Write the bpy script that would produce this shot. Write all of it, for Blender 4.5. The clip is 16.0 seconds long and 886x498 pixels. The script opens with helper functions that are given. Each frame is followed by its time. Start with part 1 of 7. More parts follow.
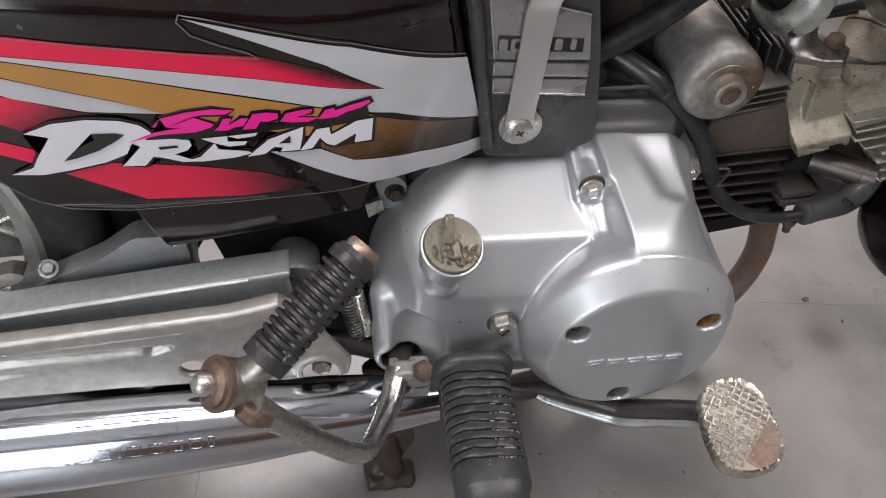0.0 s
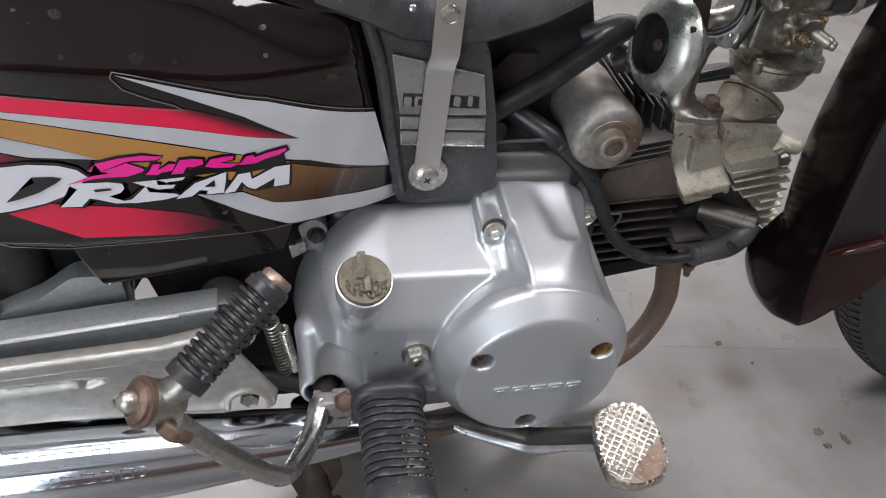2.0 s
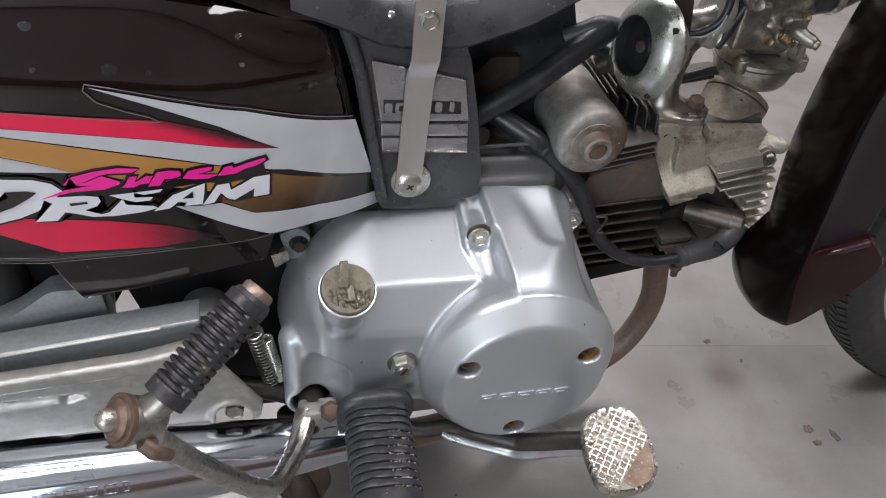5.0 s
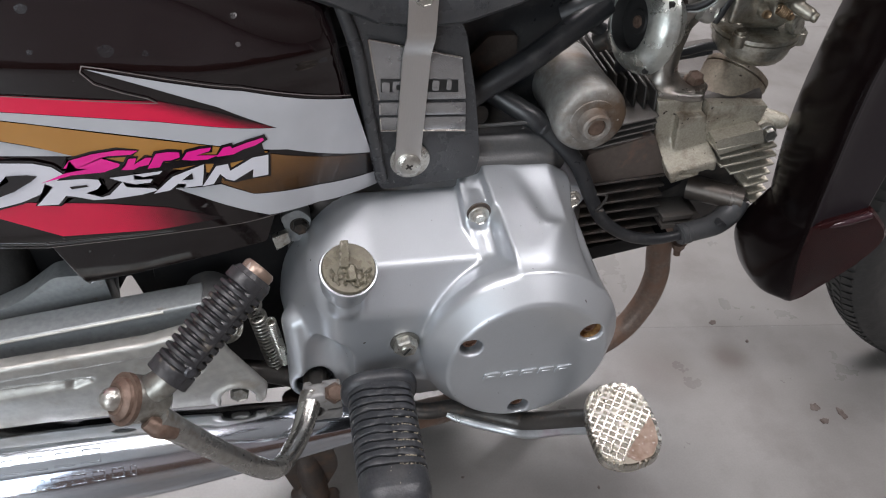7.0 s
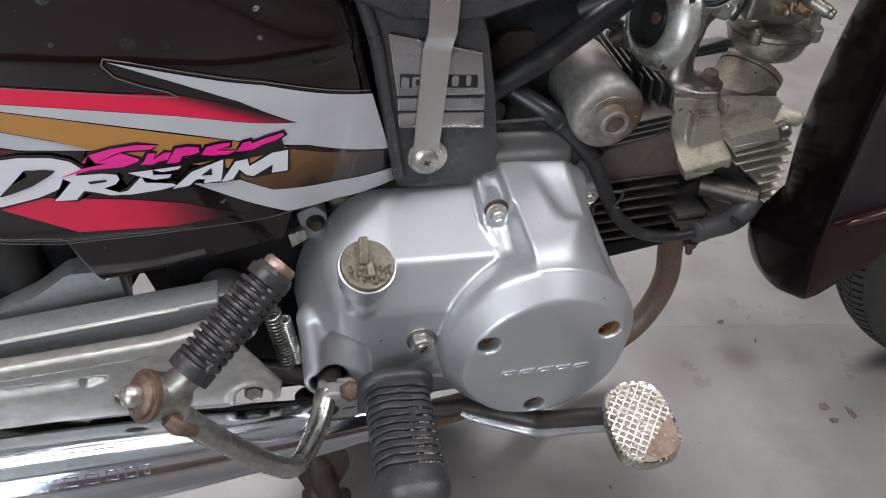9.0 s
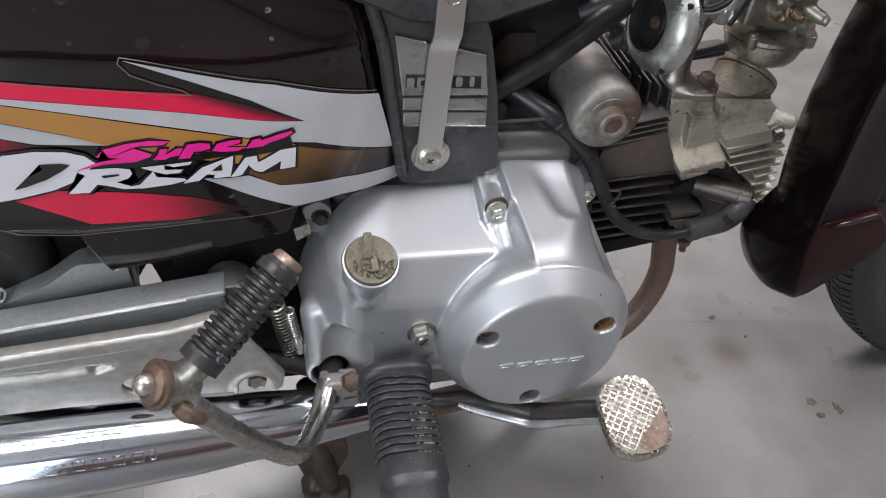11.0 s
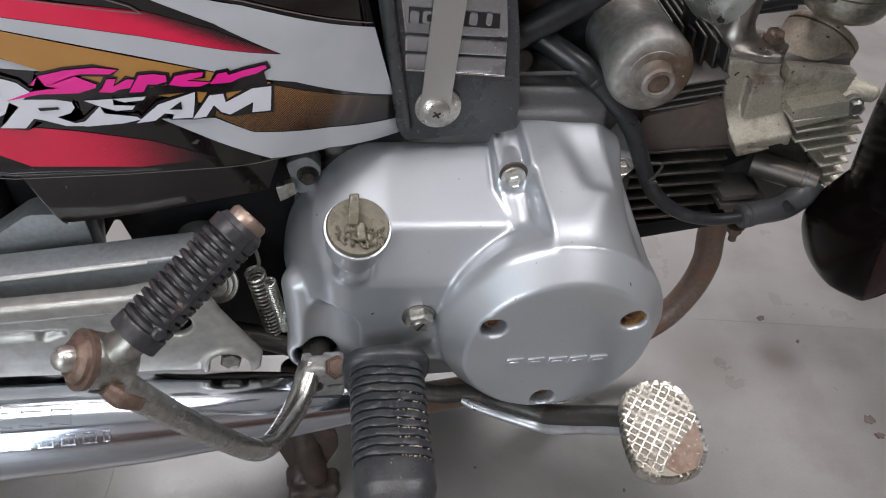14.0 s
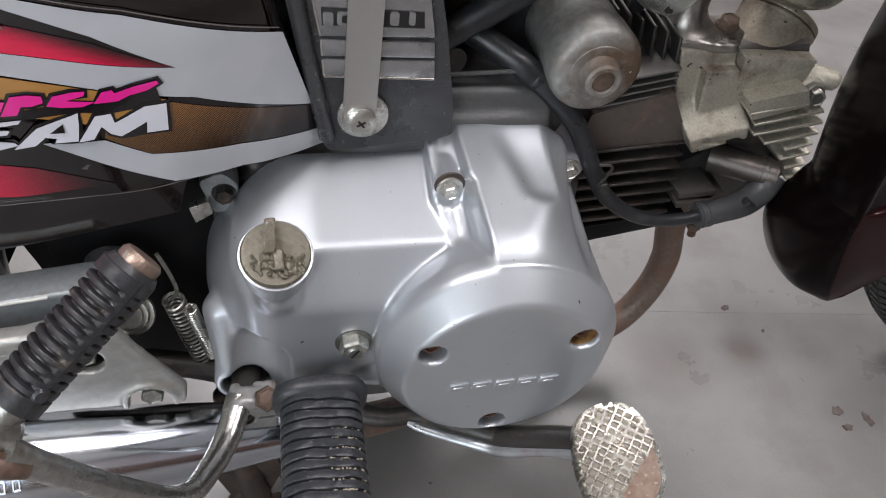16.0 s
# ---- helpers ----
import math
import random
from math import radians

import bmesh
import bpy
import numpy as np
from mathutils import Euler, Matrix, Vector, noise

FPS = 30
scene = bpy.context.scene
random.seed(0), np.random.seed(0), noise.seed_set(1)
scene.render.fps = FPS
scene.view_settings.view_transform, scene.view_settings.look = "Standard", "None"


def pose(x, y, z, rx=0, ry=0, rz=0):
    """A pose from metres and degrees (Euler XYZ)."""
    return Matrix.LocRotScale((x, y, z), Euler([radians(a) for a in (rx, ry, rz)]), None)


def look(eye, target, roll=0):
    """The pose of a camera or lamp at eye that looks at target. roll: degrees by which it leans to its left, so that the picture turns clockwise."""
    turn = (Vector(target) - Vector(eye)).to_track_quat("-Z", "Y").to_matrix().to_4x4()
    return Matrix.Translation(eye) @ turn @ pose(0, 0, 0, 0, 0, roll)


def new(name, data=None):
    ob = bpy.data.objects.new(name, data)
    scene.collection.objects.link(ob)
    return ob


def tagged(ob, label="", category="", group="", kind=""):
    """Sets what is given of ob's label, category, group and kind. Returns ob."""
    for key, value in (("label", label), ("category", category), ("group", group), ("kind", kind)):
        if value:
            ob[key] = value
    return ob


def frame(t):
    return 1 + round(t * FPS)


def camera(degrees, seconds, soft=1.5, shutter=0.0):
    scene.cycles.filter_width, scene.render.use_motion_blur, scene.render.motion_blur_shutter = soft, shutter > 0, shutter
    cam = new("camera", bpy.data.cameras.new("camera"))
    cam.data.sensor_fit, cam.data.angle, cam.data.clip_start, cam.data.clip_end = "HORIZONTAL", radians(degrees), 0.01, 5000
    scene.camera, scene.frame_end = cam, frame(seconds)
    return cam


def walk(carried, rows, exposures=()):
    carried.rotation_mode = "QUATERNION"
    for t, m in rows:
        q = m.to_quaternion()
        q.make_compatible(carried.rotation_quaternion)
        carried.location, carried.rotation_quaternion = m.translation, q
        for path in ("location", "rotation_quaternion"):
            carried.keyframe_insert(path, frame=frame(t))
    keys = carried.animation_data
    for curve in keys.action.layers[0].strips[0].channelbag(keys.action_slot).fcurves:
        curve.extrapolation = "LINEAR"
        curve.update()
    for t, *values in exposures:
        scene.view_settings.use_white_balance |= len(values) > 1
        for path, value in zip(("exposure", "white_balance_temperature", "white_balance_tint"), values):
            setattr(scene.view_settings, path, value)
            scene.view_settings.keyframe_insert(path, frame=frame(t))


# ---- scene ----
cam = camera(57.5, 16.0, soft=1.1)
PATH = [
    (0, (-0.237, -0.34, 0.758), (0.073, 1.016, -0.679), 6.4),
    (0.5, (-0.22, -0.366, 0.771), (0.13, 1.026, -0.622), 6.6),
    (1, (-0.219, -0.402, 0.776), (0.157, 1.04, -0.558), 6.8),
    (1.5, (-0.22, -0.408, 0.784), (0.171, 1.044, -0.534), 7.5),
    (2, (-0.21, -0.405, 0.786), (0.197, 1.053, -0.521), 7.9),
    (2.5, (-0.206, -0.406, 0.787), (0.217, 1.05, -0.517), 8.3),
    (3, (-0.199, -0.405, 0.788), (0.231, 1.051, -0.514), 8.4),
    (3.5, (-0.191, -0.405, 0.785), (0.24, 1.049, -0.519), 8.5),
    (4, (-0.192, -0.399, 0.786), (0.24, 1.053, -0.52), 8.3),
    (4.5, (-0.204, -0.395, 0.789), (0.229, 1.055, -0.519), 8.0),
    (7, (-0.199, -0.406, 0.78), (0.212, 1.038, -0.542), 6.1),
    (7.5, (-0.212, -0.41, 0.78), (0.194, 1.044, -0.532), 6.3),
    (8, (-0.218, -0.405, 0.788), (0.192, 1.048, -0.523), 6.7),
    (8.5, (-0.217, -0.402, 0.772), (0.206, 1.047, -0.54), 6.3),
    (11, (-0.227, -0.41, 0.787), (0.214, 1.014, -0.546), 7.8),
    (11.5, (-0.244, -0.415, 0.8), (0.168, 1.044, -0.505), 7.2),
    (12, (-0.246, -0.417, 0.811), (0.122, 1.079, -0.464), 6.4),
    (12.3, (-0.253, -0.416, 0.818), (0.084, 1.105, -0.435), 6.1),
    (12.5, (-0.253, -0.407, 0.806), (0.087, 1.116, -0.445), 6.6),
    (13, (-0.221, -0.353, 0.724), (0.111, 1.128, -0.579), 8.2),
    (13.5, (-0.201, -0.325, 0.694), (0.132, 1.09, -0.68), 8.8),
    (14, (-0.178, -0.35, 0.718), (0.156, 1.062, -0.658), 8.3),
    (14.5, (-0.173, -0.334, 0.705), (0.175, 1.064, -0.683), 8.0),
    (15, (-0.175, -0.329, 0.705), (0.193, 1.06, -0.686), 8.0),
    (15.5, (-0.159, -0.31, 0.694), (0.232, 1.065, -0.706), 8.4),
    (16, (-0.143, -0.299, 0.709), (0.255, 1.056, -0.707), 8.4),
]
walk(cam, [(t, look(eye, target, roll)) for t, eye, target, roll in PATH], [(0, 0.08, 6820, 12), (0.6, 0.11, 6700, 10.5), (1.4, 0.12, 6530, 10), (11.2, 0.10, 6500, 10), (12.3, 0.30, 6550, 10), (13.1, 0.27, 6500, 10), (14, 0.05, 6500, 10), (16, 0.09, 6500, 10)])

# ---- light: no lamp is seen; daylight behind the camera and ceiling panels are assumed ----
world = bpy.data.worlds.new("world")
scene.world = world
world.use_nodes = True
wn = world.node_tree
bg = wn.nodes["Background"]
sky = wn.nodes.new("ShaderNodeTexSky")
sky.sky_type = "NISHITA"
sky.sun_disc = False
sky.sun_elevation, sky.sun_rotation = radians(55), radians(200)
wn.links.new(sky.outputs[0], bg.inputs[0])
bg.inputs[1].default_value = 0.10


def area_lamp(name, m, sx, sy, watts, colour):
    lamp = bpy.data.lights.new(name, "AREA")
    lamp.shape, lamp.size, lamp.size_y, lamp.energy, lamp.color = "RECTANGLE", sx, sy, watts, colour
    ob = new(name, lamp)
    ob.matrix_world = m
    return ob


DAY = area_lamp("assumed_daylight", look((-2.3, -3.05, 1.45), (-1.2, 0, 0.9)), 1.9, 2.3, 66, (0.88, 0.94, 1.0))
# unseen ceiling lamps; the large one is placed for reflections on top faces
PANEL_LAMPS = [area_lamp("unseen_ceiling_panel", look(p, (p[0], p[1], 0)), sx, sy, w, (1.0, 0.955, 0.985))
               for p, sx, sy, w in (((-1.1, -0.4, 2.93), 1.5, 0.9, 50), ((1.2, -0.5, 2.93), 1.2, 0.9, 40), ((0.2, 2.1, 2.93), 2.6, 1.2, 135))]


# ---- materials ----
def node(nt, kind, **inputs):
    n = nt.nodes.new(kind)
    for k, v in inputs.items():
        n.inputs[k.replace("_", " ")].default_value = v
    return n


def ramp(nt, src, stops):
    r = nt.nodes.new("ShaderNodeValToRGB")
    el = r.color_ramp.elements
    while len(el) < len(stops):
        el.new(0.5)
    for e, (p, c) in zip(el, stops):
        e.position, e.color = p, (*c, 1) if len(c) == 3 else c
    nt.links.new(src, r.inputs[0])
    return r.outputs[0]


def grey(v):
    return (v, v, v)


def material(name, base, rough=0.5, metal=0.0, spots=None, spot_scale=40.0, spot_at=(0.55, 0.7), grain=0.08, grain_scale=250.0,
             bump=0.15, bump_scale=600.0, coat=0.0, rough_var=0.12, spec=0.5, stretch=None, specks=None):
    """Principled surface: base colour with fine grain, a second colour in patches (dirt, rust, wear, a reflection on
    chrome), uneven gloss and fine relief.
    """
    m = bpy.data.materials.new(name)
    m.use_nodes = True
    nt = m.node_tree
    b = nt.nodes["Principled BSDF"]
    tc = nt.nodes.new("ShaderNodeTexCoord")
    src = tc.outputs["Object"]
    if stretch:
        mp = nt.nodes.new("ShaderNodeMapping")
        mp.inputs["Scale"].default_value = stretch
        nt.links.new(src, mp.inputs[0])
        src = mp.outputs[0]
    fine = node(nt, "ShaderNodeTexNoise", Scale=grain_scale, Detail=4.0)
    nt.links.new(src, fine.inputs["Vector"])
    g = ramp(nt, fine.outputs["Fac"], [(0.3, tuple(c * (1 - grain) for c in base)), (0.7, tuple(min(1, c * (1 + grain)) for c in base))])
    colour = g
    big = node(nt, "ShaderNodeTexNoise", Scale=spot_scale, Detail=6.0, Roughness=0.65)
    nt.links.new(src, big.inputs["Vector"])
    if spots:
        f = ramp(nt, big.outputs["Fac"], [(spot_at[0], grey(0)), (spot_at[1], grey(1))])
        mix = nt.nodes.new("ShaderNodeMix")
        mix.data_type = "RGBA"
        nt.links.new(f, mix.inputs[0])
        nt.links.new(g, mix.inputs[6])
        mix.inputs[7].default_value = (*spots, 1)
        colour = mix.outputs[2]
    if specks:
        sn = node(nt, "ShaderNodeTexNoise", Scale=specks[1], Detail=2.0)
        nt.links.new(src, sn.inputs["Vector"])
        sf = ramp(nt, sn.outputs["Fac"], [(specks[2], grey(0)), (specks[2] + 0.025, grey(1))])
        smix = nt.nodes.new("ShaderNodeMix")
        smix.data_type = "RGBA"
        nt.links.new(sf, smix.inputs[0])
        nt.links.new(colour, smix.inputs[6])
        smix.inputs[7].default_value = (*specks[0], 1)
        colour = smix.outputs[2]
    nt.links.new(colour, b.inputs["Base Color"])
    rr = ramp(nt, big.outputs["Fac"], [(0.3, grey(max(0.02, rough - rough_var))), (0.7, grey(min(1, rough + rough_var)))])
    nt.links.new(rr, b.inputs["Roughness"])
    b.inputs["Metallic"].default_value = metal
    b.inputs["Coat Weight"].default_value = coat
    b.inputs["Coat Roughness"].default_value = 0.04
    b.inputs["Specular IOR Level"].default_value = spec
    if bump:
        bt = node(nt, "ShaderNodeTexNoise", Scale=bump_scale, Detail=3.0)
        nt.links.new(src, bt.inputs["Vector"])
        bn = node(nt, "ShaderNodeBump", Strength=bump, Distance=0.0006)
        nt.links.new(bt.outputs["Fac"], bn.inputs["Height"])
        nt.links.new(bn.outputs[0], b.inputs["Normal"])
    return m


def decal(name, colour, fade=None, rough=0.2, to=(0.008, 0.006, 0.007)):
    """Printed film; fade = (axis vector, from, to): a dot screen that dissolves into black."""
    m = bpy.data.materials.new(name)
    m.use_nodes = True
    nt = m.node_tree
    b = nt.nodes["Principled BSDF"]
    b.inputs["Roughness"].default_value = rough
    b.inputs["Coat Weight"].default_value = 0.3
    tc = nt.nodes.new("ShaderNodeTexCoord")
    nz = node(nt, "ShaderNodeTexNoise", Scale=30.0, Detail=5.0)
    nt.links.new(tc.outputs["Object"], nz.inputs["Vector"])
    c = ramp(nt, nz.outputs["Fac"], [(0.3, tuple(v * 0.94 for v in colour)), (0.7, tuple(min(1, v * 1.05) for v in colour))])
    if fade:
        axis, lo, hi = fade
        dot = nt.nodes.new("ShaderNodeVectorMath")
        dot.operation = "DOT_PRODUCT"
        dot.inputs[1].default_value = axis
        nt.links.new(tc.outputs["Object"], dot.inputs[0])
        mr = nt.nodes.new("ShaderNodeMapRange")
        mr.inputs[1].default_value, mr.inputs[2].default_value = lo, hi
        mr.inputs[3].default_value, mr.inputs[4].default_value = -0.15, 1.15
        nt.links.new(dot.outputs["Value"], mr.inputs[0])
        # dot screen at 45 degrees, pitch 0.8 mm
        sep = nt.nodes.new("ShaderNodeSeparateXYZ")
        nt.links.new(tc.outputs["Object"], sep.inputs[0])
        waves = []
        for sgn in (1, -1):
            a = nt.nodes.new("ShaderNodeMath")
            a.operation = "MULTIPLY_ADD"
            a.inputs[1].default_value = sgn
            nt.links.new(sep.outputs["X"], a.inputs[0])
            nt.links.new(sep.outputs["Z"], a.inputs[2])
            k = nt.nodes.new("ShaderNodeMath")
            k.operation = "MULTIPLY"
            k.inputs[1].default_value = 2 * math.pi / 0.0013
            nt.links.new(a.outputs[0], k.inputs[0])
            w = nt.nodes.new("ShaderNodeMath")
            w.operation = "SINE"
            nt.links.new(k.outputs[0], w.inputs[0])
            waves.append(w)
        p = nt.nodes.new("ShaderNodeMath")
        p.operation = "ADD"
        nt.links.new(waves[0].outputs[0], p.inputs[0])
        nt.links.new(waves[1].outputs[0], p.inputs[1])
        q = nt.nodes.new("ShaderNodeMath")
        q.operation = "MULTIPLY_ADD"
        q.inputs[1].default_value, q.inputs[2].default_value = 0.25, 0.5
        nt.links.new(p.outputs[0], q.inputs[0])
        d = nt.nodes.new("ShaderNodeMath")
        d.operation = "SUBTRACT"
        nt.links.new(mr.outputs[0], d.inputs[0])
        nt.links.new(q.outputs[0], d.inputs[1])
        e = nt.nodes.new("ShaderNodeMapRange")
        e.inputs[1].default_value, e.inputs[2].default_value = -0.18, 0.18
        nt.links.new(d.outputs[0], e.inputs[0])
        mix = nt.nodes.new("ShaderNodeMix")
        mix.data_type = "RGBA"
        nt.links.new(e.outputs[0], mix.inputs[0])
        nt.links.new(c, mix.inputs[6])
        mix.inputs[7].default_value = (*to, 1)
        c = mix.outputs[2]
    nt.links.new(c, b.inputs["Base Color"])
    return m


SILVER = material("silver_engine_paint", (0.485, 0.510, 0.535), 0.38, 0.66, spots=(0.450, 0.472, 0.495), spot_scale=7, spot_at=(0.45, 0.75), specks=((0.10, 0.09, 0.08), 210, 0.742),
                  grain=0.04, grain_scale=1400, bump=0.03, bump_scale=1200, coat=0.55, rough_var=0.03)
SILVER_DULL = material("silver_frame_paint", (0.32, 0.34, 0.345), 0.42, 0.45, spots=(0.25, 0.24, 0.22), spot_scale=60, spot_at=(0.62, 0.72),
                       grain=0.1, bump=0.3, bump_scale=300)
PLATE = material("worn_cast_plate", (0.40, 0.395, 0.37), 0.44, 0.70, spots=(0.30, 0.27, 0.22), spot_scale=26, spot_at=(0.55, 0.78), grain=0.12, grain_scale=120, bump=0.35, bump_scale=180)
ALU = material("raw_cast_aluminium", (0.400, 0.372, 0.306), 0.53, 0.55, specks=((0.07, 0.055, 0.045), 220, 0.705), spots=(0.165, 0.130, 0.095), spot_scale=34, spot_at=(0.51, 0.72),
               grain=0.14, grain_scale=500, bump=0.40, bump_scale=420)
ALU_STAINED = material("brown_stained_aluminium", (0.280, 0.242, 0.190), 0.50, 0.6, specks=((0.05, 0.038, 0.03), 200, 0.690), spots=(0.115, 0.085, 0.060), spot_scale=30, spot_at=(0.46, 0.70), grain=0.15, grain_scale=450, bump=0.4, bump_scale=420)
ALU_DARK = material("sooty_cast_aluminium", (0.088, 0.081, 0.075), 0.5, 0.4, spots=(0.10, 0.085, 0.075), spot_scale=40, bump=0.4, bump_scale=300)
FIN_EDGE = material("sooty_fin", (0.062, 0.056, 0.052), 0.40, 0.5, spots=(0.12, 0.095, 0.08), spot_scale=70, spot_at=(0.5, 0.7), bump=0.4, bump_scale=300)
PLUG_CAP = material("scuffed_plug_shield", (0.095, 0.085, 0.075), 0.38, 0.6, spots=(0.075, 0.058, 0.048), spot_scale=35, spot_at=(0.46, 0.66), bump=0.2)
# black of the upright fins, also the painted shadow behind the plug cap
SOOT_AND_SHADE = material("oily_black_fin_and_shade", (0.040, 0.037, 0.035), 0.42, 0.35, spots=(0.075, 0.062, 0.052), spot_scale=60, bump=0.4, bump_scale=300)
BROWNED = material("heat_browned_casting", (0.125, 0.104, 0.092), 0.36, 0.5, spots=(0.27, 0.155, 0.115), spot_at=(0.52, 0.74), spot_scale=26, bump=0.3)
CASE = material("crankcase_grey", (0.10, 0.10, 0.10), 0.5, 0.4, spots=(0.16, 0.14, 0.12), spot_scale=20, bump=0.3)
# the stretched warm spots paint the orange streak mirrored in the muffler
CHROME = material("chrome", (0.545, 0.585, 0.645), 0.14, 1.0, spots=(0.58, 0.55, 0.53), spot_scale=22, spot_at=(0.48, 0.74), grain=0.04,
                  bump=0.12, bump_scale=30, rough_var=0.06, stretch=(0.45, 1, 1))
RUSTY = material("rusted_exhaust", (0.18, 0.135, 0.110), 0.55, 0.35, spots=(0.20, 0.125, 0.090), spot_scale=34, spot_at=(0.42, 0.6), grain=0.25,
                 bump=0.6, bump_scale=320)
RUST_BOLT = material("rusted_bolt", (0.16, 0.110, 0.085), 0.5, 0.5, spots=(0.12, 0.07, 0.05), spot_scale=150, grain=0.2, bump=0.5)
RUST_WELL = material("orange_rusted_screw", (0.13, 0.066, 0.040), 0.5, 0.4, spots=(0.12, 0.07, 0.05), spot_scale=200, grain=0.2, bump=0.5)
ZINC = material("zinc_steel", (0.55, 0.54, 0.50), 0.32, 0.9, spots=(0.32, 0.28, 0.22), spot_scale=120, bump=0.3)
OLD_STEEL = material("old_steel", (0.35, 0.345, 0.315), 0.36, 0.9, spots=(0.21, 0.19, 0.16), spot_scale=60, grain=0.15, bump=0.4, bump_scale=300)
DARK_STEEL = material("dark_oily_steel", (0.06, 0.056, 0.052), 0.4, 0.6, spots=(0.12, 0.09, 0.07), spot_scale=80, bump=0.4)
STAINLESS = material("brushed_stainless", (0.66, 0.645, 0.625), 0.33, 1.0, grain=0.03, grain_scale=500, stretch=(6, 6, 0.3), bump=0.02, bump_scale=500, rough_var=0.05)
RACK = material("stainless_rod", (0.56, 0.53, 0.49), 0.22, 1.0, spots=(0.45, 0.41, 0.36), spot_scale=60, bump=0.1)
GLOSS = material("dark_maroon_gloss_plastic", specks=((0.07, 0.065, 0.065), 130, 0.735), base=(0.0052, 0.0022, 0.0027), rough=0.07, metal=0.0, spots=(0.0070, 0.0042, 0.0046), spot_scale=14, spot_at=(0.5, 0.8),
                 grain=0.3, grain_scale=1500, bump=0.16, bump_scale=11, rough_var=0.03, spec=0.70)
# scuffed copy of GLOSS, kept dark where the shield mirrors the dark engine
GLOSS_SCUFFED = material("scuffed_dark_plastic", specks=((0.06, 0.055, 0.055), 120, 0.76), base=(0.0045, 0.0026, 0.0028), rough=0.20, metal=0.0, spots=(0.009, 0.007, 0.007), spot_scale=30, spot_at=(0.6, 0.8),
                         grain=0.3, grain_scale=900, bump=0.10, bump_scale=14, rough_var=0.04, spec=0.10)
# paler copy of the shield plastic: its even reflection put into the colour
SHIELD_SHEEN = material("purple_black_plastic_with_sheen", (0.0150, 0.0115, 0.0140), 0.40, 0.0, spots=(0.019, 0.015, 0.017), spot_scale=9, spot_at=(0.4, 0.7), grain=0.2, bump=0.05, bump_scale=300, spec=0.30)
# brighter, shinier maroon for the added highlight bead on the lip
LIP_GLOSS = material("maroon_highlight_bead", (0.030, 0.012, 0.016), 0.12, 0.0, spots=(0.02, 0.006, 0.008), spot_scale=60, bump=0.05, spec=0.8)
# redder copy of the shield plastic for the front that catches light
MAROON = material("maroon_gloss_plastic", (0.0210, 0.0040, 0.0046), 0.10, 0.0, spots=(0.012, 0.005, 0.005), spot_scale=8, spot_at=(0.4, 0.7),
                  grain=0.2, bump=0.03, bump_scale=50, rough_var=0.04, spec=0.25)
MATTE = material("dusty_black_plastic", specks=((0.14, 0.14, 0.14), 260, 0.715), base=(0.037, 0.039, 0.042), rough=0.27, metal=0.0, spots=(0.062, 0.062, 0.063), spot_scale=22, spot_at=(0.45, 0.75),
                 grain=0.2, grain_scale=700, bump=0.35, bump_scale=900)
MATTE_DARK = material("matt_black_flap_plastic", specks=((0.14, 0.14, 0.14), 260, 0.70), base=(0.047, 0.048, 0.051), rough=0.30, metal=0.0, spots=(0.064, 0.064, 0.065), spot_scale=22, spot_at=(0.45, 0.75),
                      grain=0.2, grain_scale=700, bump=0.35, bump_scale=900)
PLATE_GREY = material("satin_badge_grey", (0.37, 0.37, 0.375), 0.24, 0.75, spots=(0.09, 0.09, 0.09), spot_scale=20, bump=0.15)
RUBBER = material("black_rubber", (0.034, 0.035, 0.040), 0.36, 0.0, spots=(0.11, 0.10, 0.09), spot_scale=160, spot_at=(0.66, 0.72),
                  grain=0.3, grain_scale=500, bump=0.4, bump_scale=500)
RUBBER_WORN = material("dusty_kick_rubber", (0.030, 0.030, 0.032), 0.36, 0.0, spots=(0.15, 0.125, 0.09), spot_scale=95, spot_at=(0.60, 0.72),
                       grain=0.3, bump=0.4, bump_scale=400)
RUBBER_PEG = material("scuffed_footrest_rubber", (0.032, 0.034, 0.038), 0.40, 0.0, spots=(0.062, 0.061, 0.060), spot_scale=45, spot_at=(0.50, 0.72), specks=((0.30, 0.27, 0.22), 300, 0.735),
                      grain=0.25, grain_scale=500, bump=0.35, bump_scale=500)
GRIME = material("pale_dry_grime", (0.34, 0.30, 0.23), 0.7, 0.0, spots=(0.20, 0.17, 0.12), spot_scale=300, bump=0.6, bump_scale=700)
LEVER = material("scuffed_plated_steel", (0.40, 0.395, 0.375), 0.28, 0.92, spots=(0.24, 0.20, 0.16), spot_scale=38, spot_at=(0.55, 0.72), grain=0.12, bump=0.25, bump_scale=260)
CLAMP = material("pale_worn_clamp_steel", (0.33, 0.325, 0.315), 0.48, 0.5, spots=(0.17, 0.115, 0.08), spot_scale=70, spot_at=(0.60, 0.72), grain=0.1, bump=0.3)
RUST_RING = material("yellow_rust_stain", (0.36, 0.215, 0.085), 0.5, 0.2, spots=(0.20, 0.085, 0.03), spot_scale=160, spot_at=(0.45, 0.6))
FRAME_BLACK = material("frame_and_backing_black", (0.0075, 0.0075, 0.0080), 0.5, 0.0, spots=(0.018, 0.017, 0.016), spot_scale=40, bump=0.2, spec=0.2)
ARM_PLATE = material("blued_plated_steel", (0.44, 0.46, 0.475), 0.36, 0.75, spots=(0.34, 0.31, 0.33), spot_scale=30, spot_at=(0.52, 0.7), bump=0.2, bump_scale=200)
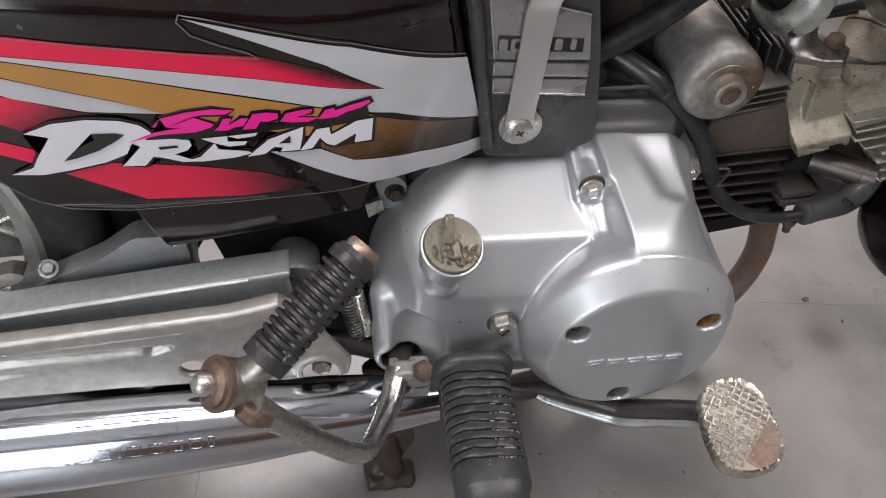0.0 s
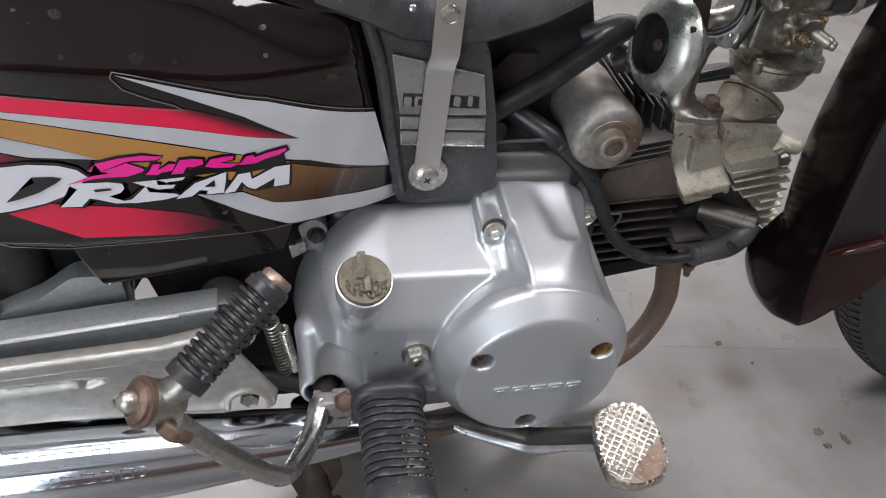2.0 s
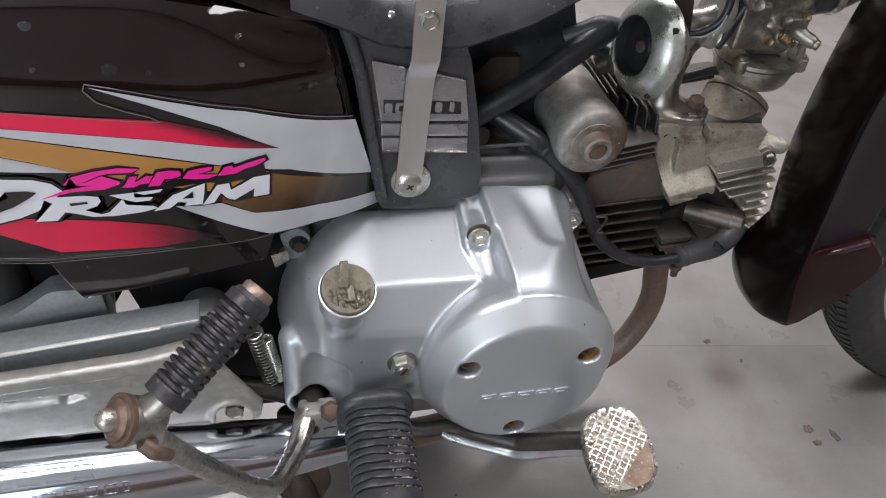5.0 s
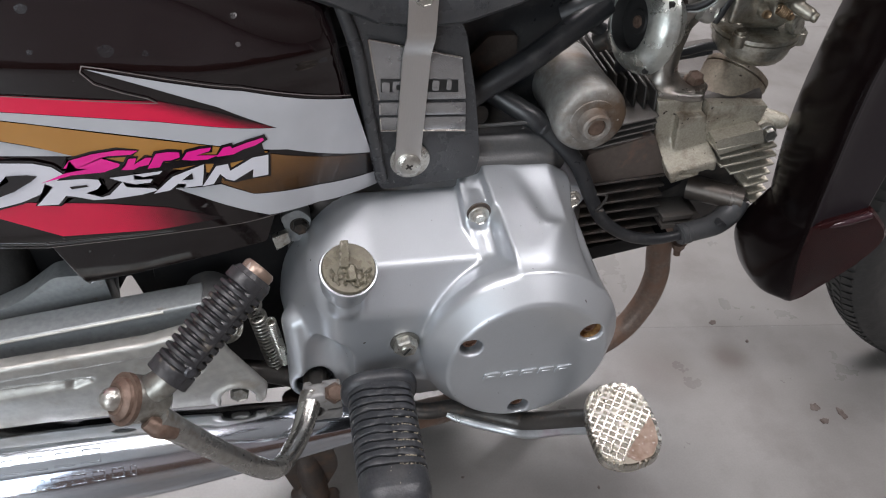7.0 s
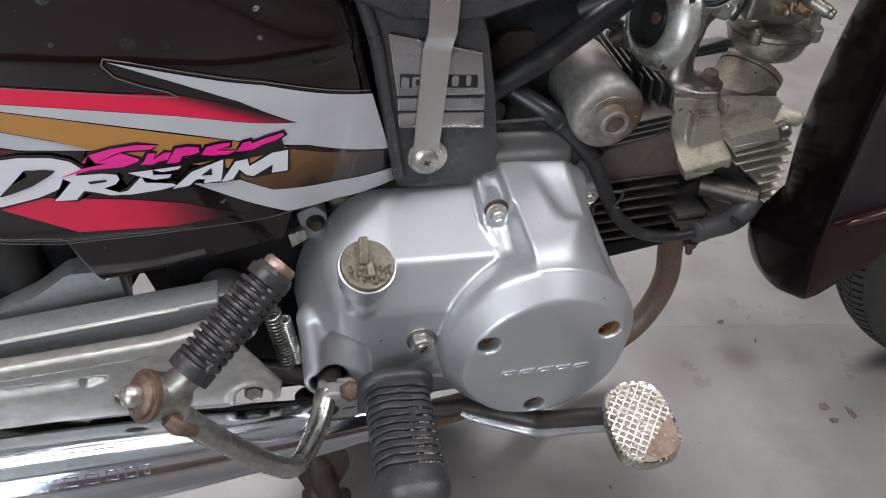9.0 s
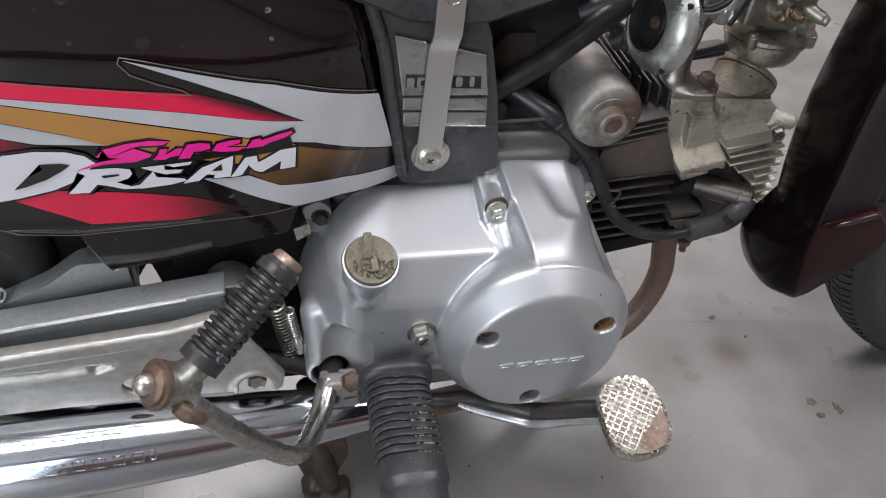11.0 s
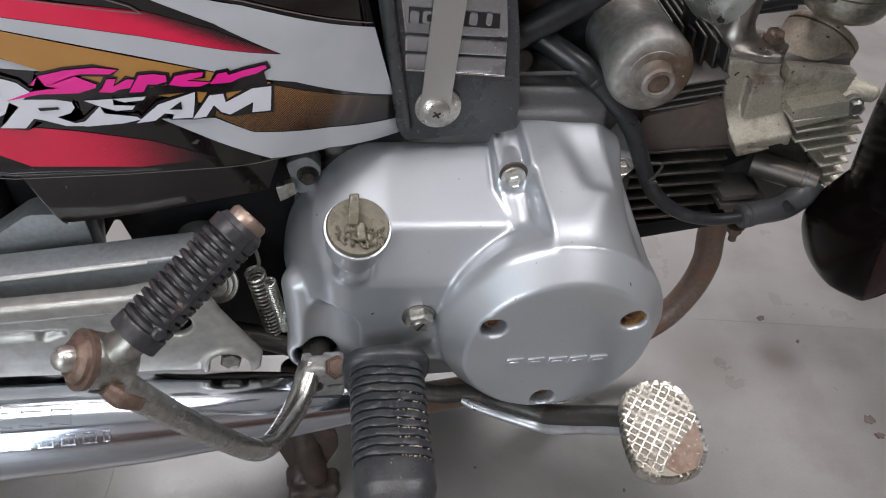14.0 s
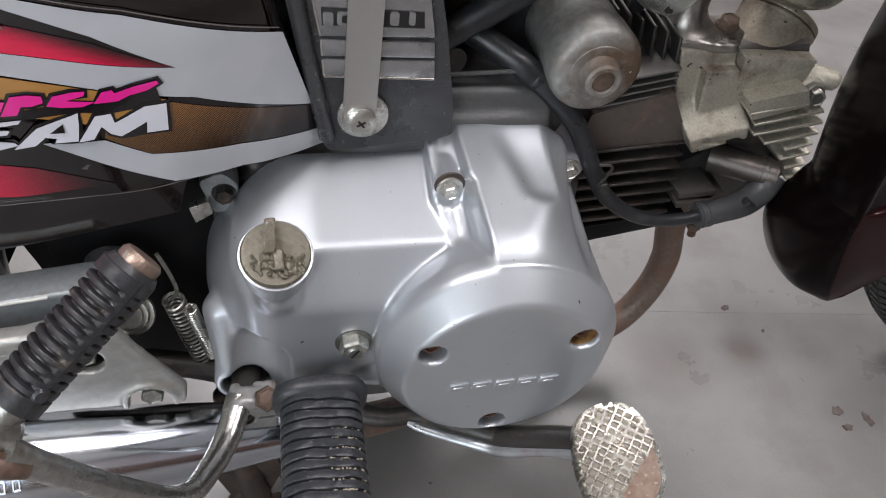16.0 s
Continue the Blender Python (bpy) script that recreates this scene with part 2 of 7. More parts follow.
TYRE = material("tyre_rubber", (0.024, 0.023, 0.022), 0.62, 0.0, spots=(0.05, 0.047, 0.044), spot_scale=40, bump=0.5, bump_scale=300)
CABLE = material("black_cable", (0.020, 0.021, 0.023), 0.36, 0.0, spots=(0.045, 0.045, 0.045), spot_scale=60, bump=0.2)
GREY_BOOT = material("grey_rubber_boot", (0.055, 0.056, 0.058), 0.45, 0.0, spots=(0.09, 0.088, 0.085), spot_scale=60, bump=0.3)
RIM = material("grey_rim_paint", (0.50, 0.505, 0.475), 0.4, 0.7, spots=(0.30, 0.29, 0.27), spot_scale=25, bump=0.2)
STARTER_MAT = material("weathered_starter_alloy", specks=((0.50, 0.50, 0.48), 330, 0.72), base=(0.330, 0.328, 0.310), rough=0.50, metal=0.5, spots=(0.135, 0.092, 0.062), spot_scale=15, spot_at=(0.47, 0.68),
                       grain=0.18, grain_scale=180, bump=0.4, bump_scale=300)
HORN_MAT = material("dull_galvanised_horn", (0.47, 0.49, 0.46), 0.30, 0.85, spots=(0.30, 0.31, 0.29), spot_scale=50, bump=0.2)
CAP_MAT = material("olive_plastic_cap", (0.150, 0.135, 0.098), 0.30, 0.2, spots=(0.13, 0.115, 0.085), spot_scale=90, grain=0.2, bump=0.4, bump_scale=350)
PEDAL_MAT = material("plated_pedal", (0.54, 0.52, 0.47), 0.25, 0.95, spots=(0.50, 0.44, 0.36), spot_scale=70, spot_at=(0.58, 0.75), bump=0.1)
PEDAL_BASE = material("darker_pedal_steel", (0.36, 0.33, 0.275), 0.32, 0.8, spots=(0.20, 0.16, 0.12), spot_scale=90, bump=0.2)
PEDAL_WORN = material("worn_pedal_steel", (0.30, 0.225, 0.180), 0.40, 0.7, specks=((0.45, 0.40, 0.36), 300, 0.66), spots=(0.22, 0.145, 0.11), spot_scale=95, spot_at=(0.46, 0.66), bump=0.4)
CARB = material("fuel_stained_alloy", (0.39, 0.375, 0.325), 0.36, 0.8, spots=(0.15, 0.120, 0.080), spot_scale=38, spot_at=(0.44, 0.68),
                grain=0.2, grain_scale=300, bump=0.35, bump_scale=400)
CASE_PAINT = material("grey_green_paint", (0.30, 0.31, 0.285), 0.5, 0.2, spots=(0.12, 0.125, 0.115), spot_scale=20, bump=0.15)
INLET = material("smooth_cast_alloy", (0.30, 0.285, 0.26), 0.32, 0.9, spots=(0.17, 0.14, 0.11), spot_scale=40, spot_at=(0.55, 0.75), bump=0.25, bump_scale=300)
GREASY = material("greasy_rusty_steel", (0.060, 0.047, 0.040), 0.5, 0.3, spots=(0.12, 0.075, 0.05), spot_scale=40, spot_at=(0.5, 0.7), bump=0.6, bump_scale=250)
WIRE = material("pale_wire", (0.30, 0.31, 0.31), 0.4, spots=(0.2, 0.3, 0.25), spot_scale=80)
BRASS = material("brass_screw", (0.27, 0.19, 0.115), 0.4, 0.8, spots=(0.2, 0.13, 0.08), spot_scale=200)
CEILING = material("white_ceiling_paint", (0.70, 0.69, 0.67), 0.8, spots=(0.62, 0.61, 0.6), spot_scale=1.5)
DADO = material("brown_varnished_board", (0.095, 0.045, 0.026), 0.4, 0.0, spots=(0.05, 0.025, 0.016), spot_scale=6, stretch=(8, 1, 0.4), bump=0.1)
WALL_DARK = material("dull_wall_paint", (0.40, 0.365, 0.37), 0.7, spots=(0.30, 0.27, 0.275), spot_scale=2)
WALL = material("white_wall_paint", (0.34, 0.33, 0.32), 0.7, 0.0, spots=(0.28, 0.27, 0.26), spot_scale=1.5, bump=0.2, bump_scale=200)
D_RED = decal("decal_crimson", (0.74, 0.008, 0.062))
D_RED_F = decal("decal_crimson_fading", (0.74, 0.008, 0.062), ((0.36, 0, 0.93), 0.352, 0.367))
D_RED_LO = decal("decal_crimson_fading_forward", (0.66, 0.012, 0.060), ((1, 0, 0.25), -0.225, -0.14))
D_RED_2 = decal("decal_crimson_fading_side", (0.74, 0.008, 0.062), ((0.55, 0, -0.83), -0.62, -0.575))
D_OCHRE = decal("decal_ochre", (0.42, 0.205, 0.050))
D_BROWN = decal("decal_ochre_screened", (0.34, 0.16, 0.045), ((0.25, 0, -1), -0.545, -0.425))
D_WHITE = decal("decal_pale_grey", (0.475, 0.485, 0.51))
D_TEXT = decal("decal_white", (0.66, 0.66, 0.71))
D_PINK = decal("decal_magenta", (0.82, 0.02, 0.30))
D_EDGE = decal("pale_line_print", (0.16, 0.14, 0.135))
D_BLACK = decal("decal_black", (0.010, 0.008, 0.009))
DUST = material("dried_water_spot", (0.0125, 0.0110, 0.0115), 0.22, spots=(0.005, 0.003, 0.004), spot_scale=380, spot_at=(0.40, 0.56))
# black that paints the dark of recesses; also the black of the badge
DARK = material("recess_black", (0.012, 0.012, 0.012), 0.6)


def floor_material():
    m = bpy.data.materials.new("pale_grey_vitrified_tile")
    m.use_nodes = True
    nt = m.node_tree
    b = nt.nodes["Principled BSDF"]
    geo = nt.nodes.new("ShaderNodeNewGeometry")
    info = nt.nodes.new("ShaderNodeObjectInfo")
    n1 = node(nt, "ShaderNodeTexNoise", Scale=5.0, Detail=6.0, Roughness=0.55)
    n2 = node(nt, "ShaderNodeTexNoise", Scale=9.0, Detail=5.0, Roughness=0.6)
    n3 = node(nt, "ShaderNodeTexNoise", Scale=420.0, Detail=2.0)
    for n in (n1, n2, n3):
        nt.links.new(geo.outputs["Position"], n.inputs["Vector"])
    c1 = ramp(nt, n1.outputs["Fac"], [(0.32, (0.160, 0.154, 0.147)), (0.68, (0.240, 0.234, 0.226))])
    f2 = ramp(nt, n2.outputs["Fac"], [(0.50, grey(0)), (0.74, grey(0.85))])
    mix = nt.nodes.new("ShaderNodeMix")
    mix.data_type = "RGBA"
    nt.links.new(f2, mix.inputs[0])
    nt.links.new(c1, mix.inputs[6])
    mix.inputs[7].default_value = (0.145, 0.133, 0.126, 1)
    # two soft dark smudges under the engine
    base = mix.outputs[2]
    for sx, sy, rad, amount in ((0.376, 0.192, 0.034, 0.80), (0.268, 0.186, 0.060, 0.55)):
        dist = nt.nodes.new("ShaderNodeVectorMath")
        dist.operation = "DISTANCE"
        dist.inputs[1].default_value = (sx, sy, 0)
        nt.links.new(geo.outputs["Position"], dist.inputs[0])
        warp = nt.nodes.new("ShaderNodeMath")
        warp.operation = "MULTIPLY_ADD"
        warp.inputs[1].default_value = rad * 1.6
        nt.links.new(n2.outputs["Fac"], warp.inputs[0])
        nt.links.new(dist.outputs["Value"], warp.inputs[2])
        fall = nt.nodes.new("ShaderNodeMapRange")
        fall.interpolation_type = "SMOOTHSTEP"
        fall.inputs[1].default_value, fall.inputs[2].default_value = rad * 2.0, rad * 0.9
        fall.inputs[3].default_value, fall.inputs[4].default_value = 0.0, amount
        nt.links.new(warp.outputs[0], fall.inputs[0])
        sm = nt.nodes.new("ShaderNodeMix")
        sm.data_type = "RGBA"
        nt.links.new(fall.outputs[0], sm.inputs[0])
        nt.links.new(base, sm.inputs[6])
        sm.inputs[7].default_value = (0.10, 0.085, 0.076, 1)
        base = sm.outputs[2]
    f3 = ramp(nt, n3.outputs["Fac"], [(0.35, grey(0.94)), (0.65, grey(1))])
    mul = nt.nodes.new("ShaderNodeMix")
    mul.data_type, mul.blend_type = "RGBA", "MULTIPLY"
    mul.inputs[0].default_value = 1
    nt.links.new(base, mul.inputs[6])
    nt.links.new(f3, mul.inputs[7])
    hs = nt.nodes.new("ShaderNodeHueSaturation")
    mr = nt.nodes.new("ShaderNodeMapRange")
    mr.inputs[3].default_value, mr.inputs[4].default_value = 0.96, 1.04
    nt.links.new(info.outputs["Random"], mr.inputs[0])
    nt.links.new(mr.outputs[0], hs.inputs["Value"])
    nt.links.new(mul.outputs[2], hs.inputs["Color"])
    nt.links.new(hs.outputs[0], b.inputs["Base Color"])
    r = ramp(nt, n2.outputs["Fac"], [(0.35, grey(0.26)), (0.75, grey(0.48))])
    nt.links.new(r, b.inputs["Roughness"])
    return m


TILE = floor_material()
GROUT = material("dirty_grout", (0.20, 0.19, 0.185), 0.8, bump=0.3)
STAIN = material("brown_oil_stain", (0.055, 0.038, 0.030), 0.6, spots=(0.12, 0.10, 0.09), spot_scale=60, spot_at=(0.4, 0.6))


# ---- mesh helpers ----
def mesh_of(name, verts, faces, smooth=True):
    me = bpy.data.meshes.new(name)
    me.from_pydata([tuple(v) for v in verts], [], [tuple(f) for f in faces])
    if smooth:
        me.polygons.foreach_set("use_smooth", [True] * len(me.polygons))
    me.update()
    return me


def part(name, geo, mat, parent=None, label="", smooth=True):
    """One mesh object; geo is a bmesh or (verts, faces)."""
    if isinstance(geo, bmesh.types.BMesh):
        me = bpy.data.meshes.new(name)
        bmesh.ops.recalc_face_normals(geo, faces=geo.faces)
        geo.to_mesh(me)
        geo.free()
        me.polygons.foreach_set("use_smooth", [smooth] * len(me.polygons))
    else:
        me = mesh_of(name, geo[0], geo[1], smooth)
    if smooth:
        me.set_sharp_from_angle(angle=radians(38))
    me.materials.append(mat)
    ob = new(name, me)
    if parent:
        ob.parent = parent
    if label:
        tagged(ob, label)
    return ob


def join(*geos):
    verts, faces = [], []
    for v, f in geos:
        o = len(verts)
        verts += [tuple(p) for p in v]
        faces += [tuple(i + o for i in q) for q in f]
    return verts, faces


def basis(axis):
    a = Vector(axis).normalized()
    u = a.orthogonal().normalized()
    if abs(a.z) < 0.95:
        u = Vector((0, 0, 1)).cross(a).normalized()
    return a, u, a.cross(u)


def lathe(profile, origin, axis, seg=40, flat=1.0, caps=True):
    """Turned body: profile of (distance along the axis, radius)."""
    a, u, v = basis(axis)
    o = Vector(origin)
    verts, faces = [], []
    for s, r in profile:
        for i in range(seg):
            t = 2 * math.pi * i / seg
            verts.append(o + a * s + u * (r * math.cos(t)) + v * (r * flat * math.sin(t)))
    for k in range(len(profile) - 1):
        for i in range(seg):
            j = (i + 1) % seg
            faces.append((k * seg + i, k * seg + j, (k + 1) * seg + j, (k + 1) * seg + i))
    if caps and profile[0][1] > 1e-5:
        faces.append(tuple(range(seg))[::-1])
    if caps and profile[-1][1] > 1e-5:
        n = (len(profile) - 1) * seg
        faces.append(tuple(n + i for i in range(seg)))
    return verts, faces


def smooth_line(points, n=8):
    """Catmull-Rom through the points."""
    p = [Vector(q) for q in points]
    p = [2 * p[0] - p[1], *p, 2 * p[-1] - p[-2]]
    out = []
    for i in range(1, len(p) - 2):
        for k in range(n):
            t = k / n
            out.append(0.5 * (2 * p[i] + (p[i + 1] - p[i - 1]) * t + (2 * p[i - 1] - 5 * p[i] + 4 * p[i + 1] - p[i + 2]) * t * t
                              + (3 * p[i] - p[i - 1] - 3 * p[i + 1] + p[i + 2]) * t ** 3))
    out.append(p[-2])
    return out


def tube(points, r, seg=14, n=8, flat=1.0, curve=True):
    """Round bar along a smooth line; r is a number or one radius a given point."""
    line = smooth_line(points, n) if curve else [Vector(q) for q in points]
    m = len(line)
    if isinstance(r, (tuple, list)):
        rr = [float(np.interp(i / (m - 1) * (len(r) - 1), range(len(r)), r)) for i in range(m)]
    else:
        rr = [r] * m
    verts, faces = [], []
    tan = (line[1] - line[0]).normalized()
    up = tan.orthogonal().normalized()
    for i, q in enumerate(line):
        t = (line[min(i + 1, m - 1)] - line[max(i - 1, 0)]).normalized()
        up = (up - t * up.dot(t)).normalized()
        side = t.cross(up)
        for k in range(seg):
            a = 2 * math.pi * k / seg
            verts.append(q + up * (rr[i] * math.cos(a)) + side * (rr[i] * flat * math.sin(a)))
    for i in range(m - 1):
        for k in range(seg):
            j = (k + 1) % seg
            faces.append((i * seg + k, i * seg + j, (i + 1) * seg + j, (i + 1) * seg + k))
    faces.append(tuple(range(seg))[::-1])
    faces.append(tuple((m - 1) * seg + k for k in range(seg)))
    return verts, faces


def bevel_all(bm, w, seg=2, angle=25):
    ed = [e for e in bm.edges if len(e.link_faces) == 2 and e.calc_face_angle(0) > radians(angle)]
    bmesh.ops.bevel(bm, geom=ed, offset=w, segments=seg, profile=0.6, affect="EDGES", clamp_overlap=True)
    return bm


def block(cx, cy, cz, sx, sy, sz, w=0.002, m=None, seg=2):
    """Bevelled block of full size sx, sy, sz round its centre."""
    bm = bmesh.new()
    bmesh.ops.create_cube(bm, size=1)
    bmesh.ops.scale(bm, vec=(sx, sy, sz), verts=bm.verts)
    if w:
        bevel_all(bm, w, seg)
    bmesh.ops.transform(bm, matrix=Matrix.Translation((cx, cy, cz)) @ (m or Matrix()), verts=bm.verts)
    return bm


def slab(outline, y0, y1, w=0.0015, seg=2):
    """Outline in (x, z), from depth y0 (front) to y1, edges rounded."""
    bm = bmesh.new()
    f = bm.faces.new([bm.verts.new((x, y0, z)) for x, z in outline])
    e = bmesh.ops.extrude_face_region(bm, geom=[f])
    bmesh.ops.translate(bm, vec=(0, y1 - y0, 0), verts=[v for v in e["geom"] if isinstance(v, bmesh.types.BMVert)])
    bmesh.ops.recalc_face_normals(bm, faces=bm.faces)
    if w:
        bevel_all(bm, w, seg)
    return bm


def rounded(outline, r, n=5):
    """Corners of a closed outline turned into arcs of about r."""
    out = []
    k = len(outline)
    for i in range(k):
        p = Vector(outline[i])
        a = Vector(outline[i - 1]) - p
        b = Vector(outline[(i + 1) % k]) - p
        d = min(r, a.length * 0.45, b.length * 0.45)
        s, e = p + a.normalized() * d, p + b.normalized() * d
        for j in range(n + 1):
            t = j / n
            out.append(tuple((1 - t) ** 2 * s + 2 * t * (1 - t) * p + t * t * e))
    return out


def merged(*bms):
    out = bmesh.new()
    for b in bms:
        me = bpy.data.meshes.new("tmp")
        b.to_mesh(me)
        b.free()
        out.from_mesh(me)
        bpy.data.meshes.remove(me)
    return out


def hex_head(origin, axis, af=0.010, h=0.006, flange=0.0, fh=0.0015, dish=True):
    """Hexagon head with chamfered top and, if flange, a washer face under it; the axis points out of the head."""
    a, u, v = basis(axis)
    o = Vector(origin)
    geos = []
    if flange:
        geos.append(lathe([(0, flange), (fh * 0.6, flange), (fh, flange * 0.93), (fh, 0)], o, a, 24))
    r = af / math.sqrt(3)
    verts, faces = [], []
    for s, k in ((fh * 0.5, 1.0), (h * 0.82, 1.0), (h, 0.86), (h, 0.80), (h - (0.0008 if dish else 0), 0.70)):
        for i in range(6):
            t = math.pi / 3 * i + 0.3
            verts.append(o + a * s + u * (r * k * math.cos(t)) + v * (r * k * math.sin(t)))
    for k in range(4):
        for i in range(6):
            j = (i + 1) % 6
            faces.append((k * 6 + i, k * 6 + j, k * 6 + 6 + j, k * 6 + 6 + i))
    faces.append(tuple(24 + i for i in range(6)))
    geos.append((verts, faces))
    return join(*geos)


def helix(p0, p1, r, wire, turns, seg=7, per=14):
    a, u, v = basis(Vector(p1) - Vector(p0))
    length = (Vector(p1) - Vector(p0)).length
    n = int(turns * per)
    pts = [Vector(p0) + a * (length * i / n) + u * (r * math.cos(2 * math.pi * i / per)) + v * (r * math.sin(2 * math.pi * i / per)) for i in range(n + 1)]
    return tube(pts, wire, seg, curve=False)


def nets(f, lo, hi, h):
    """Skin of the solid f < 0 inside a box, on a grid of step h (naive surface nets)."""
    ax = [np.arange(lo[i], hi[i] + h, h) for i in range(3)]
    X, Y, Z = np.meshgrid(*ax, indexing="ij")
    V = f(X, Y, Z)
    S = V < 0
    nx, ny, nz = V.shape
    cnt = np.zeros((nx - 1, ny - 1, nz - 1), np.float32)
    acc = np.zeros((nx - 1, ny - 1, nz - 1, 3), np.float32)
    cut = lambda A, o: A[o[0]:nx - 1 + o[0], o[1]:ny - 1 + o[1], o[2]:nz - 1 + o[2]]
    corners = [(i, j, k) for i in (0, 1) for j in (0, 1) for k in (0, 1)]
    for a in corners:
        for d in range(3):
            if a[d]:
                continue
            b = tuple(1 if q == d else a[q] for q in range(3))
            va, vb = cut(V, a), cut(V, b)
            x = cut(S, a) != cut(S, b)
            t = np.where(x, va / np.where(x, va - vb, 1), 0)
            for q in range(3):
                acc[..., q] += np.where(x, a[q] + (t if q == d else 0), 0)
            cnt += x
    act = cnt > 0
    idx = -np.ones(act.shape, np.int64)
    idx[act] = np.arange(act.sum())
    ijk = np.argwhere(act)
    verts = np.array(lo) + h * (ijk + acc[act] / cnt[act][:, None])
    faces = []
    for d in range(3):
        o = [q for q in range(3) if q != d]
        s0 = [slice(1, n - 1) for n in V.shape]
        s1 = list(s0)
        s0[d], s1[d] = slice(0, V.shape[d] - 1), slice(1, V.shape[d])
        sa, sb = S[tuple(s0)], S[tuple(s1)]
        for flip, mask in ((0, sa & ~sb), (1, ~sa & sb)):
            e = np.argwhere(mask)
            e[:, o] += 1
            ring = []
            for du, dv in ((0, 0), (1, 0), (1, 1), (0, 1)):
                c = e.copy()
                c[:, o[0]] -= du
                c[:, o[1]] -= dv
                ring.append(idx[c[:, 0], c[:, 1], c[:, 2]])
            q = np.stack(ring, 1)
            faces.append(q[:, ::-1] if flip ^ (d == 1) else q)
    return verts.tolist(), np.concatenate(faces).tolist()


# solids as signed distances
def smin(a, b, k):
    h = np.clip(0.5 + 0.5 * (b - a) / k, 0, 1)
    return b * (1 - h) + a * h - k * h * (1 - h)


def smax(a, b, k):
    return -smin(-a, -b, k)


def poly2(x, z, pts):
    d = np.full(x.shape, 1e9)
    inside = np.zeros(x.shape, bool)
    n = len(pts)
    for i in range(n):
        (ax, az), (bx, bz) = pts[i], pts[(i + 1) % n]
        ex, ez = bx - ax, bz - az
        wx, wz = x - ax, z - az
        t = np.clip((wx * ex + wz * ez) / (ex * ex + ez * ez), 0, 1)
        d = np.minimum(d, (wx - ex * t) ** 2 + (wz - ez * t) ** 2)
        c = ((az > z) != (bz > z)) & (x < (bx - ax) * (z - az) / (bz - az if abs(bz - az) > 1e-9 else 1e-9) + ax)
        inside ^= c
    return np.where(inside, -1, 1) * np.sqrt(d)


def extrude(d2, y, y0, y1, r):
    ay = np.abs(y - (y0 + y1) / 2) - (y1 - y0) / 2 + r
    d = d2 + r
    return np.minimum(np.maximum(d, ay), 0) + np.sqrt(np.maximum(d, 0) ** 2 + np.maximum(ay, 0) ** 2) - r


def rod_y(x, y, z, cx, cz, rad, y0, y1, r=0.002):
    return extrude(np.sqrt((x - cx) ** 2 + (z - cz) ** 2) - rad, y, y0, y1, r)


def rod(x, y, z, a, b, rad):
    """Capsule from a to b."""
    a, b = np.array(a), np.array(b)
    e = b - a
    t = np.clip(((x - a[0]) * e[0] + (y - a[1]) * e[1] + (z - a[2]) * e[2]) / (e @ e), 0, 1)
    return np.sqrt((x - a[0] - e[0] * t) ** 2 + (y - a[1] - e[1] * t) ** 2 + (z - a[2] - e[2] * t) ** 2) - rad


def disc(x, y, z, c, axis, rad, l0, l1, r):
    """Round bar along any axis from l0 to l1 beyond c."""
    a = np.array(axis) / np.linalg.norm(axis)
    s = (x - c[0]) * a[0] + (y - c[1]) * a[1] + (z - c[2]) * a[2]
    q = np.sqrt(np.maximum((x - c[0]) ** 2 + (y - c[1]) ** 2 + (z - c[2]) ** 2 - s * s, 0))
    return extrude(q - rad, s, l0, l1, r)


def plane(u, v, u0, v0, nu, nv):
    k = math.hypot(nu, nv)
    return ((u - u0) * nu + (v - v0) * nv) / k


def box3(x, y, z, c, h, r):
    qx, qy, qz = np.abs(x - c[0]) - h[0] + r, np.abs(y - c[1]) - h[1] + r, np.abs(z - c[2]) - h[2] + r
    return np.sqrt(np.maximum(qx, 0) ** 2 + np.maximum(qy, 0) ** 2 + np.maximum(qz, 0) ** 2) + np.minimum(np.maximum(qx, np.maximum(qy, qz)), 0) - r


# ---- the room ----
def room():
    x0, x1, y0, y1, h = -4.0, 4.0, -3.1, 4.0, 3.0
    t = 0.15
    def wall(name, *parts):
        ob = part(name, merged(*parts), WALL, smooth=False)
        return tagged(ob, "plain grey painted shop wall", "wall", kind="structure")
    wall("wall_north", block((x0 + x1) / 2, y1 + t / 2, h / 2, x1 - x0 + 2 * t, t, h, 0))
    wall("wall_west", block(x0 - t / 2, (y0 + y1) / 2, h / 2, t, y1 - y0, h, 0))
    wall("wall_east", block(x1 + t / 2, (y0 + y1) / 2, h / 2, t, y1 - y0, h, 0))
    # unseen shop front, added: piers and a lintel round the open shutter
    ws = wall("wall_south", block(-3.7, y0 - t / 2, h / 2, 0.9, t, h, 0), block(1.45, y0 - t / 2, h / 2, 5.4, t, h, 0),
         block(-2.25, y0 - t / 2, 2.83, 2.0, t, 0.34, 0))
    # tone of this unseen wall is set for what the gloss panel mirrors
    ws.data.materials[0] = WALL_DARK
    tagged(ws, "unseen grey shop wall beside an opening, toned for reflections")
    # unseen brown boards, added for the brown in reflections, with a dark gap between
    dado = part("trim_1", merged(*[block(-1.25 + 0.18 + i * 0.362, y0 + 0.010, 0.56, 0.352, 0.020, 1.08, 0.003) for i in range(14)]), DADO, smooth=False)
    tagged(dado, "unseen brown boards on the shop wall, added for reflections", "dado", kind="structure")
    c = part("ceiling", block(0, (y0 + y1) / 2, h + 0.06, x1 - x0 + 2 * t, y1 - y0 + 2 * t, 0.12, 0), CEILING, smooth=False)
    tagged(c, "plain pale ceiling", "ceiling", kind="structure")


room()

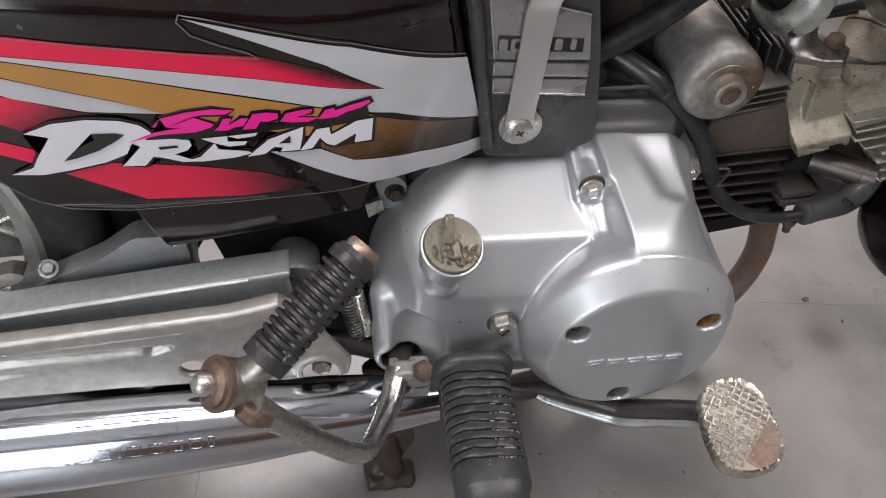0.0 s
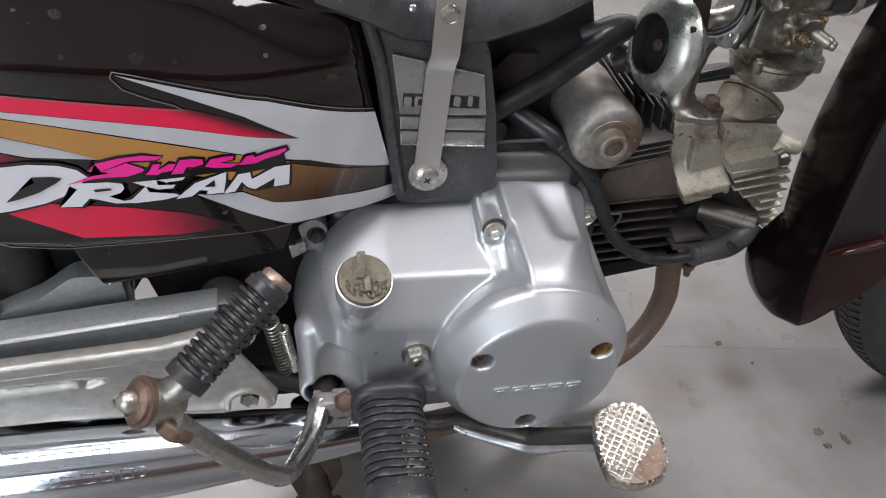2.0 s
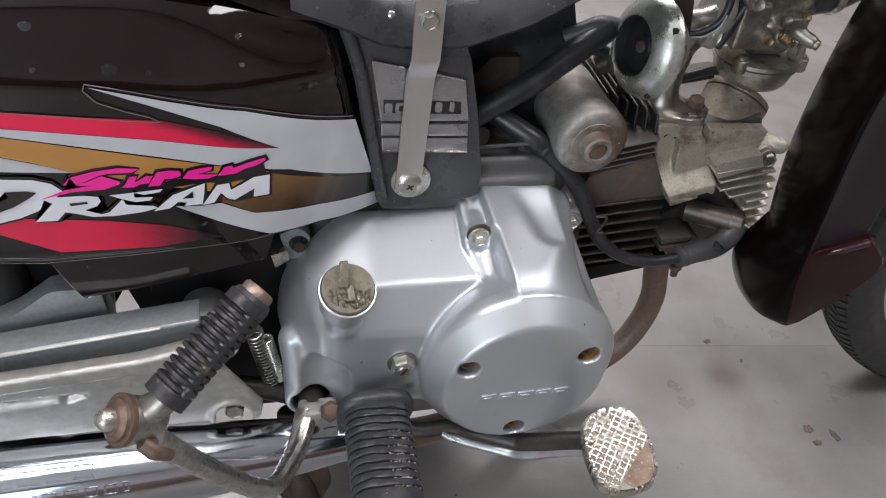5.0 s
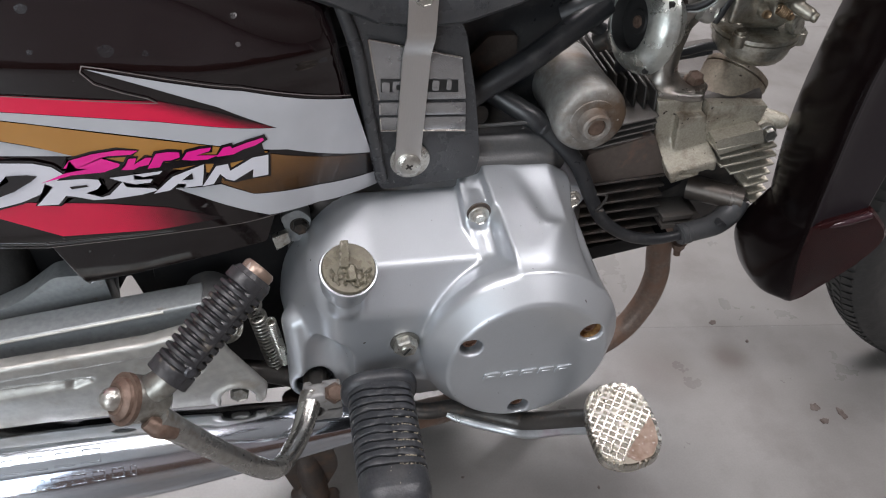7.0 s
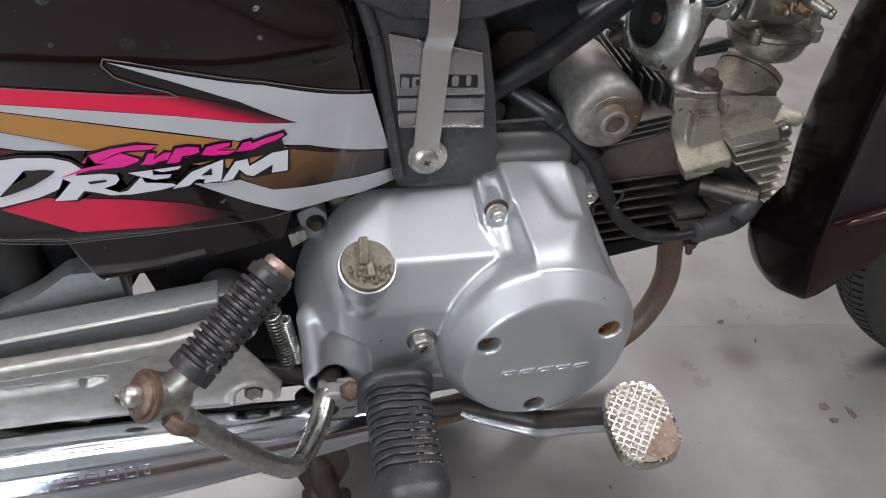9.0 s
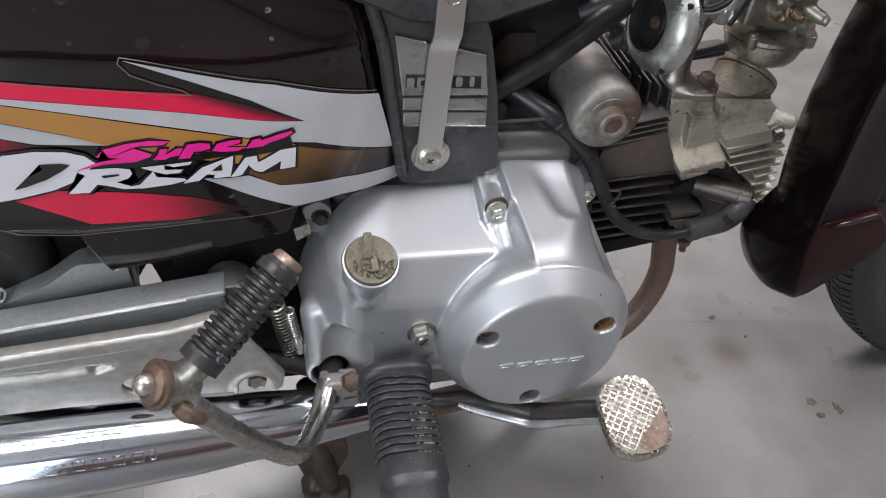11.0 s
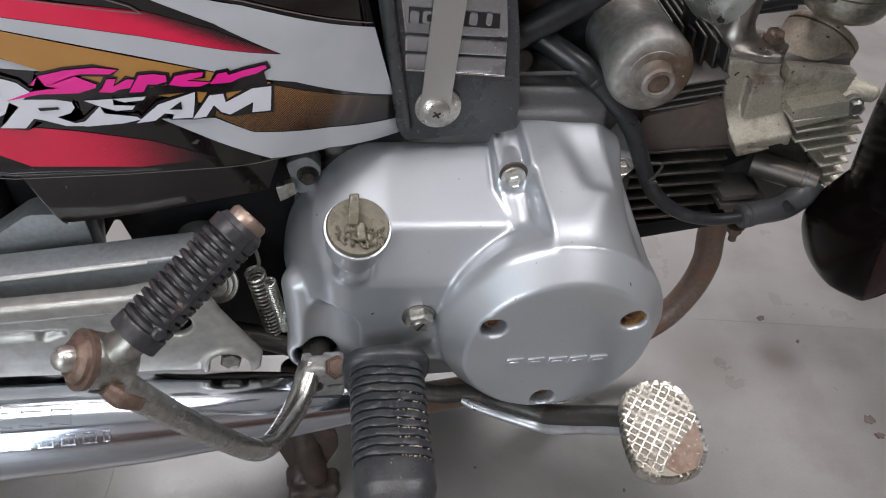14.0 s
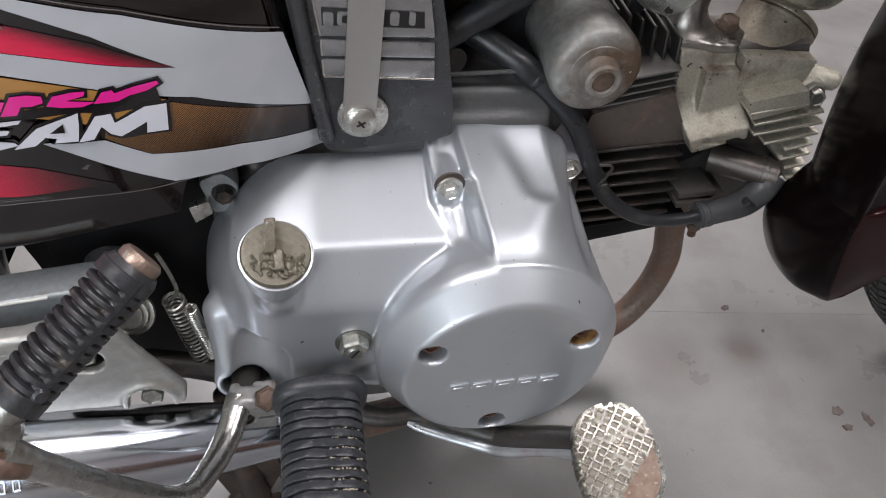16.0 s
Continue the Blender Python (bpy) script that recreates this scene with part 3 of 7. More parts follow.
# floor: a grout bed with large tiles laid on it, turned against the machine
TURN, PITCH = radians(-6.5), 0.93
C0, C1 = Vector((math.cos(TURN), math.sin(TURN), 0)), Vector((-math.sin(TURN), math.cos(TURN), 0))
CORNER = Vector((0.588, 0.222, 0))
floor = part("floor", block(0, 0, -0.0493, 30, 30, 0.098, 0), GROUT, smooth=False)
tagged(floor, "pale grey polished floor tiles with thin dark joints", "floor", kind="structure")


def lay_tiles():
    bm = block(0, 0, 0, PITCH - 0.0005, PITCH - 0.0005, 0.010, 0.0003, seg=1)
    me = bpy.data.meshes.new("tile")
    bm.to_mesh(me)
    bm.free()
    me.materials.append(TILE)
    for i in range(-5, 5):
        for j in range(-5, 5):
            p = CORNER + C0 * (PITCH * (i + 0.5)) + C1 * (PITCH * (j + 0.5))
            if not (-4.5 < p.x < 4.5 and -3.6 < p.y < 4.5):
                continue
            ob = new("tile", me)
            ob.matrix_world = Matrix.Translation((p.x, p.y, -0.005)) @ Matrix.Rotation(TURN, 4, "Z")
            ob.parent = floor


def stain(x, y, size, seed, mat=STAIN, sy=1.0):
    """A flat irregular spill, thin as paint."""
    rnd = random.Random(seed)
    n = 22
    ph = [rnd.uniform(0, 6.28) for _ in range(3)]
    ring = [(x + size * math.cos(a) * k, y + size * sy * math.sin(a) * k) for a, k in
            ((2 * math.pi * i / n, 0.8 + 0.18 * math.sin(2 * 2 * math.pi * i / n + ph[0]) + 0.14 * math.sin(5 * 2 * math.pi * i / n + ph[1])) for i in range(n))]
    v = [(a, b, 0.0008) for a, b in ring] + [(a, b, -0.001) for a, b in ring]
    f = [tuple(range(n))] + [(i, n + i, n + (i + 1) % n, (i + 1) % n) for i in range(n)]
    ob = part("floor_stain", (v, f), mat, smooth=False)
    return tagged(ob, "small dried brown spill on the pale floor tile", "stain", "floor stains", "structure")


# ---- the motorcycle: x forward, its right side faces -y ----
bike = new("motorcycle")
tagged(bike, "dark maroon underbone motorcycle with crimson and ochre side stripes", "motorcycle")
def SHOULDER(x):
    """Height of the panel's shoulder line, which drops towards the front."""
    return float(np.interp(x, (-0.70, -0.26, -0.235, -0.205, -0.180, -0.140), (0.575, 0.563, 0.557, 0.541, 0.530, 0.523)))


MID = 0.165  # the machine's centre plane


def out_y(x, z):
    """Depth of the side panel's skin."""
    fold = 0.513 + 0.06 * max(0.0, -0.24 - x)
    front = min(1.0, max(0.0, (x + 0.245) / 0.07))
    front = front * front * (3 - 2 * front)
    y = 0.071 + 3.2 * min(0.135, max(0.0, x + 0.235)) ** 2 + 0.45 * max(0.0, z - fold) + 0.3 * max(0.0, 0.385 - z)
    # shallow hollow under the crease near the front edge, and a step back above the shoulder that runs down to it
    y += 0.0025 * front * math.exp(-((z - 0.499) / 0.012) ** 2)
    s = (z - SHOULDER(x)) / 0.007
    return y + 0.007 * min(1.0, max(0.0, (x + 0.285) / 0.05)) / (1 + math.exp(-max(-30.0, min(30.0, 2.2 * s))))


# side panel
PB = [(-0.70, 0.575), (-0.56, 0.535), (-0.50, 0.490), (-0.464, 0.445), (-0.435, 0.406), (-0.415, 0.385), (-0.395, 0.373), (-0.359, 0.368),
      (-0.294, 0.373), (-0.217, 0.382), (-0.185, 0.386), (-0.150, 0.383), (-0.108, 0.371)]
PT = [(-0.70, 0.590), (-0.56, 0.565), (-0.441, 0.561), (-0.390, 0.564), (-0.319, 0.566), (-0.264, 0.565), (-0.226, 0.560), (-0.186, 0.549), (-0.148, 0.537)]
PF = [(0.371, -0.108), (0.418, -0.119), (0.471, -0.135), (0.510, -0.144), (0.537, -0.150)]


def shell(front, thick, nu, nv):
    """A curved sheet: front(u, v) gives the point and the edge roll; the back lies thick behind it."""
    verts, faces = [], []
    for side in (0, 1):
        for i in range(nu + 1):
            for j in range(nv + 1):
                x, y, z = front(i / nu, j / nv)
                verts.append((x, y + side * thick, z))
    n = (nu + 1) * (nv + 1)
    at = lambda i, j, s=0: s * n + i * (nv + 1) + j
    for i in range(nu):
        for j in range(nv):
            faces.append((at(i, j), at(i + 1, j), at(i + 1, j + 1), at(i, j + 1)))
            faces.append((at(i, j, 1), at(i, j + 1, 1), at(i + 1, j + 1, 1), at(i + 1, j, 1)))
    for i in range(nu):
        faces += [(at(i, 0), at(i, 0, 1), at(i + 1, 0, 1), at(i + 1, 0)), (at(i, nv), at(i + 1, nv), at(i + 1, nv, 1), at(i, nv, 1))]
    for j in range(nv):
        faces += [(at(0, j), at(0, j + 1), at(0, j + 1, 1), at(0, j, 1)), (at(nu, j), at(nu, j, 1), at(nu, j + 1, 1), at(nu, j + 1))]
    return verts, faces


def roll(d, r):
    return r * (1 - math.sqrt(max(0.0, 1 - (1 - min(d, r) / r) ** 2)))


def panel_front(u, v):
    u, v = u ** 0.9, v
    x = -0.70 + u * 0.56
    for _ in range(4):
        zb = float(np.interp(x, *zip(*PB)))
        zt = float(np.interp(x, *zip(*PT)))
        z = zb + (zt - zb) * v
        x = -0.70 + u * (float(np.interp(z, *zip(*PF))) + 0.70)
    xf = float(np.interp(z, *zip(*PF)))
    y = out_y(x, z) + roll(z - zb, 0.005) + roll(xf - x, 0.005) + roll(zt - z, 0.0022)
    return x, y, z


side_panel = part("side_panel", shell(panel_front, 0.004, 90, 40), GLOSS, bike, "glossy dark maroon side cover with printed stripes")


def film(name, outline, mat, lift, label=""):
    """A printed film of that outline on the side panel."""
    bm = bmesh.new()
    f = bm.faces.new([bm.verts.new((x, 0, z)) for x, z in outline])
    bmesh.ops.triangulate(bm, faces=[f])
    for _ in range(5):
        long = [e for e in bm.edges if e.calc_length() > 0.007]
        if not long:
            break
        bmesh.ops.subdivide_edges(bm, edges=long, cuts=1)
        bmesh.ops.triangulate(bm, faces=[q for q in bm.faces if len(q.verts) > 3])
    for v in bm.verts:
        v.co.y = out_y(v.co.x, v.co.z) - lift
    ob = part(name, bm, mat, side_panel, label)
    ob.visible_shadow = True
    return ob


film("stripe", [(-0.447, 0.514), (-0.407, 0.508), (-0.361, 0.501), (-0.305, 0.495), (-0.263, 0.492), (-0.227, 0.482), (-0.190, 0.464),
                (-0.267, 0.477), (-0.344, 0.487), (-0.399, 0.494), (-0.450, 0.502), (-0.60, 0.520), (-0.60, 0.535)], D_RED_F, 0.0004, "crimson stripe fading into black dots")
film("stripe", [(-0.304, 0.517), (-0.258, 0.506), (-0.211, 0.496), (-0.134, 0.469), (-0.118, 0.413), (-0.183, 0.444), (-0.227, 0.455),
                (-0.190, 0.464), (-0.227, 0.486), (-0.266, 0.502)], D_WHITE, 0.0008, "pale grey stripe")
film("stripe", [(-0.227, 0.455), (-0.268, 0.464), (-0.307, 0.472), (-0.345, 0.480), (-0.399, 0.491), (-0.451, 0.499), (-0.451, 0.5015), (-0.399, 0.494),
                (-0.344, 0.487), (-0.267, 0.477), (-0.190, 0.464)], D_WHITE, 0.0009, "thin pale grey stripe")
film("stripe", [(-0.451, 0.4985), (-0.399, 0.4905), (-0.345, 0.4795), (-0.307, 0.4712), (-0.268, 0.463), (-0.227, 0.4545), (-0.197, 0.446),
                (-0.227, 0.432), (-0.309, 0.448), (-0.347, 0.463), (-0.384, 0.474), (-0.418, 0.485), (-0.452, 0.495)], D_OCHRE, 0.0012, "ochre stripe")
film("stripe", [(-0.452, 0.494), (-0.419, 0.484), (-0.384, 0.473), (-0.347, 0.462), (-0.321, 0.453), (-0.367, 0.456), (-0.404, 0.466),
                (-0.454, 0.488)], D_WHITE, 0.0005, "pale grey stripe")
film("stripe", [(-0.455, 0.483), (-0.414, 0.469), (-0.375, 0.457), (-0.349, 0.451), (-0.406, 0.443), (-0.438, 0.460), (-0.457, 0.472)],
     D_RED_2, 0.0004, "crimson stripe fading into black dots")
film("stripe", [(-0.462, 0.454), (-0.431, 0.440), (-0.398, 0.427), (-0.405, 0.418), (-0.433, 0.430), (-0.463, 0.448)], D_RED, 0.0004, "thin crimson stripe")
film("stripe", [(-0.389, 0.409), (-0.363, 0.417), (-0.312, 0.412), (-0.270, 0.405), (-0.231, 0.392), (-0.280, 0.385), (-0.344, 0.385)],
     D_RED_LO, 0.0004, "crimson wedge fading into black dots")
film("stripe", [(-0.212, 0.450), (-0.118, 0.4125), (-0.112, 0.392), (-0.162, 0.405), (-0.209, 0.411), (-0.231, 0.424), (-0.227, 0.441)],
     D_BROWN, 0.0004, "brown screened stripe")
film("stripe", [(-0.263, 0.422), (-0.231, 0.423), (-0.209, 0.411), (-0.162, 0.4045), (-0.112, 0.3915), (-0.1105, 0.376), (-0.161, 0.388),
                (-0.199, 0.389), (-0.235, 0.407)], D_WHITE, 0.0008, "pale grey stripe")

# the two-line badge, as plain slanted shapes
def grow(outline, d):
    """The outline moved outwards by d."""
    n = len(outline)
    area = sum(outline[i - 1][0] * outline[i][1] - outline[i][0] * outline[i - 1][1] for i in range(n))
    s = 1 if area > 0 else -1
    out = []
    for i in range(n):
        p, a, b = Vector(outline[i]), Vector(outline[i - 1]), Vector(outline[(i + 1) % n])
        u, w = (p - a).normalized(), (b - p).normalized()
        nu, nw = Vector((u.y, -u.x)) * s, Vector((w.y, -w.x)) * s
        k = nu + nw
        k = k / max(1.15, k.length_squared / 2)
        out.append(tuple(p + k * d))
    return out


def badge(mat, label, k, *outlines):
    """Plain slanted shapes of one colour, each on a wider black shape."""
    for q in outlines:
        film("badge_border", grow(q, 0.0019), D_BLACK, 0.0016 + 0.00002 * k)
        film("badge_stroke", q, mat, 0.0021 + 0.00004 * k, label)
        k += 1


film("badge_border", [(-0.345, 0.4340), (-0.326, 0.4400), (-0.297, 0.4415), (-0.278, 0.4420), (-0.255, 0.4465), (-0.232, 0.4485), (-0.210, 0.4530), (-0.201, 0.4545), (-0.199, 0.4445),
                      (-0.225, 0.4410), (-0.241, 0.4420), (-0.270, 0.4380), (-0.305, 0.4345), (-0.335, 0.4340)], D_BLACK, 0.0015)
badge(D_TEXT, "white badge shape", 0,
      [(-0.405, 0.4420), (-0.388, 0.4490), (-0.368, 0.4513), (-0.349, 0.4500), (-0.338, 0.4462), (-0.332, 0.4400), (-0.3385, 0.4335), (-0.3505, 0.4240), (-0.363, 0.4185),
       (-0.385, 0.4130), (-0.402, 0.4100), (-0.420, 0.4108), (-0.406, 0.4160), (-0.400, 0.4262), (-0.3915, 0.4385), (-0.398, 0.4405)])
film("badge_gap", [(-0.367, 0.4415), (-0.354, 0.4415), (-0.348, 0.4400), (-0.353, 0.4360), (-0.365, 0.4285), (-0.379, 0.4230), (-0.387, 0.4210), (-0.378, 0.4300), (-0.366, 0.4370)],
     D_BLACK, 0.0030, "black gap in the white shape")
badge(D_TEXT, "white badge shape", 2,
      [(-0.354, 0.4150), (-0.350, 0.4190), (-0.3405, 0.4300), (-0.345, 0.4330), (-0.339, 0.4350), (-0.320, 0.4355), (-0.311, 0.4340), (-0.310, 0.4300), (-0.313, 0.4262),
       (-0.321, 0.4232), (-0.307, 0.4170), (-0.317, 0.4170), (-0.329, 0.4210), (-0.334, 0.4220), (-0.340, 0.4150)],
      [(-0.304, 0.4350), (-0.288, 0.4365), (-0.269, 0.4385), (-0.271, 0.4360), (-0.284, 0.4338), (-0.288, 0.4322), (-0.276, 0.4320), (-0.278, 0.4292), (-0.290, 0.4280),
       (-0.294, 0.4262), (-0.276, 0.4242), (-0.274, 0.4222), (-0.285, 0.4192), (-0.305, 0.4168), (-0.316, 0.4178), (-0.306, 0.4205), (-0.296, 0.4312)],
      [(-0.277, 0.4195), (-0.263, 0.4330), (-0.253, 0.4372), (-0.241, 0.4422), (-0.242, 0.4340), (-0.244, 0.4240), (-0.256, 0.4230), (-0.2545, 0.4262), (-0.260, 0.4268), (-0.266, 0.4215)],
      [(-0.244, 0.4232), (-0.233, 0.4400), (-0.225, 0.4412), (-0.224, 0.4352), (-0.208, 0.4440), (-0.197, 0.4442), (-0.198, 0.4270), (-0.209, 0.4270), (-0.208, 0.4342), (-0.222, 0.4262),
       (-0.227, 0.4282), (-0.231, 0.4332), (-0.236, 0.4250)])
film("badge_gap", [(-0.330, 0.4300), (-0.319, 0.4308), (-0.318, 0.4292), (-0.329, 0.4278)], D_BLACK, 0.0030)
film("badge_gap", [(-0.257, 0.4300), (-0.2495, 0.4360), (-0.2495, 0.4302)], D_BLACK, 0.0030)
badge(D_PINK, "magenta badge shape", 8,
      [(-0.347, 0.4338), (-0.331, 0.4408), (-0.322, 0.4425), (-0.315, 0.4435), (-0.331, 0.4450), (-0.326, 0.4510), (-0.311, 0.4552), (-0.295, 0.4573), (-0.282, 0.4562), (-0.287, 0.4532),
       (-0.302, 0.4530), (-0.307, 0.4518), (-0.295, 0.4462), (-0.296, 0.4440), (-0.306, 0.4402), (-0.327, 0.4390)],
      [(-0.295, 0.4412), (-0.292, 0.4442), (-0.289, 0.4500), (-0.284, 0.4502), (-0.286, 0.4452), (-0.278, 0.4502), (-0.274, 0.4500), (-0.277, 0.4442), (-0.283, 0.4432), (-0.287, 0.4410)],
      [(-0.278, 0.4412), (-0.271, 0.4530), (-0.263, 0.4540), (-0.256, 0.4532), (-0.256, 0.4492), (-0.262, 0.4470), (-0.267, 0.4470), (-0.270, 0.4418)],
      [(-0.255, 0.4470), (-0.251, 0.4530), (-0.242, 0.4552), (-0.235, 0.4558), (-0.236, 0.4530), (-0.245, 0.4500), (-0.231, 0.4492), (-0.238, 0.4462), (-0.248, 0.4460)],
      [(-0.232, 0.4480), (-0.227, 0.4550), (-0.222, 0.4560), (-0.221, 0.4540), (-0.211, 0.4572), (-0.200, 0.4592), (-0.199, 0.4572), (-0.205, 0.4540), (-0.214, 0.4520), (-0.220, 0.4490)])

# pale cut edge of the clear film round the stripes
def film_line(line, w, lift):
    p = [Vector(q) for q in line]
    for a, b in zip(p, p[1:]):
        t = (b - a).normalized()
        n = Vector((-t.y, t.x)) * w / 2
        film("pale_line", [tuple(a - t * w * 0.3 + n), tuple(b + t * w * 0.3 + n), tuple(b + t * w * 0.3 - n), tuple(a - t * w * 0.3 - n)], D_EDGE, lift)
        lift += 0.00003


film_line([(-0.46, 0.5165), (-0.415, 0.5085), (-0.373, 0.5025), (-0.329, 0.4975), (-0.283, 0.4925), (-0.2645, 0.4912)], 0.0007, 0.0013)
film_line([(-0.2645, 0.4914), (-0.270, 0.4950), (-0.284, 0.4995), (-0.300, 0.5065), (-0.3065, 0.5150), (-0.3050, 0.5190), (-0.290, 0.5165), (-0.258, 0.5090), (-0.211, 0.4990), (-0.170, 0.4850), (-0.136, 0.4730)], 0.0007, 0.0014)

# pale line along the rolled lower edge of the panel itself
film_line([(-0.464, 0.4475), (-0.436, 0.4090), (-0.4155, 0.3875), (-0.395, 0.3752), (-0.359, 0.3702), (-0.294, 0.3752), (-0.217, 0.3842), (-0.185, 0.3880)], 0.0008, -0.0011)

# dried water spots and scuffs on the gloss
RND = random.Random(31)
for x, z, r in ((-0.334, 0.550, 0.0035), (-0.290, 0.526, 0.0045), (-0.267, 0.524, 0.0022), (-0.333, 0.527, 0.0018), (-0.357, 0.552, 0.0014), (-0.212, 0.542, 0.002), (-0.243, 0.532, 0.0012)):
    n = 14
    ph = RND.uniform(0, 6)
    film("dust_spot", [(x + r * (1.1 + 0.10 * math.sin(3 * a + ph)) * math.cos(a), z + r * (0.8 + 0.06 * math.sin(5 * a + ph)) * math.sin(a)) for a in (2 * math.pi * i / n for i in range(n))], DUST, 0.0003)

# lower black box under the side panel
battery_cover = part("battery_cover", slab(rounded([(-0.368, 0.375), (-0.361, 0.357), (-0.344, 0.3175), (-0.334, 0.3185), (-0.300, 0.3245), (-0.247, 0.3365), (-0.203, 0.347), (-0.192, 0.385)], 0.003), 0.093, 0.235, 0.0025, 3),
     GLOSS, bike, "glossy black lower cover")
# pale rod laid along the lower edges as their gloss highlight
part("edge_highlight", tube([(-0.366, 0.0945, 0.370), (-0.360, 0.0940, 0.356), (-0.3445, 0.0938, 0.3190), (-0.334, 0.0938, 0.3195), (-0.300, 0.0938, 0.3255), (-0.247, 0.0938, 0.3375), (-0.205, 0.0940, 0.3475)], 0.0008, 8, 3), PLATE_GREY, battery_cover, "pale rod for the highlight along the edge")


# seat
def seat_front(u, v):
    x = -0.72 + u * 0.572
    a = v * 1.45
    nose = max(0.0, (x + 0.235) / 0.087)
    zb = float(np.interp(x, *zip(*PT))) - 0.004 + 0.013 * min(1.0, max(0.0, (-0.170 - x) / 0.08))
    half = 0.069 - 0.020 * nose ** 2
    y = MID - half * math.cos(a * 1.08) - 0.006 * math.sin(v * 3.1) * (1 - 0.5 * nose) + 0.004 * math.sin(v * 8) * (1 - nose)
    z = zb + (0.088 - 0.060 * min(1, nose) ** 1.3) * math.sin(a) + 0.010 * (1 - u)
    return x, min(y, MID), z


def strip_front(u, v):
    x = -0.72 + u * 0.560
    z = float(np.interp(x, *zip(*PT))) - 0.010 + v * 0.030
    return x, min(0.128, out_y(x, float(np.interp(x, *zip(*PT)))) + 0.004 + 0.004 * math.sin(v * 3.1)), z


part("seat_base", shell(strip_front, 0.004, 70, 8), GLOSS, bike, "glossy black strip under the seat")
seat = part("seat", shell(seat_front, 0.004, 90, 30), GLOSS, bike, "shiny dark seat and its moulded nose")

# ---- centre cover with its side flap ----
TE = [(-0.190, 0.556), (-0.174, 0.550), (-0.143, 0.539), (-0.116, 0.527), (-0.086, 0.524), (-0.055, 0.526), (-0.013, 0.541), (0.026, 0.564),
      (0.074, 0.597), (0.130, 0.640), (0.220, 0.715), (0.330, 0.800)]
TS = [(0.000, 0.000), (0.001, 0.006), (0.004, 0.016), (0.010, 0.026), (0.020, 0.034), (0.034, 0.040), (0.050, 0.043), (0.060, 0.0435)]


def tunnel_front(u, v):
    x = -0.180 + u * 0.50
    e = float(np.interp(x, *zip(*TE)))
    s = v * 2 if v <= 0.5 else 2 - v * 2
    k = float(np.interp(s, np.linspace(0, 1, len(TS)), [q[0] for q in TS]))
    h = float(np.interp(s, np.linspace(0, 1, len(TS)), [q[1] for q in TS]))
    y = 0.105 + k
    return x, (y if v <= 0.5 else 2 * MID - y), e + h


def tunnel_shell():
    v, f = [], []
    nu, nv = 70, 40
    for i in range(nu + 1):
        for j in range(nv + 1):
            v.append(tunnel_front(i / nu, j / nv))
    for i in range(nu):
        for j in range(nv):
            f.append((i * (nv + 1) + j, (i + 1) * (nv + 1) + j, (i + 1) * (nv + 1) + j + 1, i * (nv + 1) + j + 1))
    n = len(v)
    v += [(x, y + (0.004 if y < MID else -0.004), z - 0.004) for x, y, z in v]
    f += [tuple(n + q for q in r[::-1]) for r in f]
    for i in range(nu):
        for j in (0, nv):
            a, b = i * (nv + 1) + j, (i + 1) * (nv + 1) + j
            f.append((a, a + n, b + n, b) if j == 0 else (b, b + n, a + n, a))
    for j in range(nv):
        for i in (0, nu):
            a, b = i * (nv + 1) + j, i * (nv + 1) + j + 1
            f.append((b, b + n, a + n, a) if i == 0 else (a, a + n, b + n, b))
    return v, f


centre_cover = part("centre_cover", tunnel_shell(), MATTE, bike, "dusty matt black plastic centre cover")
# raised pads of the cover's top mat
def mat_pad(u0, u1, v0, v1, n=7):
    """A low rib that follows the curve of the cover, with sloping sides."""
    bm = bmesh.new()
    rows = []
    for k in range(n + 1):
        v = v0 + (v1 - v0) * k / n
        a, b = Vector(tunnel_front(u0, v)), Vector(tunnel_front(u1, v))
        up = (b - a).cross(Vector(tunnel_front(u0, v + 0.01)) - a).normalized()
        up = up if up.z > 0 else -up
        end = 0.0 if k in (0, n) else 0.0019
        rows.append([bm.verts.new(p) for p in (a - up * 0.001, a.lerp(b, 0.09) + up * end, a.lerp(b, 0.91) + up * end, b - up * 0.001)])
    for p, q in zip(rows, rows[1:]):
        for j in range(3):
            bm.faces.new((p[j], p[j + 1], q[j + 1], q[j]))
    return bm


for i in range(11):
    u0 = 0.26 + i * 0.044
    part("mat_pad", mat_pad(u0, u0 + 0.033, 0.20, 0.49), MATTE, centre_cover)
part("cover_block", block(-0.160, 0.128, 0.578, 0.026, 0.026, 0.016, 0.006, pose(0, 0, 0, 0, 14, 0), 3), MATTE, centre_cover)
part("rivet", lathe([(0, 0.0028), (0.0008, 0.0026), (0.0014, 0.0014), (0.0015, 0)], (-0.112, 0.104, 0.549), (-0.1, -0.85, 0.5), 16), PLATE_GREY, centre_cover, "small grey rivet")

flap = part("side_flap", slab(rounded([(-0.148, 0.545), (-0.134, 0.502), (-0.113, 0.385), (-0.108, 0.373), (-0.030, 0.381), (-0.027, 0.400), (-0.037, 0.459),
                                       (-0.050, 0.514), (-0.060, 0.528), (-0.085, 0.545)], 0.008), 0.116, 0.146, 0.004, 3), MATTE_DARK, bike, "matt black plastic side flap")
part("raised_edge", tube([(-0.141, 0.116, 0.535), (-0.130, 0.115, 0.500), (-0.121, 0.115, 0.450), (-0.1085, 0.115, 0.386)], 0.0052, 10, 8), MATTE_DARK, flap)
plate_pts = [(-0.122, 0.510), (-0.052, 0.4935), (-0.0455, 0.4585), (-0.113, 0.460)]
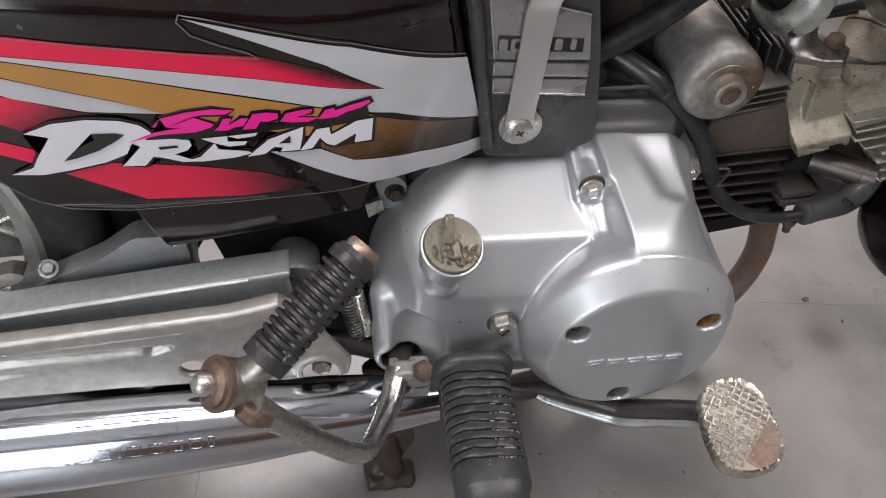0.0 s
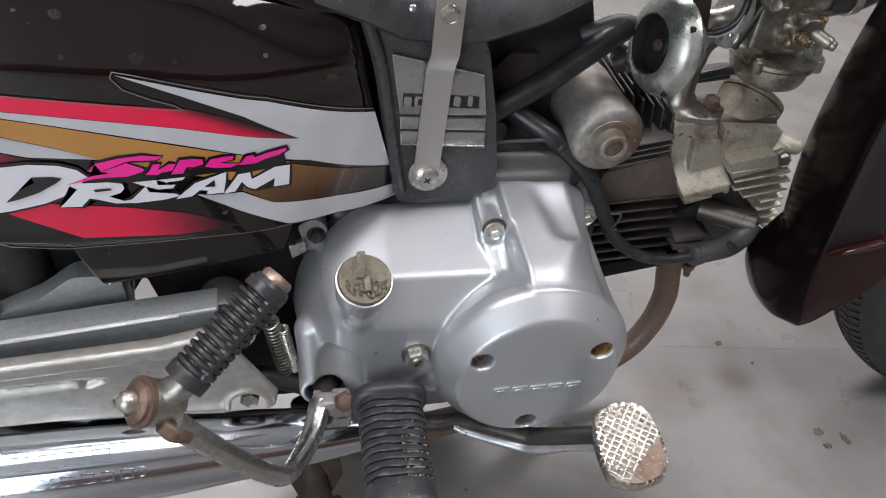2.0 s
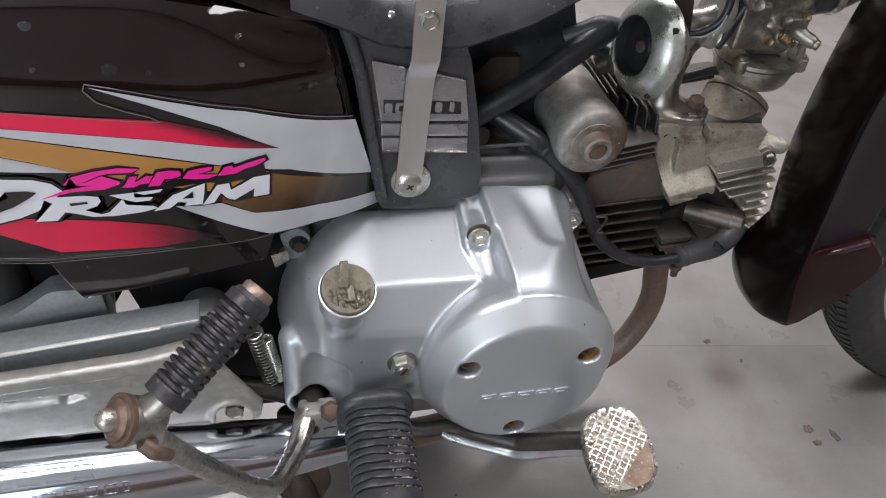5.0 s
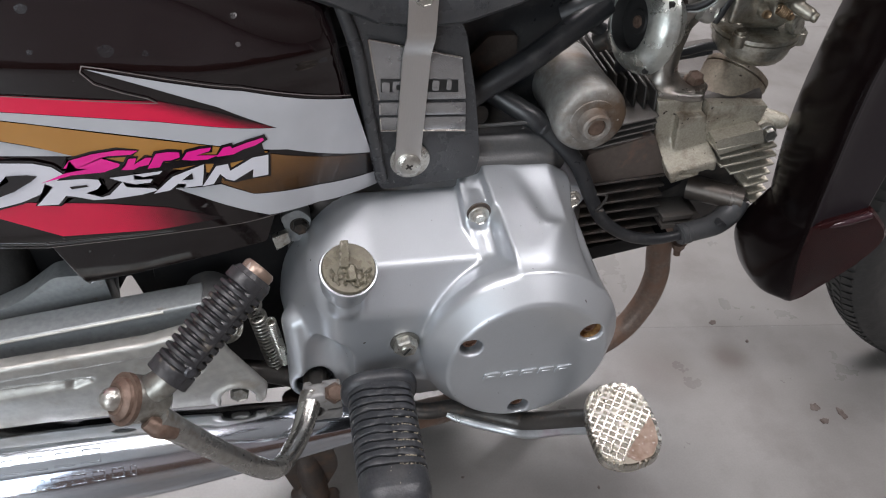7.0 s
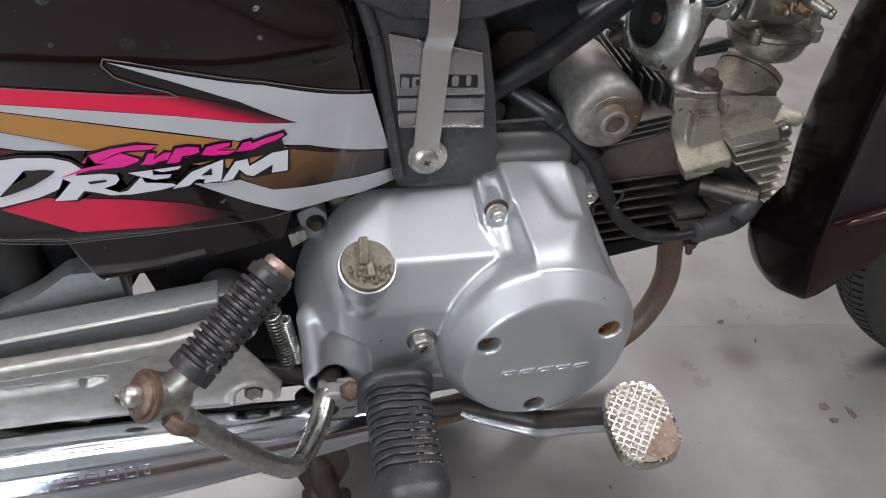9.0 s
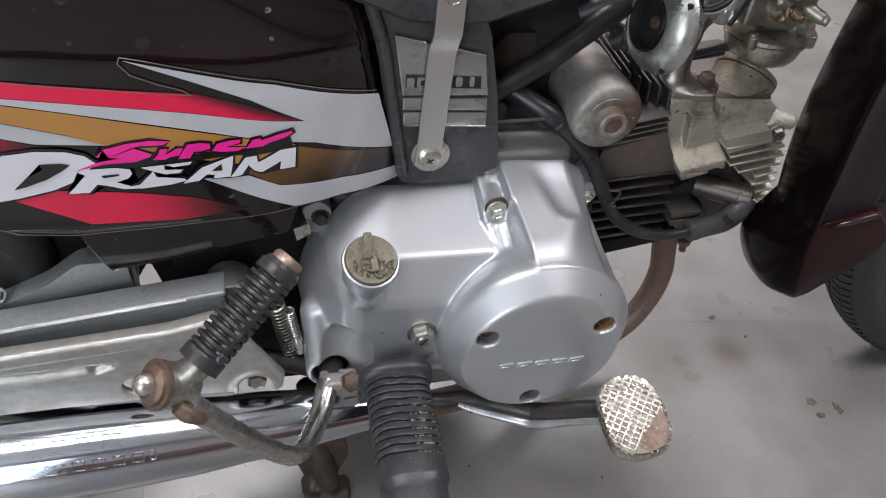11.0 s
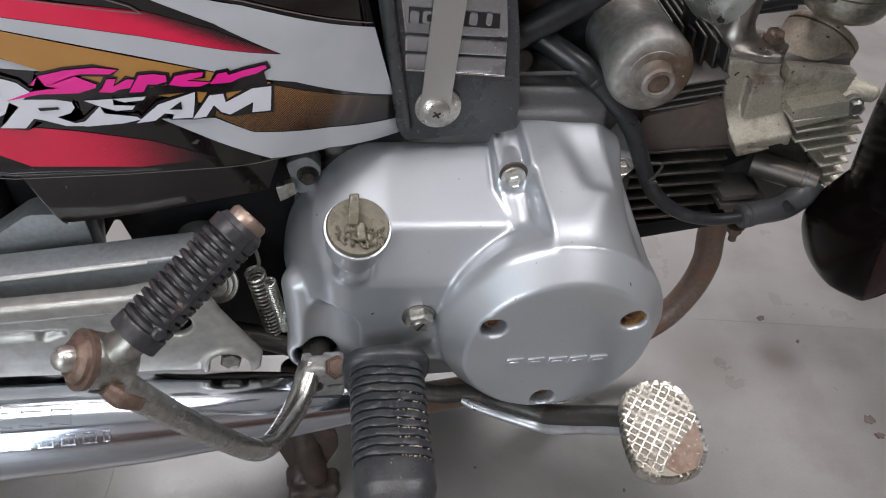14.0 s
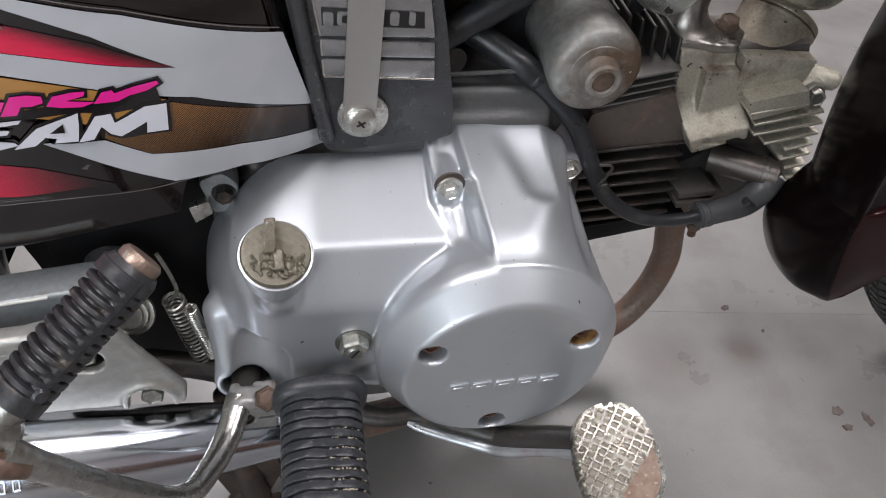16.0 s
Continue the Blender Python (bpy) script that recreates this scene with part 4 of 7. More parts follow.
part("badge_plate", slab(plate_pts, 0.1128, 0.118, 0.0008), PLATE_GREY, flap, "satin grey badge plate")
part("badge_plate", slab([(-0.113, 0.458), (-0.0455, 0.4552), (-0.0445, 0.4445), (-0.1125, 0.4470)], 0.1128, 0.118, 0.0008), PLATE_GREY, flap, "satin grey badge strip")
part("badge_plate", slab([(-0.1122, 0.4450), (-0.0443, 0.4425), (-0.0433, 0.4295), (-0.111, 0.4330)], 0.1128, 0.118, 0.0008), PLATE_GREY, flap, "satin grey badge strip")
# thin bright rods along some edges of the plates
for p, q in (((-0.122, 0.510), (-0.052, 0.4935)), ((-0.122, 0.510), (-0.113, 0.4605)), ((-0.1125, 0.4572), (-0.112, 0.4478)), ((-0.1118, 0.4445), (-0.1108, 0.4338)), ((-0.111, 0.4332), (-0.0436, 0.4298))):
    part("plate_rim", tube([(p[0], 0.1129, p[1]), (q[0], 0.1129, q[1])], 0.0008, 8), RACK, flap, "bright rim of the plate")
part("badge_slot", slab([(-0.1125, 0.4785), (-0.0535, 0.4755), (-0.0525, 0.4650), (-0.112, 0.4675)], 0.1122, 0.116, 0.0003), DARK, flap, "black slot with raised marks")
for x0, x1 in ((-0.1115, -0.1055), (-0.1035, -0.0930), (-0.0735, -0.0680), (-0.0625, -0.0585)):
    part("badge_mark", slab(rounded([(x0, 0.4765), (x1, 0.4760), (x1, 0.4672), (x0, 0.4678)], 0.002), 0.1112, 0.1125, 0.0003), PLATE_GREY, flap)
part("badge_mark", slab(rounded([(-0.1008, 0.4742), (-0.0955, 0.4740), (-0.0955, 0.4692), (-0.1008, 0.4697)], 0.0015), 0.1106, 0.1114, 0), DARK, flap)

# ---- rack: bent stainless rods, a flat stay down to the flap ----
rack = new("carrier_rack")
tagged(rack, "bent stainless steel rod carrier with a flat brushed stay")
rack.parent = bike
RZ = 0.588
part("rod", tube([(-0.128, 0.185, RZ + 0.004), (-0.136, 0.140, RZ), (-0.141, 0.108, RZ), (-0.138, 0.094, RZ), (-0.124, 0.0885, RZ), (-0.070, 0.0885, RZ), (-0.018, 0.0885, RZ),
                  (0.000, 0.0890, 0.593), (0.035, 0.0915, 0.615), (0.070, 0.095, 0.640), (0.110, 0.100, 0.668)], 0.0042, 14, 10), RACK, rack, "bright stainless rod")
part("rod", tube([(-0.137, 0.142, RZ + 0.002), (-0.060, 0.146, RZ + 0.002), (-0.015, 0.148, 0.598), (0.010, 0.142, 0.614), (0.020, 0.120, 0.612), (0.022, 0.092, 0.607)], 0.0030, 12, 6), RACK, rack)
part("rod", tube([(-0.116, 0.0885, RZ), (-0.114, 0.130, RZ - 0.001), (-0.110, 0.190, RZ)], 0.0024, 10, 6), RACK, rack)


def strip(points, width, thick):
    """Flat bar: points of (x centre, y, z), bent between them."""
    v, f = [], []
    for i, (x, y, z) in enumerate(points):
        a = Vector(points[max(i - 1, 0)])
        b = Vector(points[min(i + 1, len(points) - 1)])
        t = (b - a).normalized()
        n = Vector((0, t.z, -t.y)).normalized()
        n = n if n.y < 0 else -n
        side = t.cross(n).normalized()
        c = Vector((x, y, z))
        for su, sn in ((-1, -1), (1, -1), (1, 1), (-1, 1)):
            v.append(c + side * (su * width / 2) + n * (-sn * thick / 2))
    for i in range(len(points) - 1):
        for k in range(4):
            j = (k + 1) % 4
            f.append((i * 4 + k, i * 4 + j, i * 4 + 4 + j, i * 4 + 4 + k))
    f += [(3, 2, 1, 0), tuple(len(v) - 4 + k for k in range(4))]
    bm = bmesh.new()
    bv = [bm.verts.new(p) for p in v]
    for q in f:
        bm.faces.new([bv[k] for k in q])
    return bevel_all(bm, 0.0004, 1, 40)


part("stay", strip([(-0.0895, 0.1098, 0.396), (-0.0892, 0.1095, 0.412), (-0.0874, 0.1080, 0.4985), (-0.0872, 0.1050, 0.5065), (-0.0869, 0.0995, 0.5175), (-0.0868, 0.0998, 0.5230),
                    (-0.0868, 0.1010, 0.5620)], 0.0205, 0.0022), STAINLESS, rack, "flat brushed stainless stay")
part("stay", strip([(-0.0868, 0.0990, 0.5530), (-0.0868, 0.0980, 0.5700), (-0.0868, 0.0930, 0.5860)], 0.0195, 0.0022), STAINLESS, rack, "welded stainless tab")
part("bolt", hex_head((-0.0868, 0.0985, 0.548), (0, -1, 0.05), 0.0105, 0.0058, 0.0070), ZINC, rack, "zinc plated hex bolt")
part("washer", lathe([(0, 0.0162), (0.0016, 0.0160), (0.0018, 0.0155), (0.0018, 0)], (-0.0865, 0.1140, 0.4035), (0, -1, 0.03), 36), ZINC, rack, "pale steel washer")
screw = part("screw", lathe([(0, 0.0100), (0.002, 0.0100), (0.0034, 0.0085), (0.0040, 0.005), (0.0041, 0)], (-0.0885, 0.1085, 0.4030), (0, -1, 0.03), 32), ZINC, rack, "pan head cross screw")
# dark bars laid on the head in place of its cross recess
for m in (0.7, -0.7):
    part("slot_bar", block(-0.0885, 0.1044, 0.4032, 0.0062, 0.0008, 0.0014, 0, pose(0, 0, 0, 0, math.degrees(m) + 12, 0)), DARK_STEEL, rack)


# ---- engine ----
DC = (0.0, 0.272)  # clutch drum axis (x, z)
CAP_AXIS = Vector((0.03, -0.42, 0.91)).normalized()
CAP_C = Vector((-0.145, 0.036, 0.3615))
HOLES = [(-0.051, 0.298), (0.050, 0.302), (0.000, 0.214)]


def cover_solid(x, y, z):
    # rear half: upright face, a slanted facet, a ridge and the top that rises to the joint
    outline = [(-0.190, 0.318), (-0.170, 0.362), (-0.128, 0.372), (0.010, 0.385), (0.030, 0.300), (0.050, 0.200), (0.030, 0.166), (-0.020, 0.158),
               (-0.080, 0.150), (-0.150, 0.172), (-0.186, 0.205), (-0.196, 0.260)]
    d = extrude(poly2(x, z, outline), y, 0.037, 0.126, 0.003)
    d = smax(d, plane(y, z, 0.058, 0.3415, -0.34, 0.94), 0.003)
    d = smax(d, plane(y, z, 0.058, 0.3415, -0.34, 0.94) + 0.13 * (-0.1193 - 0.053 * (y - 0.06) - x), 0.0006)
    d = smax(d, plane(y, z, 0.058, 0.3415, -0.853, 0.521), 0.003)
    d = smax(d, plane(y, z, 0.037, 0.225, -0.100, -0.050), 0.008)
    d = smax(d, plane(x, y, -0.160, 0.037, -0.064, -0.040), 0.012)
    d = smax(d, plane(x, y, -0.1915, 0.075, -0.95, -0.30), 0.012)
    d = smax(d, plane(x, z, -0.168, 0.345, -0.80, 0.60), 0.020)
    # forward half: a higher block that falls to the drum
    top = poly2(x, z, [(-0.100, 0.41), (0.046, 0.41), (0.056, 0.376), (0.066, 0.345), (0.074, 0.318), (0.081, 0.284), (0.0, 0.268), (-0.100, 0.270)])
    ring = np.sqrt((x - DC[0]) ** 2 + (z - DC[1]) ** 2) - 0.0838
    t = np.clip((y - 0.024) / 0.096, 0, 1)
    b = smax(np.maximum(ring * (1 - t) + top * t, np.maximum(0.022 - y, y - 0.128)), (-0.0345 - 0.008 * np.clip((y - 0.066) / 0.02, 0, 1) + 0.70 * np.maximum(0, 0.056 - y) - x) * 0.82, 0.002)
    b = smax(b, plane(y, z, 0.131, 0.3865, -0.25, 0.97), 0.004)
    # shallow sunken pocket round the forward bolt: a slanted wall behind, a lip in front
    skin = (z - 0.3865 - 0.2577 * (y - 0.131)) * 0.968
    pocket = smax(-0.0060 - 0.9 * np.maximum(0, x - 0.040) - skin, -((x - 0.0140 + (y - 0.07) * 0.26) * 0.45 + skin * 0.89), 0.003)
    pocket = smax(pocket, (0.066 - 0.25 * (x - 0.02) - y) * 0.55 - skin * 0.83, 0.003)
    pocket = smax(pocket, (y - 0.126) * 0.26 - skin * 0.96 - 0.6 * np.maximum(0, x - 0.036), 0.006)
    b = smax(b, -pocket, 0.003)
    # open trough along its rear side, level with the rear top, down past the upper bolt to the drum
    floor_z = 0.3455 + 0.3617 * (y - 0.058) + 0.009 * np.clip((y - 0.083) / 0.005, 0, 1)
    b = smax(b, -np.maximum((x + 0.0190 + 0.06 * (y - 0.032)) * 0.97 - (z - floor_z) * 0.24, (floor_z - z) * 0.94), 0.003)
    d = smin(d, b, 0.003)
    d = smax(d, -rod(x, y, z, (-0.0335, 0.124, 0.3862), (-0.0312, 0.0950, 0.3756), 0.0098), 0.003)
    d = smax(d, -rod(x, y, z, (-0.0305, 0.0750, 0.3588), (-0.0235, -0.010, 0.3258), 0.0100), 0.002)
    d = smin(d, rod_y(x, y, z, -0.0315, 0.3642, 0.0080, 0.0858, 0.110, 0.001), 0.002)
    # drum: flat face, broad chamfer, upright side
    r = np.sqrt((x - DC[0]) ** 2 + (z - DC[1]) ** 2)
    drum = smax(np.maximum(r - 0.0840 + 0.38 * np.clip(y - 0.032, 0, 0.05), np.maximum(-y, y - 0.122)), ((r - 0.0675) * 0.021 - y * 0.0165) / 0.0267, 0.0028)
    drum = smax(drum, -y, 0.002)
    d = smin(d, drum, 0.004)
    # oil filler neck, tapering into the face
    d = smin(d, disc(x, y, z, CAP_C, CAP_AXIS, 0.0196, -0.030, -0.002, 0.003), 0.003)
    d = smin(d, rod(x, y, z, (-0.145, 0.050, 0.350), (-0.146, 0.044, 0.318), 0.0125), 0.006)
    # bolt bosses
    d = smin(d, rod_y(x, y, z, 0.065, 0.3460, 0.0128, 0.121, 0.175, 0.002), 0.005)
    # kick shaft boss and the scoop above it
    d = smin(d, rod_y(x, y, z, -0.171, 0.210, 0.0230, 0.055, 0.126, 0.004), 0.006)
    d = smin(d, rod(x, y, z, (-0.182, 0.078, 0.268), (-0.177, 0.066, 0.224), 0.0150), 0.006)
    d = smax(d, -rod(x, y, z, (-0.1665, 0.036, 0.256), (-0.1635, 0.028, 0.202), 0.0262), 0.0010)
    d = smin(d, rod(x, y, z, (-0.095, 0.046, 0.228), (-0.068, 0.032, 0.240), 0.0100), 0.006)
    # cuts: bolt trough, shaft opening, screw wells, inspection bolt seat
    d = smax(d, -rod_y(x, y, z, -0.171, 0.210, 0.0172, -0.2, 0.085, 0.001), 0.002)
    for hx, hz in HOLES:
        d = smax(d, -rod_y(x, y, z, hx, hz, 0.0092, -0.2, 0.014, 0.001), 0.002)
    d = smax(d, -rod_y(x, y, z, 0.066, 0.3470, 0.0150, -0.2, 0.1205, 0.001), 0.003)
    d = smax(d, -rod_y(x, y, z, -0.097, 0.271, 0.0125, -0.2, 0.0395, 0.001), 0.0015)
    return d


cover = part("clutch_cover", nets(cover_solid, (-0.212, -0.006, 0.136), (0.094, 0.182, 0.402), 0.0017), SILVER, bike, "silver painted cast clutch cover")
for hx, hz in HOLES:
    part("screw", lathe([(0, 0.0070), (0.002, 0.0070), (0.0045, 0.0055), (0.0048, 0.0035), (0.003, 0.003), (0.003, 0)], (hx, 0.0118, hz), (0, -1, 0), 20), RUST_WELL, cover, "rusty recessed screw")
part("rust_ring", lathe([(0, 0.0094), (0.0085, 0.0094), (0.0095, 0.0090), (0.0085, 0.0088), (0.0, 0.0088)], (HOLES[1][0], 0.0135, HOLES[1][1]), (0, -1, 0), 28, caps=False), RUST_RING, cover, "yellow rust stain lining the well")
part("bolt", hex_head((-0.0315, 0.0862, 0.3640), (0, -1, 0), 0.0100, 0.0070, 0.0088), ZINC, cover, "zinc bolt with dirt round it")
part("bolt", hex_head((0.065, 0.1215, 0.3462), (0, -1, 0), 0.0100, 0.0070, 0.0082), ZINC, cover, "yellowed zinc bolt")
part("washer", lathe([(0, 0.0125), (0.0012, 0.0124), (0.0014, 0.0119), (0.0014, 0)], (-0.097, 0.0385, 0.271), (0, -1, 0), 30), OLD_STEEL, cover)
part("adjuster_nut", hex_head((-0.097, 0.0378, 0.271), (0, -1, 0), 0.0178, 0.0088, 0, dish=False), ZINC, cover, "steel lock nut")
part("adjuster_screw", lathe([(0, 0.0050), (0.0126, 0.0050), (0.0134, 0.0042), (0.0134, 0.0)], (-0.097, 0.0408, 0.271), (0, -1, 0), 18), OLD_STEEL, cover, "slotted adjuster screw")
# black bar on the screw face, painted dark of its slot
part("adjuster_slot_shade", block(-0.097, 0.0273, 0.271, 0.0088, 0.0006, 0.0016, 0, pose(0, 0, 0, 0, -55, 0)), DARK, cover)
part("dirt", lathe([(0, 0.0104), (0.0008, 0.0098), (0.0008, 0.0)], (-0.0315, 0.0868, 0.3660), (0, -1, 0.05), 22), GREASY, cover, "dirt caught round the bolt")
part("shaft_seal", lathe([(0, 0.0168), (0.004, 0.0168), (0.004, 0.0118), (0.001, 0.0112), (0.001, 0.0)], (-0.171, 0.070, 0.210), (0, -1, 0), 30), RUBBER, cover, "black oil seal")

# raised maker's mark, as plain bars
for i, w in enumerate((0.0128, 0.0128, 0.0135, 0.0128, 0.0128)):
    x0 = -0.0375 + i * 0.0158
    lean = 0.0012
    o = [(x0, 0.2575), (x0 + w, 0.2580), (x0 + w + lean, 0.2650), (x0 + lean, 0.2645)]
    part("raised_mark", slab(o, -0.0008, 0.002, 0.0003, 1), SILVER, cover)
    part("raised_mark", slab([(x0 + 0.003, 0.2600), (x0 + w - 0.003, 0.2603), (x0 + w - 0.0025, 0.2622), (x0 + 0.0035, 0.2620)], -0.0013, 0.0, 0.0002, 1), SILVER, cover)

# oil filler cap with its worn grip
cap = part("filler_cap", lathe([(-0.003, 0.0188), (0.0, 0.0204), (0.0035, 0.0206), (0.0050, 0.0196), (0.0052, 0.0)], CAP_C, CAP_AXIS, 44), CAP_MAT, cover, "worn olive plastic oil filler cap")
part("cap_rim", lathe([(-0.004, 0.0205), (-0.0035, 0.0222), (-0.0008, 0.0226), (0.0010, 0.0218), (0.0012, 0.0205)], CAP_C, CAP_AXIS, 44), SILVER, cover)


CA, CU, CV = basis(CAP_AXIS)
CV = CV if CV.z > 0 else -CV
CU = CV.cross(CA)
RND = random.Random(21)
TORN = []
for _ in range(72):
    ang, rad = RND.uniform(3.4, 6.0), 0.0165 * math.sqrt(RND.uniform(0.02, 1))
    p = Vector((rad * math.cos(ang), rad * math.sin(ang), 0.0050))
    TORN.append((p, p + Vector((RND.uniform(-0.0022, 0.0022), RND.uniform(-0.0040, 0.0040), RND.uniform(0.0, 0.0036))), RND.uniform(0.0006, 0.0012)))


def grip_solid(u, v, w):
    # upright bar leaning back, broken off in its lower half among torn ridges
    d = box3(u + 0.0035 - 0.12 * v, v - 0.003, w - 0.008, (0, 0.0055, 0), (0.0032, 0.0100, 0.0076), 0.0012)
    d = np.maximum(d, (w - 0.0145 - 0.25 * (v - 0.010)) * 0.95)
    d = smin(d, box3(u - 0.0010, v + 0.0055, w - 0.006, (0, 0, 0), (0.0030, 0.0065, 0.0042), 0.0012), 0.002)
    for a, b, r in TORN:
        d = smin(d, rod(u, v, w, a, b, r), 0.0010)
    return d + 0.00020 * np.sin(u * 2300) * np.sin(v * 1900 + 1) * np.sin(w * 2100)


gv, gf = nets(grip_solid, (-0.020, -0.020, 0.0036), (0.020, 0.020, 0.0185), 0.0006)
part("grip", ([CAP_C + CU * p[0] + CV * p[1] + CA * p[2] for p in gv], gf), CAP_MAT, cover, "broken finger grip of the cap")

# crankcase behind the cover
def case_solid(x, y, z):
    d = extrude(poly2(x, z, [(-0.185, 0.34), (-0.10, 0.365), (-0.03, 0.388), (0.044, 0.390), (0.050, 0.365), (0.080, 0.33), (0.088, 0.24), (0.06, 0.165), (-0.04, 0.145), (-0.17, 0.165), (-0.195, 0.22)]),
                y, 0.124, 0.275, 0.008)
    d = smin(d, box3(x, y, z, (0.0, 0.19, 0.385), (0.06, 0.055, 0.020), 0.008), 0.01)
    return d


part("crankcase", nets(case_solid, (-0.205, 0.116, 0.136), (0.115, 0.284, 0.414), 0.004), CASE, bike, "grey cast crankcase")
clamp = part("engine_mount", slab(rounded([(-0.192, 0.355), (-0.176, 0.362), (-0.166, 0.352), (-0.168, 0.330), (-0.184, 0.326)], 0.005), 0.112, 0.130, 0.002), SILVER_DULL, bike, "silver mount lug")
part("bolt", hex_head((-0.176, 0.1125, 0.345), (0, -1, 0.1), 0.0110, 0.007, 0.008), DARK_STEEL, clamp, "dark bolt")
part("tab", slab([(-0.199, 0.338), (-0.186, 0.343), (-0.184, 0.332), (-0.196, 0.324)], 0.106, 0.112, 0.001), ZINC, clamp, "bent pale tab")

# cylinder: side fins, smooth upper wall, upright fins on top
cylinder = part("cylinder", block(0.128, 0.215, 0.318, 0.080, 0.100, 0.150, 0.006), ALU_DARK, bike, "sooty finned cylinder")
for i in range(8):
    z = 0.250 + i * 0.0122
    part("fin", slab([(0.088, z), (0.179 - 0.0014 * i, z + 0.008), (0.179 - 0.0014 * i, z + 0.0106), (0.088, z + 0.0026)], 0.1475, 0.275, 0.0008, 1), FIN_EDGE, cylinder)
part("upper_wall", slab(rounded([(0.080, 0.335), (0.172, 0.343), (0.168, 0.352), (0.158, 0.368), (0.1470, 0.388), (0.144, 0.389), (0.086, 0.372)], 0.003), 0.150, 0.27, 0.003), BROWNED, cylinder, "heat-browned smooth casting")
part("cylinder_base", slab([(0.098, 0.2400), (0.188, 0.2585), (0.192, 0.271), (0.098, 0.258)], 0.1465, 0.26, 0.001), FRAME_BLACK, cylinder, "black lower edge of the cylinder")
# more side fins above the smooth wall
for z in (0.3850, 0.3915, 0.3980, 0.4045):
    part("fin", slab([(0.090, z - 0.010), (0.1455, z + 0.002), (0.1470, z + 0.0040), (0.090, z - 0.0078)], 0.152, 0.27, 0.0008, 1), ALU_DARK, cylinder)
# upright fins, each reaching a little nearer than the one behind it
for i in range(8):
    x = 0.096 + i * 0.0072
    y0 = 0.207 - i * 0.0066
    part("fin", block(x, (y0 + 0.27) / 2, 0.400, 0.0026, 0.27 - y0, 0.066 - 0.0012 * i, 0.0008, pose(0, 0, 0, 0, -8, 0), 1), SOOT_AND_SHADE, cylinder)

# cylinder head
head = part("cylinder_head", block(0.215, 0.225, 0.352, 0.105, 0.110, 0.120, 0.008, pose(0, 0, 0, 0, -8, 0)), ALU_DARK, bike, "grey stained cast cylinder head")
def ear_solid(x, y, z):
    # a dished plate: upright above, curving out to a thick lower lip
    d = extrude(poly2(x, z, [(0.147, 0.417), (0.192, 0.4165), (0.195, 0.398), (0.208, 0.372), (0.2105, 0.3565), (0.169, 0.3435), (0.1625, 0.356), (0.154, 0.376)]), y, 0.130, 0.200, 0.0015)
    dish = 0.162 - 0.027 * np.clip((0.386 - z + 0.28 * (x - 0.18)) / 0.026, 0, 1) ** 2
    d = smax(d, (dish - y) * 0.85, 0.002)
    # squarer raised step
    st = extrude(poly2(x, z, [(0.167, 0.405), (0.193, 0.406), (0.204, 0.374), (0.172, 0.366)]), y, 0.1520, 0.200, 0.001)
    d = smin(d, st, 0.0015)
    d = smax(d, -box3(x, y, z, (0.190, 0.132, 0.3550), (0.0150, 0.007, 0.0026), 0.001), 0.001)
    return d


part("mount_ear", nets(ear_solid, (0.136, 0.126, 0.334), (0.220, 0.208, 0.426), 0.0015), ALU, head, "pale cast mounting ear")
# coloured black to hold the shadow behind the plug cap
part("back_plate", slab([(0.160, 0.330), (0.215, 0.345), (0.290, 0.340), (0.292, 0.290), (0.250, 0.262), (0.165, 0.280)], 0.168, 0.260, 0.002), SOOT_AND_SHADE, head, "wall behind the fins, blackened for the shadow there")
for x0, z0, x1, z1 in ((0.205, 0.3775, 0.250, 0.3850), (0.213, 0.3675, 0.267, 0.3785), (0.216, 0.3580, 0.271, 0.3680), (0.229, 0.3490, 0.272, 0.3580), (0.250, 0.3420, 0.272, 0.3475), (0.250, 0.3320, 0.274, 0.3380), (0.258, 0.3225, 0.276, 0.3270), (0.264, 0.3120, 0.279, 0.3160)):
    part("fin", slab([(x0, z0 - 0.0012), (x1, z1 - 0.0012), (x1, z1 + 0.0012), (x0, z0 + 0.0012)], 0.1370, 0.26, 0.0005, 1), ALU, head)
part("upper_face", slab(rounded([(0.196, 0.375), (0.250, 0.386), (0.2535, 0.4135), (0.194, 0.4165)], 0.002), 0.1530, 0.166, 0.0015), ALU, head, "flat stained upper face")
part("flat_bar", slab(rounded([(0.2005, 0.3885), (0.2450, 0.3985), (0.2520, 0.3840), (0.2090, 0.3720)], 0.002), 0.1375, 0.166, 0.0012), ALU, head, "pale flat bar of the casting")
# tappet tower with a round cap that leans back and forward
TA = Vector((0.55, 0.45, 0.70)).normalized()
TC = Vector((0.2485, 0.209, 0.4120))
tower = part("tappet_tower", lathe([(-0.060, 0.0340), (-0.030, 0.0318), (-0.004, 0.0312), (-0.0012, 0.0318), (-0.0008, 0.0316), (-0.0006, 0.0285), (0.0012, 0.0285), (0.0014, 0.0312), (0.0024, 0.0316), (0.0060, 0.0312), (0.0075, 0.0296),
                                    (0.0095, 0.0240), (0.0095, 0)], TC, TA, 48), ALU_STAINED, head, "brown stained cast tappet tower")
TR = (Vector((0.25, -0.90, 0.10)) - TA * Vector((0.25, -0.90, 0.10)).dot(TA)).normalized()
o = TR.copy()
o.rotate(Matrix.Rotation(radians(-52), 3, TA))
c = TC + TA * 0.0095 + o * 0.0270
